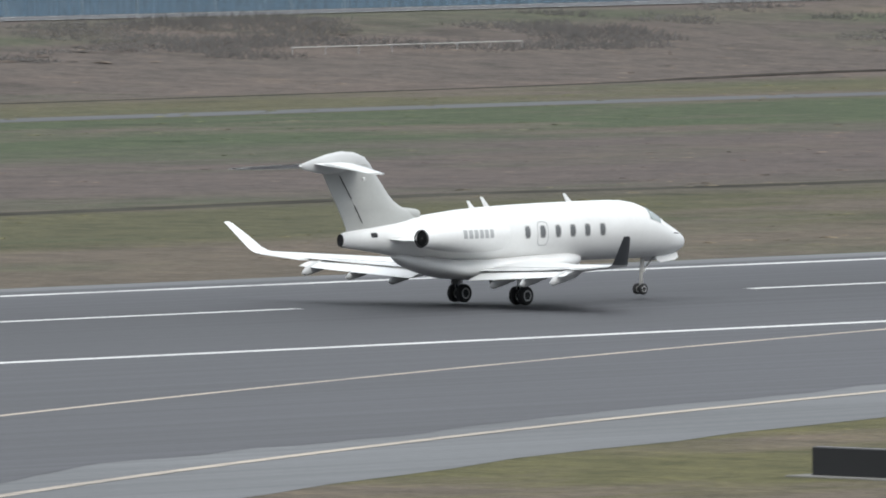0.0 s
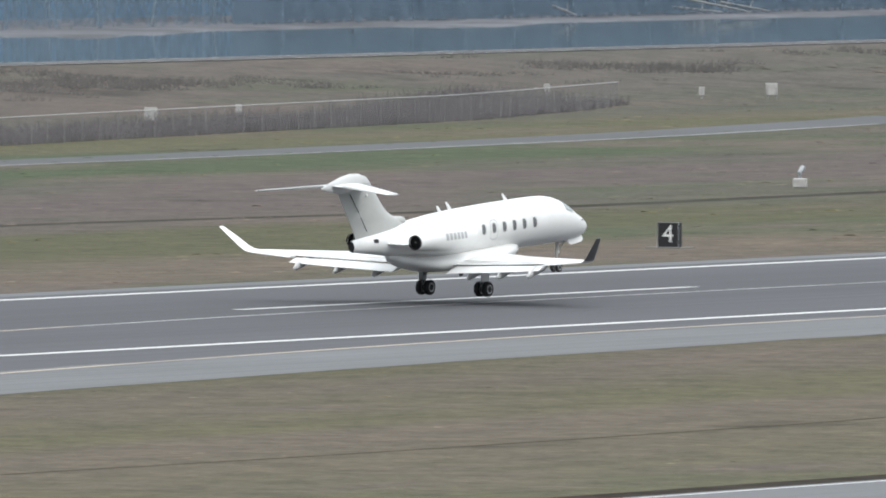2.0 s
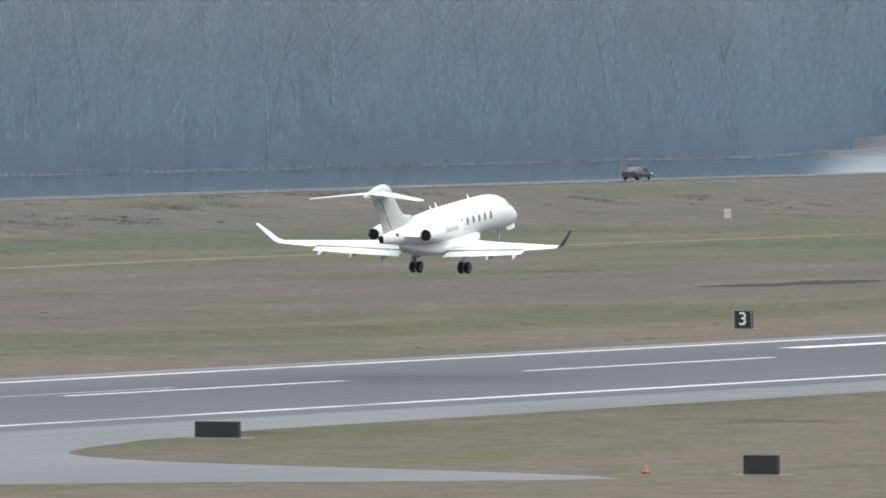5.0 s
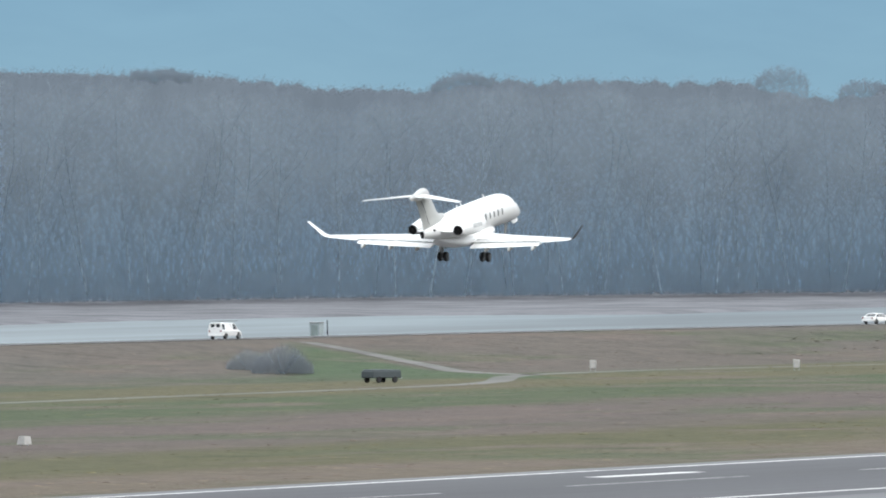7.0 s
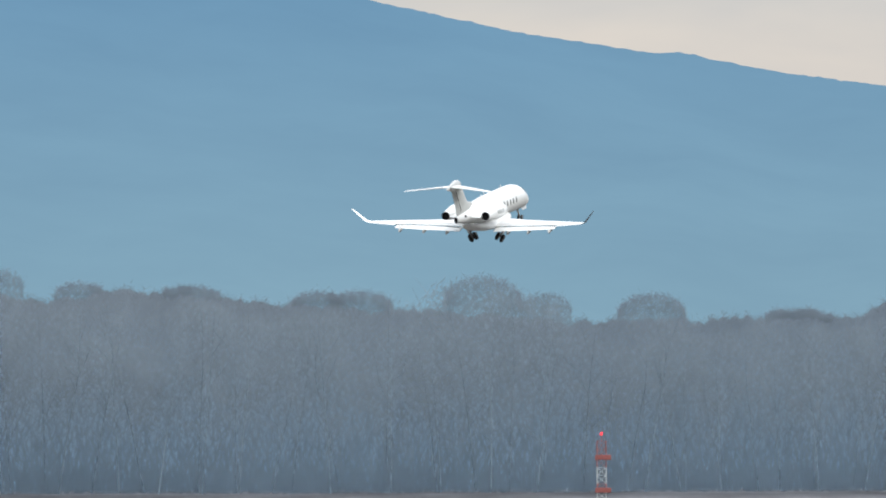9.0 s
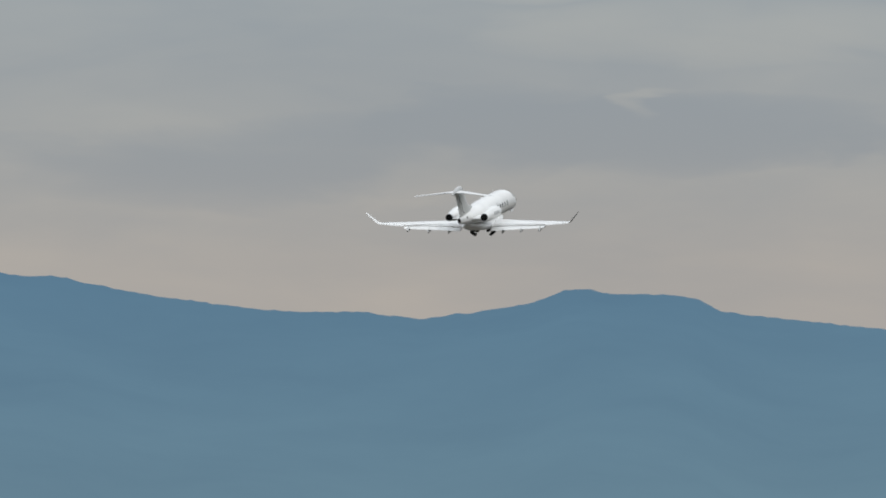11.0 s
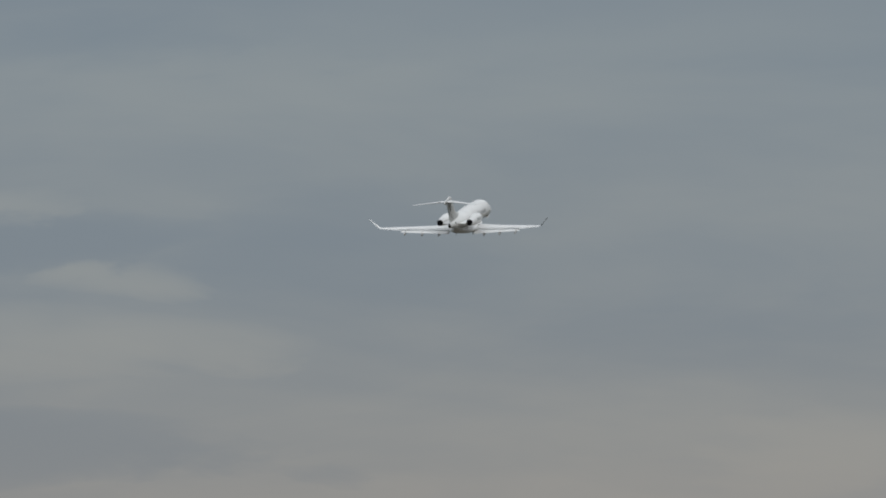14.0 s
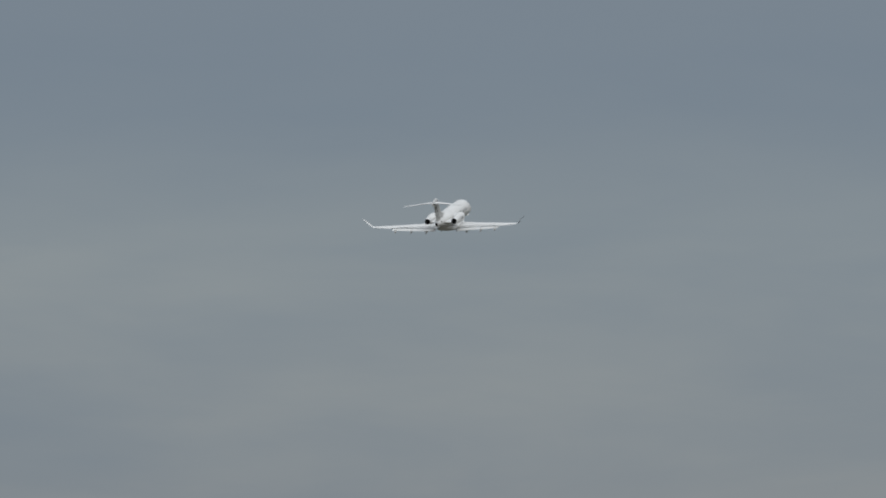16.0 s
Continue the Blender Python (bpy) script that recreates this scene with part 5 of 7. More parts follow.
    for x, top, bot, w in ((-6.30, 5.30, 5.26, 0.03), (-6.45, 5.55, 5.22, 0.12), (-6.75, 5.82, 5.18, 0.19), (-7.3, 6.0, 5.16, 0.24), (-8.0, 6.05, 5.15, 0.26), (-8.7, 5.96, 5.2, 0.24), (-9.4, 5.80, 5.3, 0.18), (-9.9, 5.66, 5.4, 0.10), (-10.13, 5.58, 5.50, 0.03)):
        zc, h = (top + bot) / 2, (top - bot) / 2
        rings.append([(x, math.sin(2 * math.pi * i / 20) * w * 0.6, zc + math.cos(2 * math.pi * i / 20) * h) for i in range(20)])
    loft(bm, rings)
    bmesh.ops.recalc_face_normals(bm, faces=bm.faces[:])
    bullet = part("tail_bullet", bm, FAIRING, jet, "pale rounded fairing atop the fin", smooth=True, angle=60)
    bm = bmesh.new()
    disc_profile(bm, (-10.08, 0, 5.54), (-1, 0, 0), [(0, 0.05), (0.06, 0.045), (0.1, 0.02)], 10)
    part("tail_light", bm, SIGNWHITE, bullet)
    bm = bmesh.new()
    disc_profile(bm, (-7.90, 0, 2.72), (-1, 0, 0), [(0, 0.268), (0.12, 0.235), (0.12, 0.215), (0.086, 0.20), (0.08, 0.002)], 22)
    for v in bm.verts:
        v.co.y *= 0.63
    part("exhaust_outlet", bm, DARKMETAL, body, "dark auxiliary power outlet", smooth=True, angle=40)
    for x, h, lean in ((-0.95, 0.28, 0.22), (-0.15, 0.38, 0.3), (4.3, 0.32, 0.26)):
        top = fus_at(x)[0]
        bm = bmesh.new()
        loft(bm, [[(x + 0.16, 0, top - 0.03), (x, 0.025, top - 0.03), (x - 0.16, 0, top - 0.03), (x, -0.025, top - 0.03)],
                  [(x + 0.04 - lean, 0, top + h), (x - lean - 0.04, 0.012, top + h), (x - 0.1 - lean, 0, top + h), (x - lean - 0.04, -0.012, top + h)]])
        bmesh.ops.recalc_face_normals(bm, faces=bm.faces[:])
        part("blade_antenna", bm, WHITE, body, "small white blade antenna")
    # small probes low on the nose
    for s in (1, -1):
        bm = bmesh.new()
        tube(bm, (9.35, s * fus_side(9.35, 2.55), 2.55), (9.5, s * (fus_side(9.35, 2.55) + 0.09), 2.52), 0.018, seg=6)
        part("air_data_probe", bm, DARKMETAL, body)

    def wheel(axle, at, r, w, y):
        bm = bmesh.new()
        disc_profile(bm, (at[0], y - w / 2, at[2]), (0, 1, 0), [(0, r * 0.62), (0.0, r * 0.86), (w * 0.12, r * 0.97), (w * 0.35, r), (w * 0.65, r), (w * 0.88, r * 0.97), (w, r * 0.86), (w, r * 0.62)], 22)
        t = part("tyre", bm, RUBBER, axle, "black tyre", smooth=True, angle=40)
        bm = bmesh.new()
        disc_profile(bm, (at[0], y - w / 2 - 0.01, at[2]), (0, 1, 0), [(0.03, r * 0.2), (0.0, r * 0.55), (0.02, r * 0.63), (w, r * 0.63), (w + 0.02, r * 0.55), (w - 0.01, r * 0.2)], 18)
        part("wheel_hub", bm, HUB, axle, "pale wheel hub", smooth=True, angle=40)

    gears = {}
    for s, nm in ((1, "left"), (-1, "right")):
        # a gear leg swings about a hinge in the wing root
        hinge = new("main_gear_leg")
        hinge.parent = jet
        hinge.matrix_basis = Matrix.Translation((0, 1.62 * s, 1.35))
        bm = bmesh.new()
        tube(bm, (0.0, 1.62 * s, 1.42), (0.0, 1.62 * s, 0.75), 0.085, 0.075, 12)
        tube(bm, (0.0, 1.62 * s, 0.78), (0.0, 1.62 * s, 0.36), 0.055, 0.055, 12)
        tube(bm, (0.02, 1.32 * s, 0.36), (0.02, 1.92 * s, 0.36), 0.045, 0.045, 10)
        tube(bm, (-0.12, 1.62 * s, 0.95), (-0.22, 1.62 * s, 0.62), 0.025, 0.025, 6)
        tube(bm, (-0.22, 1.62 * s, 0.62), (-0.05, 1.62 * s, 0.4), 0.025, 0.025, 6)
        tube(bm, (0.0, 1.62 * s, 0.98), (0.0, 1.05 * s, 1.35), 0.035, 0.03, 8)
        part("strut", bm, STRUT, hinge, "grey oleo strut", smooth=True, angle=40)
        for y in (1.40, 1.84):
            wheel(hinge, (0.02, 0, 0.36), 0.355, 0.24, y * s)
        bm = bmesh.new()
        box(bm, -0.32, 0.32, 1.74 * s - 0.015, 1.74 * s + 0.015, 0.72, 1.28, 0.01, None)
        part("gear_door", bm, WHITE, hinge, "white gear leg door")
        gears[nm] = hinge
        bm = bmesh.new()
        loft(bm, [[(-0.62, 0.98 * s, 1.05), (-0.62, 1.02 * s, 1.05), (-1.05, 1.02 * s, 1.05), (-1.05, 0.98 * s, 1.05)], [(-0.75, 0.98 * s, 0.83), (-0.75, 1.02 * s, 0.83), (-0.95, 1.02 * s, 0.83), (-0.95, 0.98 * s, 0.83)]])
        bmesh.ops.recalc_face_normals(bm, faces=bm.faces[:])
        part("belly_antenna", bm, SEAM, body)
    hinge = new("nose_gear_leg")
    hinge.parent = jet
    hinge.matrix_basis = Matrix.Translation((8.35, 0, 1.62))
    bm = bmesh.new()
    tube(bm, (8.35, 0, 1.7), (8.24, 0, 0.9), 0.085, 0.075, 10)
    tube(bm, (8.24, 0, 0.92), (8.2, 0, 0.42), 0.05, 0.05, 10)
    tube(bm, (8.2, -0.2, 0.42), (8.2, 0.2, 0.42), 0.03, 0.03, 8)
    tube(bm, (8.32, 0, 1.1), (8.95, 0, 1.62), 0.03, 0.03, 8)
    tube(bm, (8.32, 0, 0.9), (8.36, 0, 0.6), 0.02, 0.02, 6)
    part("strut", bm, PANELWHITE, hinge, "pale nose gear strut", smooth=True, angle=40)
    for y in (-0.15, 0.15):
        wheel(hinge, (8.2, 0, 0.42), 0.215, 0.13, y)
    bm = bmesh.new()
    disc_profile(bm, (8.36, 0, 1.12), (1, 0, 0), [(0, 0.03), (0.02, 0.07), (0.06, 0.07), (0.07, 0.02)], 12)
    part("taxi_lamp", bm, SIGNWHITE, hinge)
    gears["nose"] = hinge
    for s in (1, -1):
        bm = bmesh.new()
        v = [bm.verts.new(p) for p in ((9.95, 0.24 * s, 1.78), (8.75, 0.28 * s, 1.66), (8.74, 0.34 * s, 1.50), (8.95, 0.36 * s, 1.43), (9.75, 0.34 * s, 1.50), (9.95, 0.30 * s, 1.60))]
        f = bm.faces.new(v)
        r = bmesh.ops.extrude_face_region(bm, geom=[f])
        bmesh.ops.translate(bm, verts=[g for g in r["geom"] if isinstance(g, bmesh.types.BMVert)], vec=(0, 0.03 * s, 0))
        bmesh.ops.recalc_face_normals(bm, faces=bm.faces[:])
        part("nose_gear_door", bm, WHITE, jet, "white nose gear door")
    return jet, gears


JET, GEARS = business_jet()

AIR = [
    (0, 401.10, 389.99, -0.05, 0.02, 0.39, 0.01), (0.5, 438.34, 390.02, 0.05, 0.87, 0.59, 0.00), (1, 476.22, 390.09, 0.15, 1.63, 0.77, 0.00), (1.5, 514.97, 390.24, 0.32, 2.51, 0.85, 0.02),
    (2, 554.61, 390.57, 0.48, 3.35, 0.87, 0.06), (2.5, 594.95, 390.97, 0.86, 3.83, 0.74, 0.13), (3, 636.04, 391.35, 1.50, 4.27, 0.59, 0.21), (3.2, 652.64, 391.50, 1.85, 4.52, 0.54, 0.23),
    (5.3, 834.32, 392.28, 7.57, 5.74, 0.95, 0.10), (5.5, 851.85, 392.40, 8.39, 5.94, 0.80, 0.11), (6, 896.19, 392.59, 10.78, 6.49, 0.46, 0.17), (6.5, 940.79, 392.80, 13.50, 6.64, 0.53, 0.26),
    (7, 985.71, 393.03, 16.66, 6.91, 0.92, 0.33), (7.5, 1030.95, 393.24, 20.22, 7.21, 1.30, 0.41), (8, 1076.55, 393.43, 24.41, 7.46, 1.40, 0.47), (8.5, 1122.56, 393.58, 28.89, 7.83, 1.23, 0.52),
    (9, 1168.68, 393.84, 33.74, 7.80, 0.93, 0.57), (9.5, 1215.22, 394.09, 39.02, 8.00, 0.64, 0.60), (10, 1262.53, 394.20, 44.69, 8.48, 0.56, 0.60), (10.2, 1281.53, 394.28, 47.05, 8.45, 0.52, 0.59),
    (12.3, 1484.56, 396.03, 73.41, 9.33, 0.20, -0.03), (12.5, 1504.29, 396.15, 76.21, 9.22, 0.17, -0.03), (13, 1553.32, 396.79, 83.47, 9.48, 0.03, -0.01), (13.5, 1602.08, 397.81, 91.12, 9.93, 0.08, 0.03),
    (14, 1650.98, 398.97, 99.00, 9.94, 0.12, 0.06), (14.5, 1700.09, 400.26, 106.97, 9.83, 0.22, 0.07), (15, 1749.55, 401.61, 115.09, 10.46, 0.19, 0.04), (15.5, 1799.36, 403.00, 123.43, 10.55, -0.12, 0.00),
    (16, 1849.58, 404.41, 131.92, 11.27, -0.48, -0.05)]
# seconds, how far the main legs have stretched, how far all legs have swung up
GEAR = [(0, -0.11, 0), (0.5, -0.06, 0), (1, 0.0, 0), (1.5, 0.12, 0), (2, 0.19, 0), (7.2, 0.2, 0), (8, 0.2, 9), (8.5, 0.18, 18), (9, 0.16, 27), (9.5, 0.18, 36), (10.2, 0.12, 48),
        (12.3, 0.03, 64), (13, 0.0, 74), (13.5, 0.0, 81), (14.6, 0.0, 93), (16, 0.0, 95)]
# seconds, how far the nose leg has swung forward
NOSE_LEG = [(0, 0), (7.2, 0), (8, 14), (8.5, 32), (9, 54), (9.5, 70), (10.2, 88), (11, 100), (16, 100)]


def motions():
    walk(JET, [(t, pose(x, y, z, roll, -pitch, head)) for t, x, y, z, pitch, roll, head in AIR])
    for s, nm in ((1, "left"), (-1, "right")):
        walk(GEARS[nm], [(t, Matrix.Translation((0, 1.62 * s, 1.35 - d)) @ Matrix.Rotation(radians(-s * a), 4, "X")) for t, d, a in GEAR])
    walk(GEARS["nose"], [(t, Matrix.Translation((8.35, 0, 1.62)) @ Matrix.Rotation(radians(-a), 4, "Y")) for t, a in NOSE_LEG])
    for car, rows in DRIVEN:
        walk(car, rows)


DRIVEN = []


def tufts(name, count, area, size, tall, keep, material, label, category, seed, limit=0.0):
    """Low clumps of grass, each a fan of blades, strewn where the patchy growth is thick."""
    rg = np.random.default_rng(seed)
    x0, x1, y0, y1 = area
    pts = []
    while len(pts) < count:
        x, y = float(rg.uniform(x0, x1)), float(rg.uniform(y0, y1))
        if not keep(x, y) or noise.noise((x * 0.03, y * 0.09, seed)) + 0.5 * noise.noise((x * 0.13, y * 0.3, seed)) < limit:
            continue
        pts.append((x, y, max(0.0, ground_z(x, y))))
    p = np.array(pts)
    k = rg.uniform(0.5, 1.5, count)
    w, h = size * k * rg.uniform(0.7, 1.3, count), tall * k * rg.uniform(0.6, 1.4, count)
    v = []
    for an, out, up in ((0.0, 1.0, 0.0), (2.1, 0.9, 0.0), (4.2, 1.1, 0.0), (0.9, 0.45, 1.0), (3.3, 0.5, 0.85), (5.2, 0.4, 0.95)):
        a = an + rg.uniform(-0.5, 0.5, count)
        v.append(np.stack([p[:, 0] + np.cos(a) * w * out, p[:, 1] + np.sin(a) * w * out, p[:, 2] - 0.03 + h * up * rg.uniform(0.7, 1.1, count)], 1))
    v = np.stack(v, 1).reshape(-1, 3)
    f = (np.array(((0, 1, 3), (1, 4, 3), (1, 2, 4), (2, 5, 4), (2, 0, 5), (0, 3, 5), (3, 4, 5)))[None] + 6 * np.arange(count)[:, None, None]).reshape(-1, 3)
    tagged(new(name, mesh_from(name, v, f, material)), label, category, kind="stuff")


def on_levee(x, y):
    return y < road_y(x) - 9 and y > 0.24 * x


tufts("turf_tussocks", 20000, (430, 2150, 421, 700), 0.5, 0.05, lambda x, y: on_levee(x, y) and y < 1.05 * x, TUSSOCK, "rough winter grass tussocks across the airfield turf", "grass", 3, 0.02)
tufts("mown_tufts", 9000, (330, 1250, 276, 346), 0.3, 0.028, lambda x, y: 0.3 * x < y < 1.02 * x and y < float(np.interp(x, [e[0] for e in NEAR_EDGE], [e[1] for e in NEAR_EDGE])) - 0.8,
      TUSSOCK, "short mown grass tufts beside the runway", "grass", 5, -0.2)


def levee_scrub():
    """Dark leafless brush in broken rows on the levee side."""
    rg = random.Random(8)
    v, f = [], []
    while len(f) < 42000:
        x, y = rg.uniform(560, 1500), rg.uniform(640, 712)
        d = road_y(x) - y
        k = noise.noise((x * 0.06, y * 0.08, 8)) + 0.4 * noise.noise((x * 0.2, y * 0.3, 8)) - (0.05 if x < 900 else 0.27)
        if not 9 < d < 36 or y > 1.05 * x or k < 0:
            continue
        for _ in range(5):
            px, py = x + rg.gauss(0, 0.4), y + rg.gauss(0, 0.5)
            z = ground_z(px, py)
            h, w, an = rg.uniform(0.2, 0.8) * (0.45 + min(0.5, 1.4 * k)), rg.uniform(0.05, 0.16), rg.uniform(0, 3.14)
            i = len(v)
            v += [(px - math.cos(an) * w, py - math.sin(an) * w, z), (px + math.cos(an) * w, py + math.sin(an) * w, z), (px + rg.gauss(0, 0.3), py + rg.gauss(0, 0.3), z + h)]
            f.append((i, i + 1, i + 2))
    tagged(new("levee_scrub", mesh_from("levee_scrub", v, f, SCRUB)), "dark low leafless scrub on the levee side", "scrub", kind="stuff")


levee_scrub()

# ---------------------------------------------------------------- airfield signs


def text_mesh(name, body, size, material, parent, m, label=""):
    cu = bpy.data.curves.new(name, "FONT")
    cu.body, cu.size, cu.align_x, cu.align_y, cu.extrude = body, size, "CENTER", "CENTER", 0.004
    tmp = bpy.data.objects.new(name, cu)
    me = tmp.to_mesh().copy()
    bpy.data.objects.remove(tmp)
    me.transform(m)
    me.materials.append(material)
    ob = new(name, me)
    ob.parent = parent
    return tagged(ob, label) if label else ob


FACE_WEST = Matrix(((0, 0, -1, 0), (-1, 0, 0, 0), (0, 1, 0, 0), (0, 0, 0, 1)))   # text that reads from the runway's start


def distance_sign(digit, x, y):
    sg = empty("distance_sign", Matrix.Translation((x, y, 0)), "black runway distance sign with white %s on a concrete pad" % digit, "sign", "runway distance signs")
    bm = bmesh.new()
    box(bm, -0.16, 0.16, -0.66, 0.66, 0.04, 1.32, 0.04)
    part("cabinet", bm, BLACK, sg, "black sign cabinet")
    bm = bmesh.new()
    for y0, y1, z0, z1 in ((-0.66, 0.66, 1.30, 1.325), (-0.66, 0.66, 0.035, 0.06), (-0.665, -0.63, 0.04, 1.32), (0.63, 0.665, 0.04, 1.32)):
        box(bm, -0.175, -0.155, y0, y1, z0, z1)
    part("rim", bm, GALV, sg, "grey metal rim")
    text_mesh("digit", digit, 1.28, SIGNWHITE, sg, Matrix.Translation((-0.168, 0, 0.69)) @ FACE_WEST @ Matrix.Diagonal((1.12, 1, 1, 1)), "white painted numeral")
    for dy in (-0.45, 0.45):
        bm = bmesh.new()
        tube(bm, (0, dy, 0.0), (0, dy, 0.16), 0.05, seg=8)
        part("leg", bm, GALV, sg)
    bm = bmesh.new()
    box(bm, -0.7, 0.7, -1.1, 1.1, -0.1, 0.05, 0.02)
    part("pad", bm, PAD, sg, "low weathered concrete pad")
    return sg


for dg, sx, sy in (("4", 631.0, 430.8), ("3", 935.8, 430.8), ("2", 1239.5, 431.2)):
    distance_sign(dg, sx, sy)


def taxi_sign(x, y, width, height, face, label, letters=None):
    sg = empty("taxiway_sign", Matrix.Translation((x, y, 0)), label, "sign", "taxiway guidance signs")
    bm = bmesh.new()
    box(bm, -0.2, 0.2, -width / 2, width / 2, 0.03, 0.03 + height, 0.03)
    part("cabinet", bm, BLACK, sg, "black sign cabinet")
    if face is not None:
        bm = bmesh.new()
        box(bm, -0.215, -0.195, -width / 2 + 0.05, width / 2 - 0.05, 0.07, height - 0.01, 0.008)
        part("face_panel", bm, face, sg, "yellow lit panel")
    if letters:
        text_mesh("lettering", letters, height * 0.92, BLACK, sg, Matrix.Translation((-0.222, 0.38, 0.03 + height * 0.5)) @ FACE_WEST @ Matrix.Diagonal((0.95, 1, 1, 1)), "black letters")
        bm = bmesh.new()
        zc = 0.03 + height * 0.5
        box(bm, -0.226, -0.218, -0.72, -0.20, zc - 0.05, zc + 0.05)
        vs = [bm.verts.new((-0.226, yy, zz)) for yy, zz in ((-0.58, zc + 0.17), (-0.90, zc), (-0.58, zc - 0.17), (-0.58, zc - 0.06), (-0.66, zc), (-0.58, zc + 0.06))]
        bm.faces.new(vs)
        part("arrow", bm, BLACK, sg, "black arrow")
    for dy in (-width * 0.33, 0, width * 0.33):
        bm = bmesh.new()
        tube(bm, (0, dy, 0), (0, dy, 0.16), 0.05, seg=8)
        part("leg", bm, GALV, sg)
    bm = bmesh.new()
    box(bm, -0.8, 0.8, -width / 2 - 0.5, width / 2 + 0.5, -0.1, 0.045, 0.02)
    part("pad", bm, PAD, sg, "weathered grey concrete pad")
    return sg


taxi_sign(565.0, 346.3, 2.3, 0.92, SIGNYELLOW, "yellow taxiway sign lettered A4 with an arrow", "A4")
taxi_sign(315.3, 291.4, 4.0, 0.84, None, "black back of a wide taxiway sign")
taxi_sign(686.7, 346.1, 2.5, 0.86, None, "black back of a taxiway sign beside the exit")
taxi_sign(638.4, 293.0, 1.75, 0.95, None, "black taxiway sign with a pale end")
marker = empty("marker_light", Matrix.Translation((639.4, 299.5, 0)), "small orange marker light in the grass", "light")
bm = bmesh.new()
disc_profile(bm, (0, 0, 0), (0, 0, 1), [(0, 0.22), (0.12, 0.2), (0.16, 0.1), (0.32, 0.12), (0.4, 0.03)], 12)
part("lamp_body", bm, ORANGE, marker, smooth=True)
mound = mesh_ob("soil_mound", bmesh.new(), paint("red_brown_soil", (0.085, 0.06, 0.05), 0.95, bump=0.5), smooth=True)
bm = bmesh.new()
bmesh.ops.create_icosphere(bm, subdivisions=3, radius=1.0)
for v in bm.verts:
    k = 1 + 0.35 * noise.noise(v.co * 2.2)
    v.co = Vector((v.co.x * 0.7 * k, v.co.y * 1.0 * k, max(-0.02, v.co.z * 0.24 * k)))
bm.to_mesh(mound.data)
bm.free()
mound.location = (353.6, 320.6, 0.02)
tagged(mound, "low reddish-brown heap of soil in the grass", "soil")


def levee_spot(px, py, up=0.0):
    """The point of the ground on the line from the eye to a spot of the level plane."""
    best = None
    for k in range(600):
        s = 0.80 + 0.2 * k / 600
        x, y = px * s, py * s
        z = EYE[2] * (1 - s)
        e = abs(z - up - max(0.0, ground_z(x, y)))
        if best is None or e < best[0] - 1e-6:
            best = (e, x, y, max(0.0, ground_z(x, y)))
    return best[1:]


track("bare_soil_patch", [levee_spot(1206.0, 694.0)[:2], levee_spot(1183.0, 678.0)[:2], levee_spot(1160.0, 663.0)[:2]], 0.8, paint("orange_brown_soil", (0.15, 0.10, 0.075), 0.95, scale=0.5, dirt=0.3, spec=0.0),
      "orange-brown bare soil patch on the levee side")


def marker_panel(x, y, z, w, h, label):
    p = empty("marker_sign", Matrix.Translation((x, y, z)) @ Matrix.Rotation(radians(128), 4, "Z"), label, "marker sign", "white marker signs along the levee")
    bm = bmesh.new()
    box(bm, -w / 2, w / 2, -0.04, 0.04, 0.35, 0.35 + h, 0.02)
    part("board", bm, PANELWHITE, p, "weathered white board")
    for dx in ((-w * 0.35, w * 0.35) if w > 0.7 else (0,)):
        bm = bmesh.new()
        tube(bm, (dx, 0.06, -0.4), (dx, 0.06, 0.5 + h * 0.5), 0.035, seg=6)
        part("post", bm, GALV, p)


for px, py, w, h in ((766.5, 701.5, 1.15, 1.0), (814.1, 696.5, 1.15, 1.0), (809, 651, 0.45, 0.62), (840, 652.8, 1.05, 0.95), (940, 682.5, 0.45, 0.62), (911.4, 670, 0.95, 0.95),
                     (1023.3, 711, 0.45, 0.62), (1014.4, 689.3, 0.45, 0.65), (1016.4, 683.7, 0.9, 0.95), (1052, 686, 0.45, 0.65), (1086.8, 695.2, 1.4, 0.95), (1105.9, 706.6, 0.75, 0.85),
                     (1125.3, 695.7, 0.85, 0.95), (1155.9, 682.2, 0.8, 0.95), (1199.5, 677.4, 0.8, 0.95), (1391, 668.3, 0.8, 1.0), (1483, 684.6, 0.75, 1.0), (1563.5, 697, 0.75, 1.0),
                     (1703.3, 662.2, 0.8, 1.0), (1708.7, 637.5, 0.8, 1.0), (1771.5, 634, 0.8, 1.0), (1822.5, 626.6, 0.8, 1.0)):
    x, y, z = levee_spot(px, py, 0.85)
    marker_panel(x, y, z, w, h, "square white marker sign on posts in the levee grass" if w > 0.7 else "small white marker sign on a post in the levee grass")


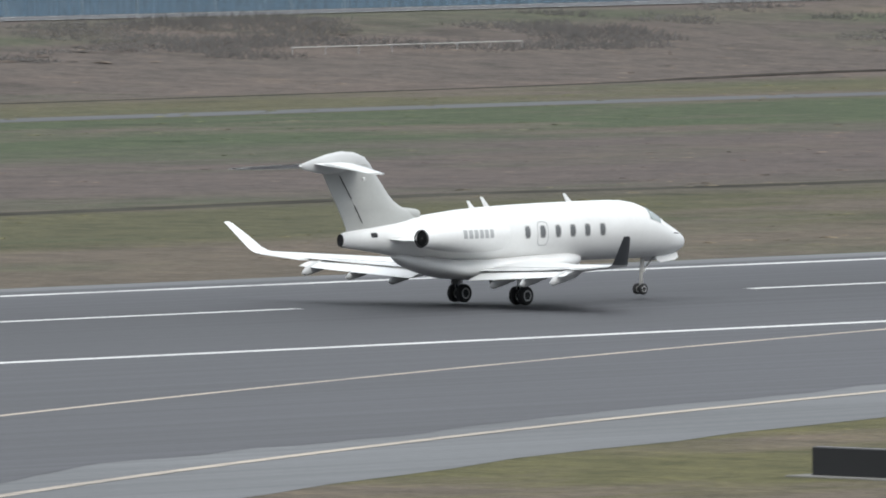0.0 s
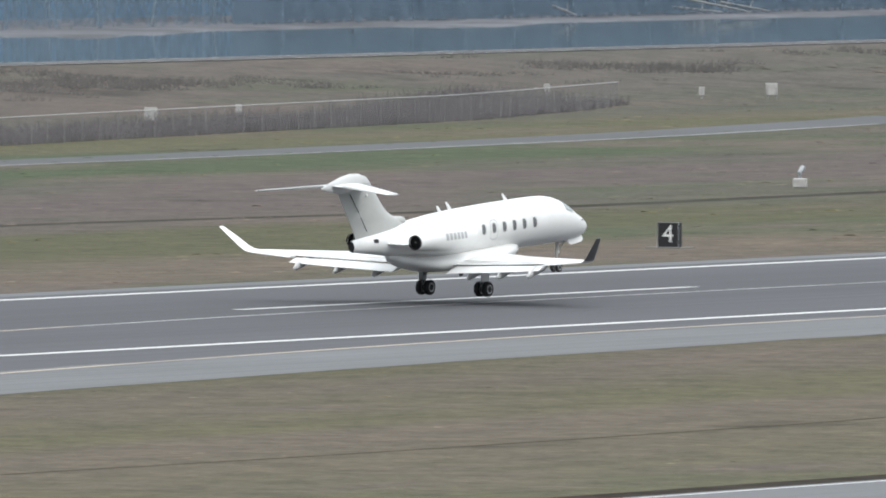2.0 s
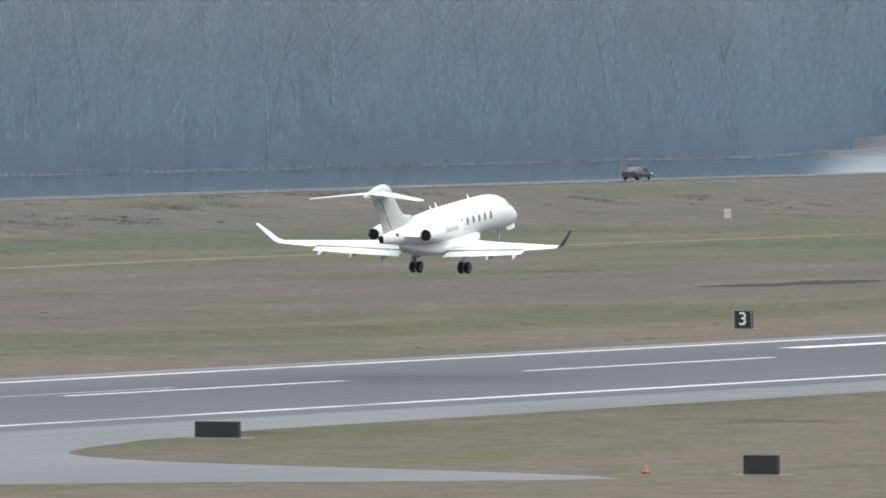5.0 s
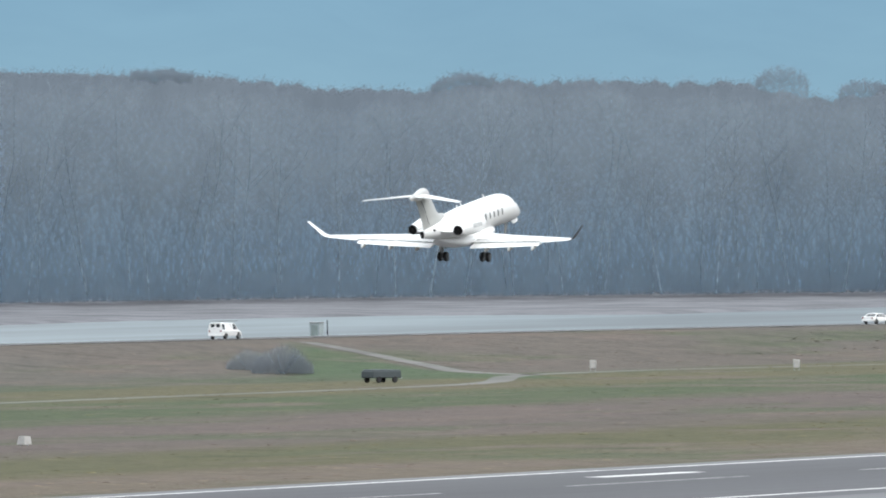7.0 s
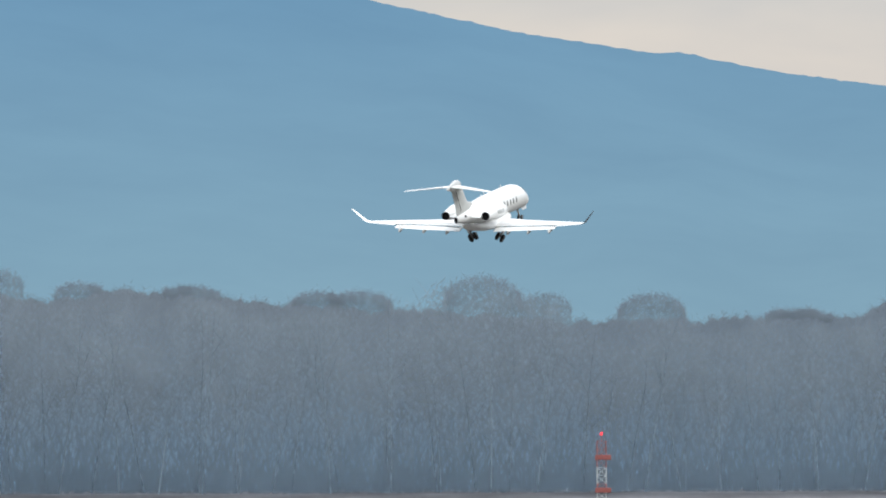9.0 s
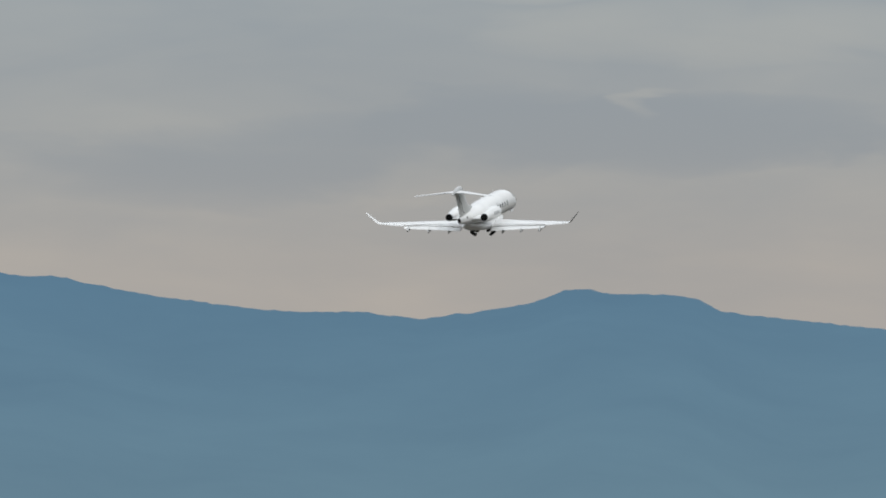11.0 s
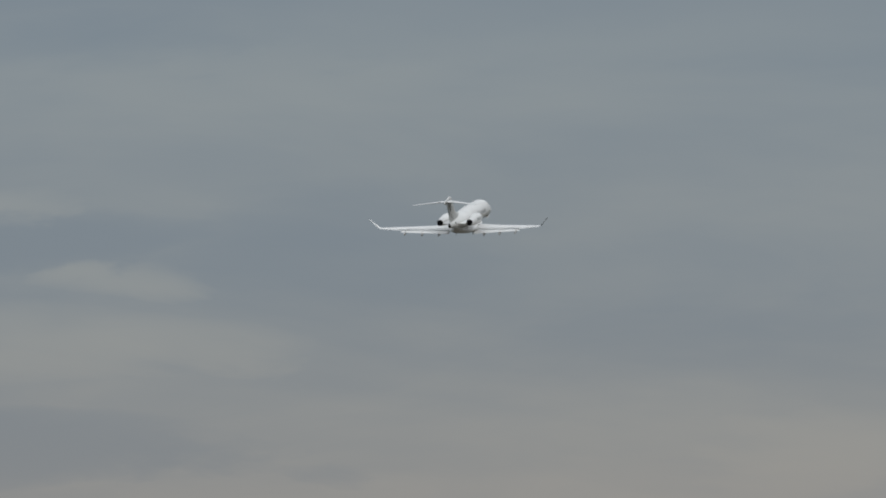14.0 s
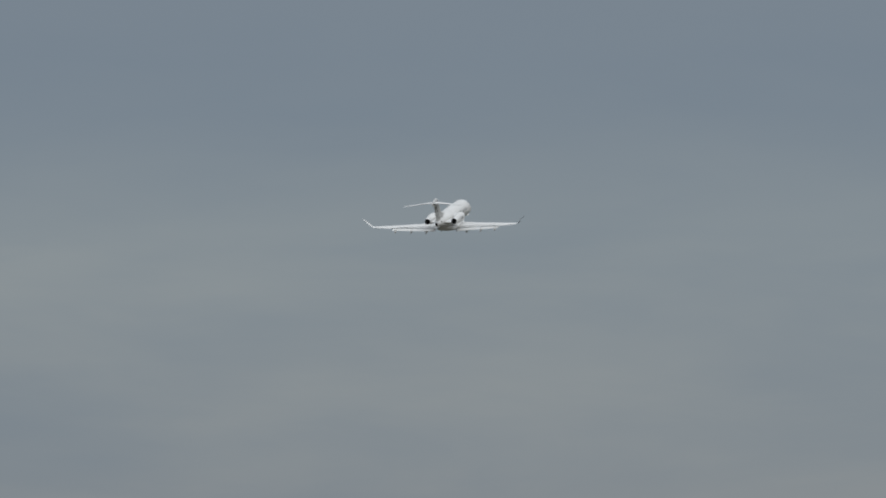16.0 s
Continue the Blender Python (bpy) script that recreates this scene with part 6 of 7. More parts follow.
def fence():
    line = smooth_line([(738, 612), (757, 610.5), (771, 606), (795, 605), (817, 612), (850, 620), (878, 626.5), (897, 631), (925, 642), (945, 650)], 3)
    fe = empty("chain_link_fence", Matrix.Identity(4), "grey chain-link fence with a pale top rail along the levee foot", "fence")
    bm = bmesh.new()
    for a, b in zip(line, line[1:]):
        tube(bm, (*a, 1.95), (*b, 1.95), 0.036, seg=5, cap=False)
    part("top_rail", bm, RAILGREY, fe, "pale top rail")
    for x, y in line[::1]:
        bm = bmesh.new()
        tube(bm, (x, y, -0.2), (x, y, 2.0), 0.016, seg=5)
        part("post", bm, SEAM, fe)
    bm = bmesh.new()
    for a, b in zip(line, line[1:]):
        for k in range(9):
            s = k / 9
            q = (a[0] + (b[0] - a[0]) * s, a[1] + (b[1] - a[1]) * s)
            tube(bm, (*q, 0.05), (q[0] + (b[0] - a[0]) * 0.3, q[1] + (b[1] - a[1]) * 0.3, 1.9), 0.007, seg=3, cap=False)
            tube(bm, (q[0] + (b[0] - a[0]) * 0.3, q[1] + (b[1] - a[1]) * 0.3, 0.05), (*q, 1.9), 0.007, seg=3, cap=False)
    part("mesh", bm, SEAM, fe, "fine grey wire mesh")
    # dry weeds standing behind the fence
    rg = random.Random(11)
    v, f = [], []
    for _ in range(30000):
        a = line[rg.randrange(len(line))]
        d = rg.uniform(0.3, 16) if rg.random() < 0.75 else rg.uniform(0, 2)
        x, y = a[0] + rg.uniform(-2.5, 2.5), a[1] + d
        h = rg.uniform(0.3, 1.5) * (1.0 if d > 1.5 else 0.7) * (0.85 + 0.5 * noise.noise((x * 0.2, y * 0.2, 0)))
        w = rg.uniform(0.02, 0.09)
        an = rg.uniform(0, 3.14)
        z = max(0.0, ground_z(x, y))
        s = len(v)
        v += [(x - math.cos(an) * w, y - math.sin(an) * w, z), (x + math.cos(an) * w, y + math.sin(an) * w, z), (x + rg.gauss(0, 0.4), y + rg.gauss(0, 0.4), z + h)]
        f.append((s, s + 1, s + 2))
    tagged(new("dry_weeds", mesh_from("dry_weeds", v, f, WEED)), "dense dry grey weeds behind the fence", "weeds", kind="stuff")


fence()


def levee_pipe(ends):
    a, b = (Vector(levee_spot(*e, 0.45)) for e in ends)
    t = empty("levee_pipe", Matrix.Identity(4), "long thin pale pipe rail on posts along the levee side", "pipe")
    bm = bmesh.new()
    tube(bm, a + Vector((0, 0, 0.45)), b + Vector((0, 0, 0.45)), 0.035, seg=6)
    part("rail", bm, PANELWHITE, t, "pale rail")
    for k in range(8):
        q = a.lerp(b, k / 7)
        bm = bmesh.new()
        tube(bm, (q.x, q.y, max(0.0, ground_z(q.x, q.y)) - 0.1), (q.x, q.y, q.z + 0.45), 0.03, seg=5)
        part("post", bm, GALV, t)


for ends in (((717.9, 716.7), (742.0, 718.2)), ((1080.7, 702.0), (1121.0, 705.3))):
    levee_pipe(ends)


def scrub(name, x, y, z, rx, ry, h, count, material, label, seed):
    rg = random.Random(seed)
    v, f = [], []
    for _ in range(count):
        a, q = rg.uniform(0, 6.283), rg.random() ** 0.5
        px, py = x + math.cos(a) * rx * q, y + math.sin(a) * ry * q
        hh = h * (1 - 0.6 * q * q) * rg.uniform(0.3, 1.0)
        l = rg.uniform(0.5, 1.3) * min(1.0, h * 0.4)
        w = rg.uniform(0.02, 0.06) * max(1.0, h * 0.3)
        d = Vector((rg.gauss(0, 0.5), rg.gauss(0, 0.5), 0.8)).normalized() * l
        an = rg.uniform(0, 3.14)
        z0 = z + max(0, hh - l)
        s = len(v)
        v += [(px - math.cos(an) * w, py - math.sin(an) * w, z0), (px + math.cos(an) * w, py + math.sin(an) * w, z0), (px + d.x, py + d.y, z0 + d.z)]
        f.append((s, s + 1, s + 2))
    stems = bmesh.new()
    bush = empty(name, Matrix.Identity(4), label, "shrub")
    for k in range(9):
        a = rg.uniform(0, 6.283)
        tube(stems, (x, y, z - 0.2), (x + math.cos(a) * rx * 0.6, y + math.sin(a) * ry * 0.6, z + h * 0.55), 0.06, 0.02, 5)
    part("stem_cluster", stems, BARK, bush)
    o = new("foliage", mesh_from("foliage", v, f, material))
    o.parent = bush
    o["kind"] = "stuff"


BUSHGREY = bark_material("grey_bare_shrub", (0.23, 0.26, 0.285), (0.28, 0.30, 0.315), 0.45, 0.6)
scrub("bare_shrub", *levee_spot(1614.5, 666.8), 4.2, 3.5, 4.0, 4500, BUSHGREY, "large grey leafless shrub at the levee foot", 3)
scrub("low_bare_shrub", *levee_spot(1650, 685.9), 3.0, 2.5, 3.0, 3000, BUSHGREY, "low grey leafless shrub at the levee foot", 4)

CABINET = (1976.8, 811.1)


def pump_house():
    x, y, z = levee_spot(*CABINET)
    t = empty("pump_cabinet", Matrix.Translation((x, y, z)), "grey-green steel pump cabinet on the levee, paled with painted haze", "cabinet")
    bm = bmesh.new()
    box(bm, -0.7, 0.7, -0.7, 0.7, 0, 2.2, 0.05)
    # steel colour paled towards that of the haze in front of it
    part("body", bm, paint("grey_green_steel", (0.30, 0.35, 0.36), 0.6), t)
    bm = bmesh.new()
    box(bm, -0.8, 0.8, -0.8, 0.8, 2.2, 2.32, 0.04)
    part("roof", bm, GALV, t)
    bm = bmesh.new()
    box(bm, -0.73, -0.7, -0.45, 0.45, 0.15, 1.9, 0.01)
    part("door", bm, paint("green_steel_door", (0.2, 0.25, 0.25), 0.6), t)
    p = empty("utility_pole", Matrix.Translation((x + 2.2, y - 0.6, z - 0.2)), "dark slim pole beside the pump cabinet", "pole")
    bm = bmesh.new()
    tube(bm, (0, 0, 0), (0, 0, 2.7), 0.09, 0.07, 8)
    part("shaft", bm, CARDARK, p)


pump_house()


def trailer():
    t = empty("parked_trailer", Matrix.Translation((1541, 624.5, 0)) @ Matrix.Rotation(radians(-24), 4, "Z"), "dark low utility trailer parked on the turf", "trailer")
    bm = bmesh.new()
    box(bm, -2.2, 2.2, -1.0, 1.0, 0.55, 1.35, 0.08)
    part("bed", bm, paint("dark_blue_grey_steel", (0.05, 0.063, 0.068), 0.7), t, "dark steel bed")
    bm = bmesh.new()
    box(bm, -2.0, 0.2, -0.9, 0.9, 1.35, 1.5, 0.06), box(bm, 0.5, 2.1, -0.9, 0.9, 1.35, 1.46, 0.05)
    part("load", bm, paint("dark_tarpaulin", (0.07, 0.085, 0.095), 0.8, bump=0.4), t)
    bm = bmesh.new()
    tube(bm, (2.2, 0, 0.6), (3.2, 0, 0.5), 0.05, seg=6)
    part("drawbar", bm, GALV, t)
    for x in (-1.3, 1.2):
        for y in (-0.95, 0.95):
            bm = bmesh.new()
            disc_profile(bm, (x, y - 0.12, 0.36), (0, 1, 0), [(0, 0.1), (0, 0.33), (0.05, 0.36), (0.2, 0.36), (0.24, 0.33), (0.24, 0.1)], 14)
            part("wheel", bm, RUBBER, t)


trailer()


def equipment_box(x, y, label):
    t = empty("equipment_housing", Matrix.Translation((x, y, 0)) @ Matrix.Rotation(radians(65), 4, "Z"), label, "housing")
    bm = bmesh.new()
    loft(bm, [[(-0.5, -0.4, 0.15), (0.5, -0.4, 0.15), (0.5, 0.4, 0.15), (-0.5, 0.4, 0.15)], [(-0.4, -0.35, 0.85), (0.3, -0.35, 0.85), (0.3, 0.35, 0.85), (-0.4, 0.35, 0.85)]])
    bmesh.ops.recalc_face_normals(bm, faces=bm.faces[:])
    part("hood", bm, PANELWHITE, t, "sloping white hood")
    bm = bmesh.new()
    box(bm, -0.1, 0.2, -0.425, -0.4, 0.2, 0.65)
    part("hatch", bm, SEAM, t, "dark hatch")
    for dx in (-0.4, 0.4):
        bm = bmesh.new()
        tube(bm, (dx, 0, 0), (dx, 0, 0.3), 0.06, seg=6)
        part("leg", bm, GALV, t)


equipment_box(1158, 502, "white equipment housing standing in the turf")
equipment_box(1464, 504.8, "white equipment housing beside the far turf track")


def sensor_mast(x, y, h, label, arms=True):
    t = empty("sensor_mast", Matrix.Translation((x, y, 0)), label, "sensor mast")
    bm = bmesh.new()
    tube(bm, (0, 0, 0), (0, 0, h), 0.11, 0.09, 8)
    part("mast", bm, GALV, t)
    bm = bmesh.new()
    box(bm, -0.22, 0.22, -0.2, 0.2, h * 0.42, h * 0.72, 0.03)
    part("cabinet", bm, PANELWHITE, t, "pale instrument cabinet")
    if arms:
        bm = bmesh.new()
        tube(bm, (0, 0, h * 0.76), (-0.65, 0.75, h * 0.80), 0.06, 0.05, 6)
        box(bm, -0.85, -0.45, 0.55, 0.95, h * 0.77, h * 0.85, 0.03)
        part("sensor_arm", bm, MASTWHITE, t, "white sideways sensor arm")
        bm = bmesh.new()
        disc_profile(bm, (0, 0, h), (0, 0, 1), [(0, 0.16), (0.12, 0.16), (0.2, 0.05)], 10)
        part("cap", bm, MASTWHITE, t)


sensor_mast(614, 500, 2.9, "white visibility sensor mast in the brown turf")
sensor_mast(628, 520, 1.3, "short pale instrument post in the turf", arms=False)


def red_mast(x, y):
    t = empty("weather_mast", Matrix.Translation((x, y, 0)), "slim red mast with small white lamps on top", "mast")
    bm = bmesh.new()
    for a in range(3):
        c, s = math.cos(a * 2.094) * 0.14, math.sin(a * 2.094) * 0.14
        tube(bm, (c, s, 0), (c, s, 5.6), 0.015, seg=5)
        for k in range(14):
            c2, s2 = math.cos((a + 1) * 2.094) * 0.14, math.sin((a + 1) * 2.094) * 0.14
            tube(bm, (c, s, k * 0.4), (c2, s2, k * 0.4 + 0.4), 0.008, seg=4)
    part("lattice", bm, paint("faded_red_paint", (0.22, 0.13, 0.12), 0.6), t, "faded red lattice")
    bm = bmesh.new()
    tube(bm, (-0.35, 0.35, 5.6), (0.35, -0.35, 5.6), 0.02, seg=5)
    for k in (-0.35, 0.35):
        disc_profile(bm, (k, -k, 5.55), (0, 0, 1), [(0, 0.06), (0.1, 0.09), (0.16, 0.03)], 8)
    part("lamp_bar", bm, MASTWHITE, t, "white lamp bar")


red_mast(616, 508)


def slant_sensor(x, y):
    t = empty("transmissometer", Matrix.Translation((x, y, 0)) @ Matrix.Rotation(radians(30), 4, "Z"), "white instrument on a pedestal with a tilted grey head", "instrument")
    bm = bmesh.new()
    box(bm, -0.45, 0.45, -0.4, 0.4, 0.0, 0.55, 0.05)
    part("pedestal", bm, PANELWHITE, t, "white pedestal")
    bm = bmesh.new()
    tube(bm, (0.15, 0, 0.5), (0.15, 0, 0.95), 0.07, seg=8)
    part("stem", bm, GALV, t)
    bm = bmesh.new()
    tube(bm, (-0.1, 0.05, 0.85), (0.45, -0.15, 1.2), 0.13, 0.16, 10)
    part("head", bm, GALV, t, "tilted grey head")


slant_sensor(739.6, 495.5)
for px, py in ((742, 573.3), (745, 573.9), (755.1, 570.4), (758.6, 570.3)):
    bo = empty("marker_post", Matrix.Translation((px, py, 0)), "pale wooden marker post beside the perimeter road", "post", "marker posts")
    bm = bmesh.new()
    box(bm, -0.08, 0.08, -0.08, 0.08, -0.2, 0.8, 0.02)
    part("shaft", bm, CONCRETE, bo)


def lattice_tower(x, y):
    """Red and white banded antenna tower."""
    H = 17.2
    z0 = -0.6
    t = empty("antenna_tower", Matrix.Translation((x, y, 0)) @ Matrix.Rotation(radians(18), 4, "Z"), "red and white lattice antenna tower with a red lamp", "tower")
    bands = [(z0, 1.6, ORANGE), (1.6, 4.2, MASTWHITE), (4.2, 5.6, ORANGE), (5.6, 6.8, MASTWHITE), (6.8, 7.9, ORANGE), (7.9, 10.2, MASTWHITE), (10.2, 13.9, ORANGE)]
    hw = 0.62
    for a, b, mt in bands:
        bm = bmesh.new()
        k = max(1, round((b - a) / 1.1))
        for sx, sy in ((-1, -1), (1, -1), (1, 1), (-1, 1)):
            tube(bm, (sx * hw, sy * hw, a), (sx * hw, sy * hw, b), 0.085, seg=6)
            nx, ny = (-sy, sx)
            for i in range(k):
                za, zb = a + (b - a) * i / k, a + (b - a) * (i + 1) / k
                tube(bm, (sx * hw, sy * hw, za), (nx * hw, ny * hw, zb), 0.035, seg=4)
                tube(bm, (nx * hw, ny * hw, za), (sx * hw, sy * hw, zb), 0.035, seg=4)
                tube(bm, (sx * hw, sy * hw, zb), (nx * hw, ny * hw, zb), 0.045, seg=4)
        part("lattice_section", bm, mt, t, "orange-red lattice section" if mt is ORANGE else "white lattice section")
    for z in (11.6, 7.0):
        bm = bmesh.new()
        for k in (-0.7, 0, 0.7):
            box(bm, -1.0, 1.0, k - 0.1 - 0.5, k + 0.1 - 0.5, z - 0.12, z + 0.12, 0.03)
        box(bm, -0.95, -0.75, -1.35, 0.9, z - 0.35, z + 0.35, 0.04)
        part("antenna_array", bm, ORANGE, t, "orange-red antenna array")
    bm = bmesh.new()
    tube(bm, (0, 0, 13.7), (0, 0, 14.8), 0.06, seg=6)
    part("lamp_mast", bm, ORANGE, t)
    bm = bmesh.new()
    disc_profile(bm, (0, 0, 14.7), (0, 0, 1), [(0, 0.12), (0.1, 0.2), (0.3, 0.2), (0.42, 0.08)], 10)
    part("obstruction_lamp", bm, BEACON, t, "lit red obstruction lamp", smooth=True)
    s = empty("equipment_shelter", Matrix.Translation((x - 5.5, y + 1.6, 0)) @ Matrix.Rotation(radians(18), 4, "Z"), "low shelter with a red roof edge at the tower foot", "shelter")
    bm = bmesh.new()
    box(bm, -3.2, 3.2, -1.5, 1.5, -0.2, 1.05, 0.04)
    part("wall", bm, PANELWHITE, s)
    bm = bmesh.new()
    box(bm, -3.4, 3.4, -1.7, 1.7, 1.05, 1.35, 0.05)
    part("roof", bm, ORANGE, s, "red roof edge")


lattice_tower(1980.5, 650.6)
for px, py, lab in ((1515, 509.3, "small white marker beside the turf track"),):
    bo = empty("marker_stub", Matrix.Translation((px, py, 0)), lab, "marker")
    bm = bmesh.new()
    box(bm, -0.25, 0.25, -0.25, 0.25, 0, 0.9, 0.04)
    part("shaft", bm, PANELWHITE, bo)
    bm = bmesh.new()
    tube(bm, (0, 0, 0.9), (0, 0, 2.3), 0.03, seg=6)
    part("stem", bm, GALV, bo)
    bm = bmesh.new()
    disc_profile(bm, (0, 0, 2.3), (0, 0, 1), [(0, 0.05), (0.05, 0.1), (0.16, 0.1), (0.2, 0.03)], 8)
    part("red_lamp", bm, BEACON, bo, "small lit red lamp")


def driftwood():
    rg = random.Random(21)
    for _ in range(10):
        az = rg.uniform(29.3, 35.5)
        r = shore_r(az) + rg.uniform(3, 16)
        x, y, _ = polar(az, r)
        l = rg.uniform(3, 9)
        a = radians(rg.uniform(-40, 25))
        t = empty("driftwood_log", Matrix.Translation((x, y, -1.6)), "bleached driftwood log lying on the muddy bank", "log", "driftwood on the bank")
        bm = bmesh.new()
        d = Vector((math.sin(radians(az)), -math.cos(radians(az)), 0)) * math.cos(a)
        tube(bm, -d * l * 0.5 + Vector((0, 0, 0.3 + 2.2 * rg.random())), d * l * 0.5 + Vector((0, 0, 0.2)), 0.17, 0.09, 8)
        tube(bm, d * l * 0.1 + Vector((0, 0, 0.6)), d * l * 0.2 + Vector((0.4, 0.5, 1.7)), 0.1, 0.04, 6)
        part("trunk", bm, DRIFT, t)


driftwood()

# ---------------------------------------------------------------- vehicles on the levee road


def car_wheels(t, xs, half, r):
    for x in xs:
        for s in (1, -1):
            bm = bmesh.new()
            disc_profile(bm, (x, s * half - 0.11, r), (0, 1, 0), [(0, r * 0.6), (0.0, r * 0.9), (0.04, r), (0.18, r), (0.22, r * 0.9), (0.22, r * 0.6)], 18)
            w = part("wheel", bm, RUBBER, t, smooth=True, angle=40)
            bm = bmesh.new()
            disc_profile(bm, (x, s * half - 0.115, r), (0, 1, 0), [(0.0, r * 0.1), (0.02, r * 0.58), (0.21, r * 0.58), (0.23, r * 0.1)], 14)
            part("rim", bm, HUB, w, "pale alloy rim")


def vehicle(name, label, category, material, sect, cabin, wheels, half, r, lamps, lit=False, rack=False, bed=None):
    """sect: (x, bottom, top) of the lower body from tail to nose; cabin: (x, z, half width) outline of the glasshouse base and roof."""
    t = empty(name, Matrix.Identity(4), label, category)
    bm = bmesh.new()
    rings = []
    for x, zb, zt in sect:
        w = half * (0.93 if x in (sect[0][0], sect[-1][0]) else 1.0)
        rings.append([(x, -w * 0.94, zb), (x, -w, zb + 0.12), (x, -w, zt - 0.16), (x, -w * 0.9, zt), (x, w * 0.9, zt), (x, w, zt - 0.16), (x, w, zb + 0.12), (x, w * 0.94, zb)])
    loft(bm, rings)
    bmesh.ops.recalc_face_normals(bm, faces=bm.faces[:])
    part("body", bm, material, t, smooth=True, angle=30)
    x0, x1, x2, x3, zb, zt = cabin          # base tail, roof tail, roof nose, base nose
    w0, w1 = half * 0.92, half * 0.76

    def hoop(k, inset=0.0, grow=0.0):
        """Rounded outline of the cabin at a share of its height."""
        xa, xb, w, z = x0 + (x1 - x0) * k + inset, x3 + (x2 - x3) * k - inset, w0 + (w1 - w0) * k - inset * 0.7 + grow, zb + (zt - zb) * k
        c = 0.22
        return [(xa - grow, -w + c, z), (xa + c, -w, z), (xb - c, -w, z), (xb + grow, -w + c, z), (xb + grow, w - c, z), (xb - c, w, z), (xa + c, w, z), (xa - grow, w - c, z)]
    bm = bmesh.new()
    loft(bm, [hoop(0), hoop(0.5), hoop(0.86)])
    bmesh.ops.recalc_face_normals(bm, faces=bm.faces[:])
    part("glasshouse", bm, CARGLASS, t, "dark side and rear glass", smooth=True, angle=40)
    bm = bmesh.new()
    loft(bm, [hoop(0.84, 0, 0.015), hoop(0.93, 0.05, 0.01), hoop(1.0, 0.16), hoop(1.04, 0.34)])
    bmesh.ops.recalc_face_normals(bm, faces=bm.faces[:])
    part("roof", bm, material, t, smooth=True, angle=60)
    # arches and sills
    for x in wheels:
        for s in (1, -1):
            bm = bmesh.new()
            ring = [(math.cos(math.pi * i / 10), math.sin(math.pi * i / 10)) for i in range(11)]
            rows = [[bm.verts.new((x + c * (r + g), s * y, r + k * (r + g))) for c, k in ring] for g, y in ((0.02, half * 0.985), (0.02, half * 1.02), (0.12, half * 1.015), (0.14, half * 0.985))]
            for p, q in zip(rows, rows[1:]):
                for i in range(10):
                    bm.faces.new((p[i], p[i + 1], q[i + 1], q[i]))
            bmesh.ops.recalc_face_normals(bm, faces=bm.faces[:])
            part("wheel_arch", bm, BLACK, t)
    for u in (0.0, 0.36, 0.68, 1.0):
        for s in (1, -1):
            bm = bmesh.new()
            tube(bm, (x0 + (x3 - x0) * u, s * w0 * 1.005, zb), (x1 + (x2 - x1) * u, s * w1 * 1.01, zt - 0.04), 0.06, seg=5)
            part("pillar", bm, material, t)
    car_wheels(t, wheels, half - 0.1, r)
    nose, tail = sect[-1], sect[0]
    for s in (1, -1):
        bm = bmesh.new()
        box(bm, nose[0] - 0.06, nose[0] + 0.03, s * half * 0.66 - 0.2, s * half * 0.66 + 0.2, lamps[0], lamps[0] + 0.2, 0.03)
        part("headlamp", bm, HEADLAMP if lit else SIGNWHITE, t, "lit headlamp" if lit else "clear headlamp")
        bm = bmesh.new()
        box(bm, tail[0] - 0.03, tail[0] + 0.06, s * half * 0.78 - 0.1, s * half * 0.78 + 0.1, lamps[1], lamps[1] + 0.22, 0.03)
        part("tail_lamp", bm, TAILRED, t, "red tail lamp")
        bm = bmesh.new()
        box(bm, x3 - 0.55, x3 - 0.38, s * (half + 0.05) - 0.1, s * (half + 0.05) + 0.1, zb + 0.02, zb + 0.18, 0.02)
        part("mirror", bm, material, t)
    for xx, nm in ((nose[0] + 0.02, "front_bumper"), (tail[0] - 0.02, "rear_bumper")):
        bm = bmesh.new()
        box(bm, xx - 0.08, xx + 0.08, -half * 0.9, half * 0.9, 0.38, 0.58, 0.04)
        part(nm, bm, material, t)
    bm = bmesh.new()
    box(bm, nose[0] - 0.02, nose[0] + 0.035, -half * 0.42, half * 0.42, 0.62, lamps[0] + 0.15, 0.02)
    part("grille", bm, BLACK, t)
    if bed:
        bm = bmesh.new()
        box(bm, bed[0], bed[1], -half * 0.82, half * 0.82, bed[2], bed[2] + 0.012)
        part("bed_floor", bm, BLACK, t, "dark open load bed")
    if rack:
        for k in range(5):
            bm = bmesh.new()
            tube(bm, (-2.2 + k * 0.95, -0.85, zt + 0.2), (-2.2 + k * 0.95, 0.85, zt + 0.2), 0.03, seg=5)
            part("rack_bar", bm, SEAM, t)
        for s in (-0.85, 0, 0.85):
            bm = bmesh.new()
            tube(bm, (-2.3, s, zt + 0.22), (1.7, s, zt + 0.22), 0.035, seg=5)
            part("rack_rail", bm, SEAM, t)
    return t


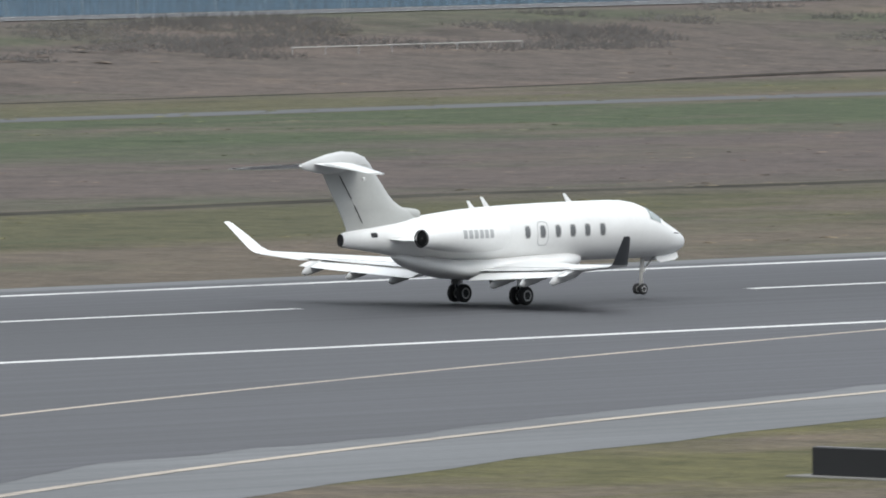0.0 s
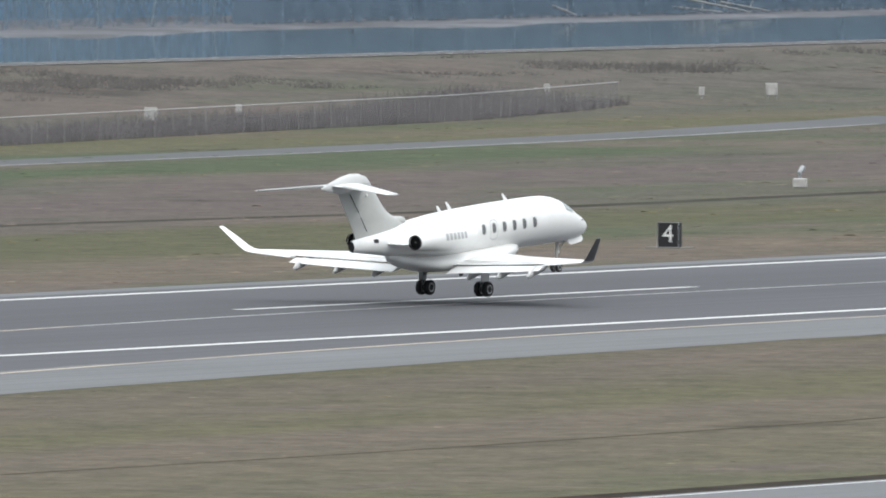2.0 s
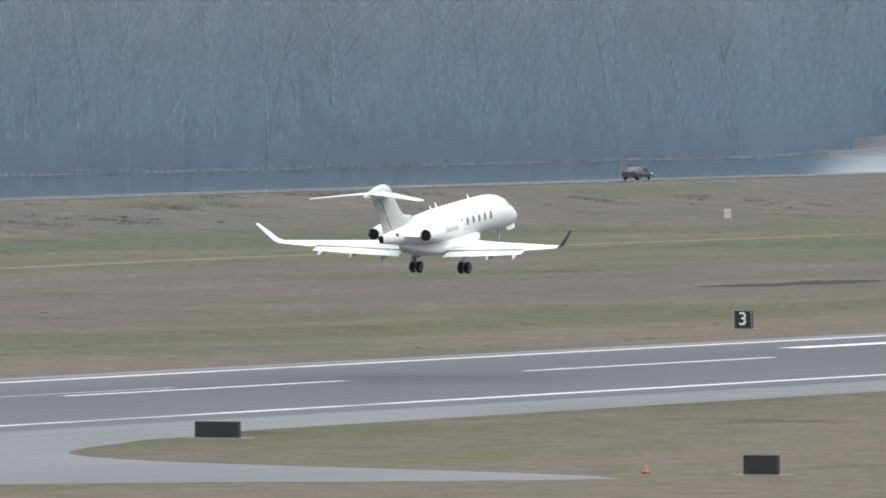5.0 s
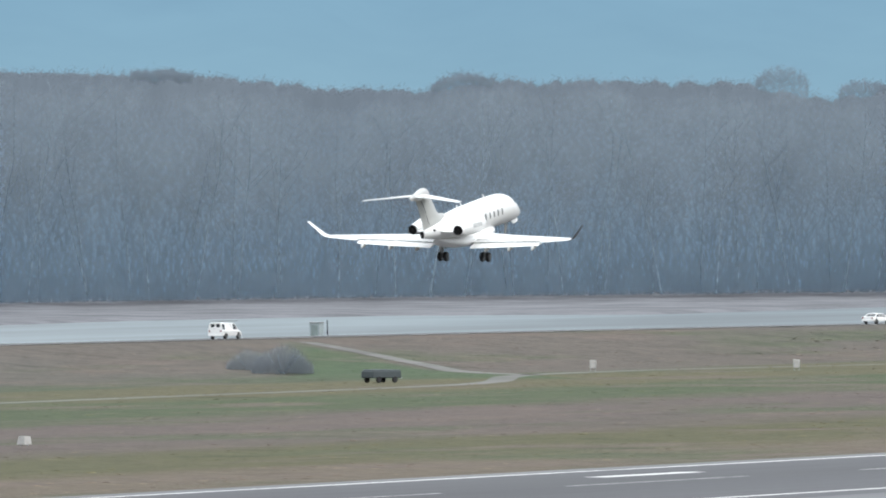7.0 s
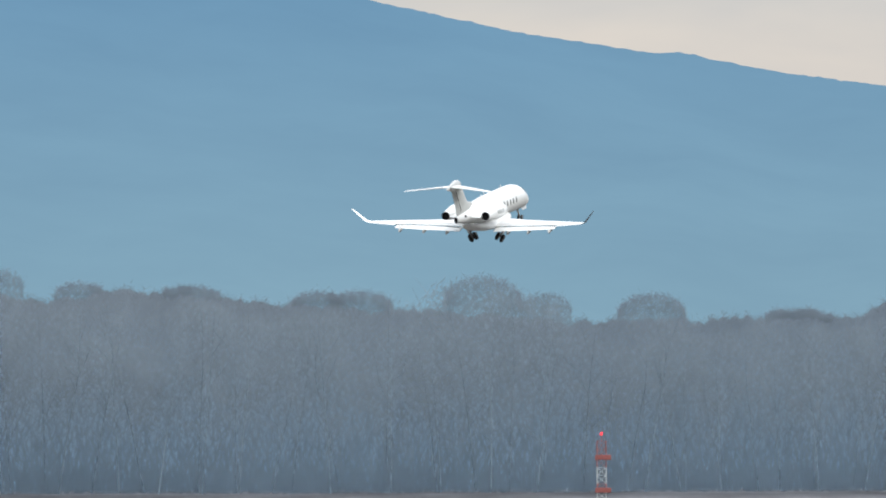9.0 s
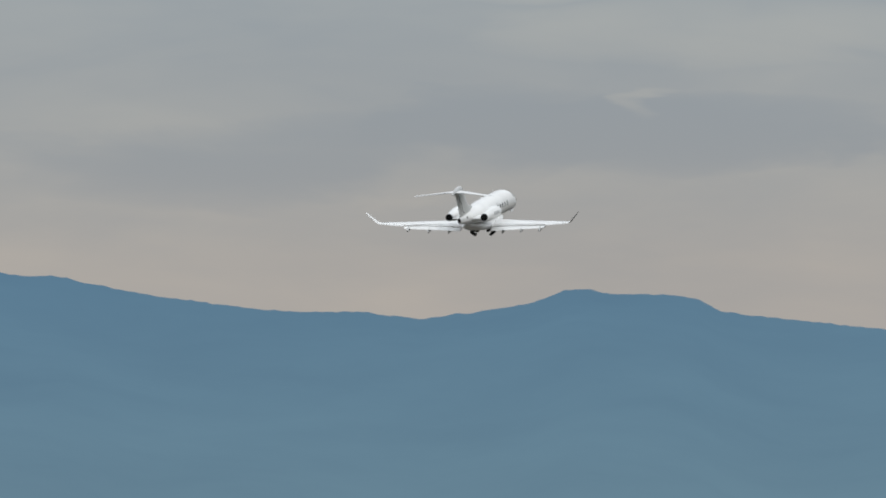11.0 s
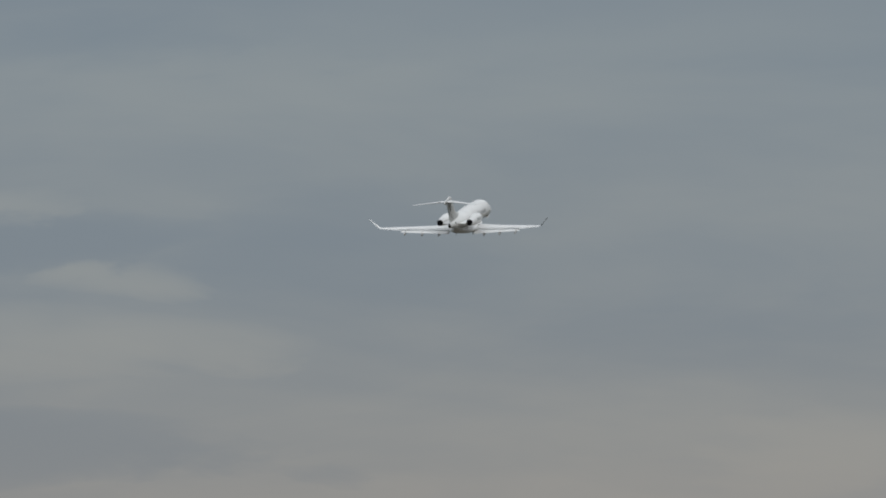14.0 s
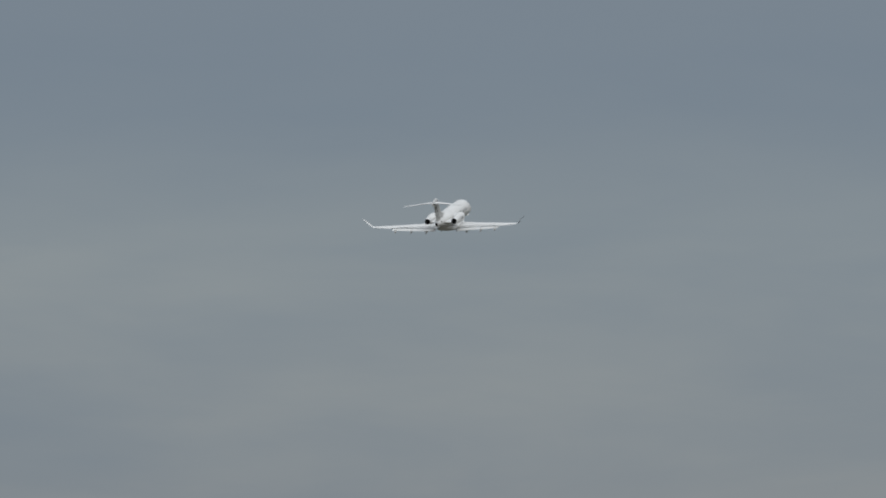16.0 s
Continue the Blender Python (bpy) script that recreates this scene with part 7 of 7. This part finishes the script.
PICK = [(-2.9, 0.6, 1.22), (-2.86, 0.52, 1.32), (-0.75, 0.48, 1.32), (0.9, 0.48, 1.32), (2.5, 0.5, 1.24), (2.88, 0.55, 1.1)]
pickup_w = vehicle("pickup_truck", "white crew-cab pickup truck with lit headlamps", "pickup truck", CARWHITE, PICK, (-1.1, -0.9, 0.65, 1.5, 1.3, 1.95), (-1.85, 1.9), 0.98, 0.40, (0.82, 0.8), lit=True, bed=(-2.8, -1.0, 1.325))
pickup_d = vehicle("pickup_truck", "charcoal crew-cab pickup truck on large tyres", "pickup truck", CARDARK, [(a * 1.06, b + 0.22, c + 0.30) for a, b, c in PICK], (-1.55, -1.3, 0.72, 1.6, 1.60, 2.28), (-1.95, 2.0), 1.06, 0.54, (1.05, 1.05), bed=(-2.95, -1.6, 1.625))
suv = vehicle("suv", "small red sport utility vehicle", "car", CARRED, [(-2.1, 0.5, 1.0), (-2.05, 0.42, 1.08), (0.8, 0.4, 1.06), (1.9, 0.42, 0.96), (2.12, 0.5, 0.82)], (-2.0, -1.75, 0.2, 0.95, 1.05, 1.66), (-1.3, 1.3), 0.88, 0.34, (0.7, 0.75))
cross = vehicle("suv", "white crossover car with a rounded roof", "car", CARWHITE, [(-2.2, 0.5, 0.95), (-2.15, 0.4, 1.06), (0.8, 0.38, 1.02), (2.0, 0.4, 0.9), (2.25, 0.5, 0.74)], (-2.1, -1.6, 0.1, 1.15, 1.02, 1.62), (-1.35, 1.4), 0.9, 0.34, (0.66, 0.75))
SEDAN = [(-2.35, 0.5, 0.9), (-2.28, 0.38, 1.02), (-1.3, 0.34, 1.0), (0.9, 0.34, 0.95), (2.1, 0.36, 0.82), (2.4, 0.45, 0.66)]
sedan_d = vehicle("sedan", "dark charcoal saloon car on the levee road", "car", CARDARK, SEDAN, (-1.75, -0.95, 0.35, 1.25, 0.97, 1.45), (-1.4, 1.45), 0.9, 0.33, (0.6, 0.72))
sedan_w = vehicle("sedan", "white saloon car on the levee road", "car", CARWHITE, SEDAN, (-1.75, -0.95, 0.35, 1.25, 0.97, 1.45), (-1.4, 1.45), 0.9, 0.33, (0.6, 0.72))
green_car = vehicle("sedan", "dark green saloon car on the levee road", "car", CARGREEN, SEDAN, (-1.75, -0.95, 0.35, 1.25, 0.97, 1.45), (-1.4, 1.45), 0.9, 0.33, (0.6, 0.72))
van = vehicle("work_van", "white work van with a dark roof rack", "van", CARWHITE, [(-2.85, 0.5, 1.0), (-2.82, 0.42, 1.25), (1.1, 0.4, 1.22), (2.0, 0.42, 1.12), (2.5, 0.5, 0.98), (2.7, 0.55, 0.8)],
              (-2.8, -2.7, 0.75, 1.55, 1.22, 2.05), (-1.75, 1.75), 1.0, 0.37, (0.72, 0.9), rack=True)
for x0, x1 in ((-1.9, 0.35),):
    for s in (1, -1):
        bm = bmesh.new()
        v = [bm.verts.new(p) for p in ((x0, s * 0.925, 1.2), (x1, s * 0.925, 1.2), (x1, s * 0.765, 2.04), (x0, s * 0.765, 2.04))]
        bm.faces.new(v if s < 0 else v[::-1])
        part("side_panel", bm, CARWHITE, van, "plain white side panel")


for y0, y1, z0, z1 in ((-0.9, 0.9, 1.2, 1.5), (-0.78, 0.78, 1.9, 2.06), (-0.88, -0.66, 1.5, 1.9), (-0.1, 0.1, 1.5, 1.9), (0.66, 0.88, 1.5, 1.9)):
    bm = bmesh.new()
    box(bm, -2.85, -2.72, y0, y1, z0, z1, 0.015)
    part("rear_door_panel", bm, CARWHITE, van, "plain white rear door panel")


def drive(car, lane, fixes, back=False):
    """Rows along the levee road through (seconds, x) fixes at the clip's ends."""
    rows = []
    (ta, xa), (tb, xb) = fixes
    for k in range(17):
        t = float(k)
        x = xa + (xb - xa) * (t - ta) / (tb - ta)
        y = road_y(x) + lane
        h = math.degrees(math.atan2(road_y(x + 4) - road_y(x - 4), 8.0))
        rows.append((t, pose(x, y, 3.075, 0, 0, h + (180 if back else 0))))
    DRIVEN.append((car, rows))


for car, lane, xa, xb, back in ((pickup_w, 2.0, 1141.9, 930.0, True), (pickup_d, -1.6, 1030.4, 1326.7, False), (suv, -1.6, 1100.0, 1415.0, False), (cross, 2.0, 1318.6, 1118.6, True),
                                (sedan_d, -1.6, 1360.4, 1705.6, False), (van, -1.6, 1458.6, 1813.9, False), (sedan_w, -1.6, 1684.5, 1974.7, False), (green_car, -1.6, 1806.0, 2096.0, False)):
    drive(car, lane, ((0.0, xa), (10.0, xb)), back)
motions()
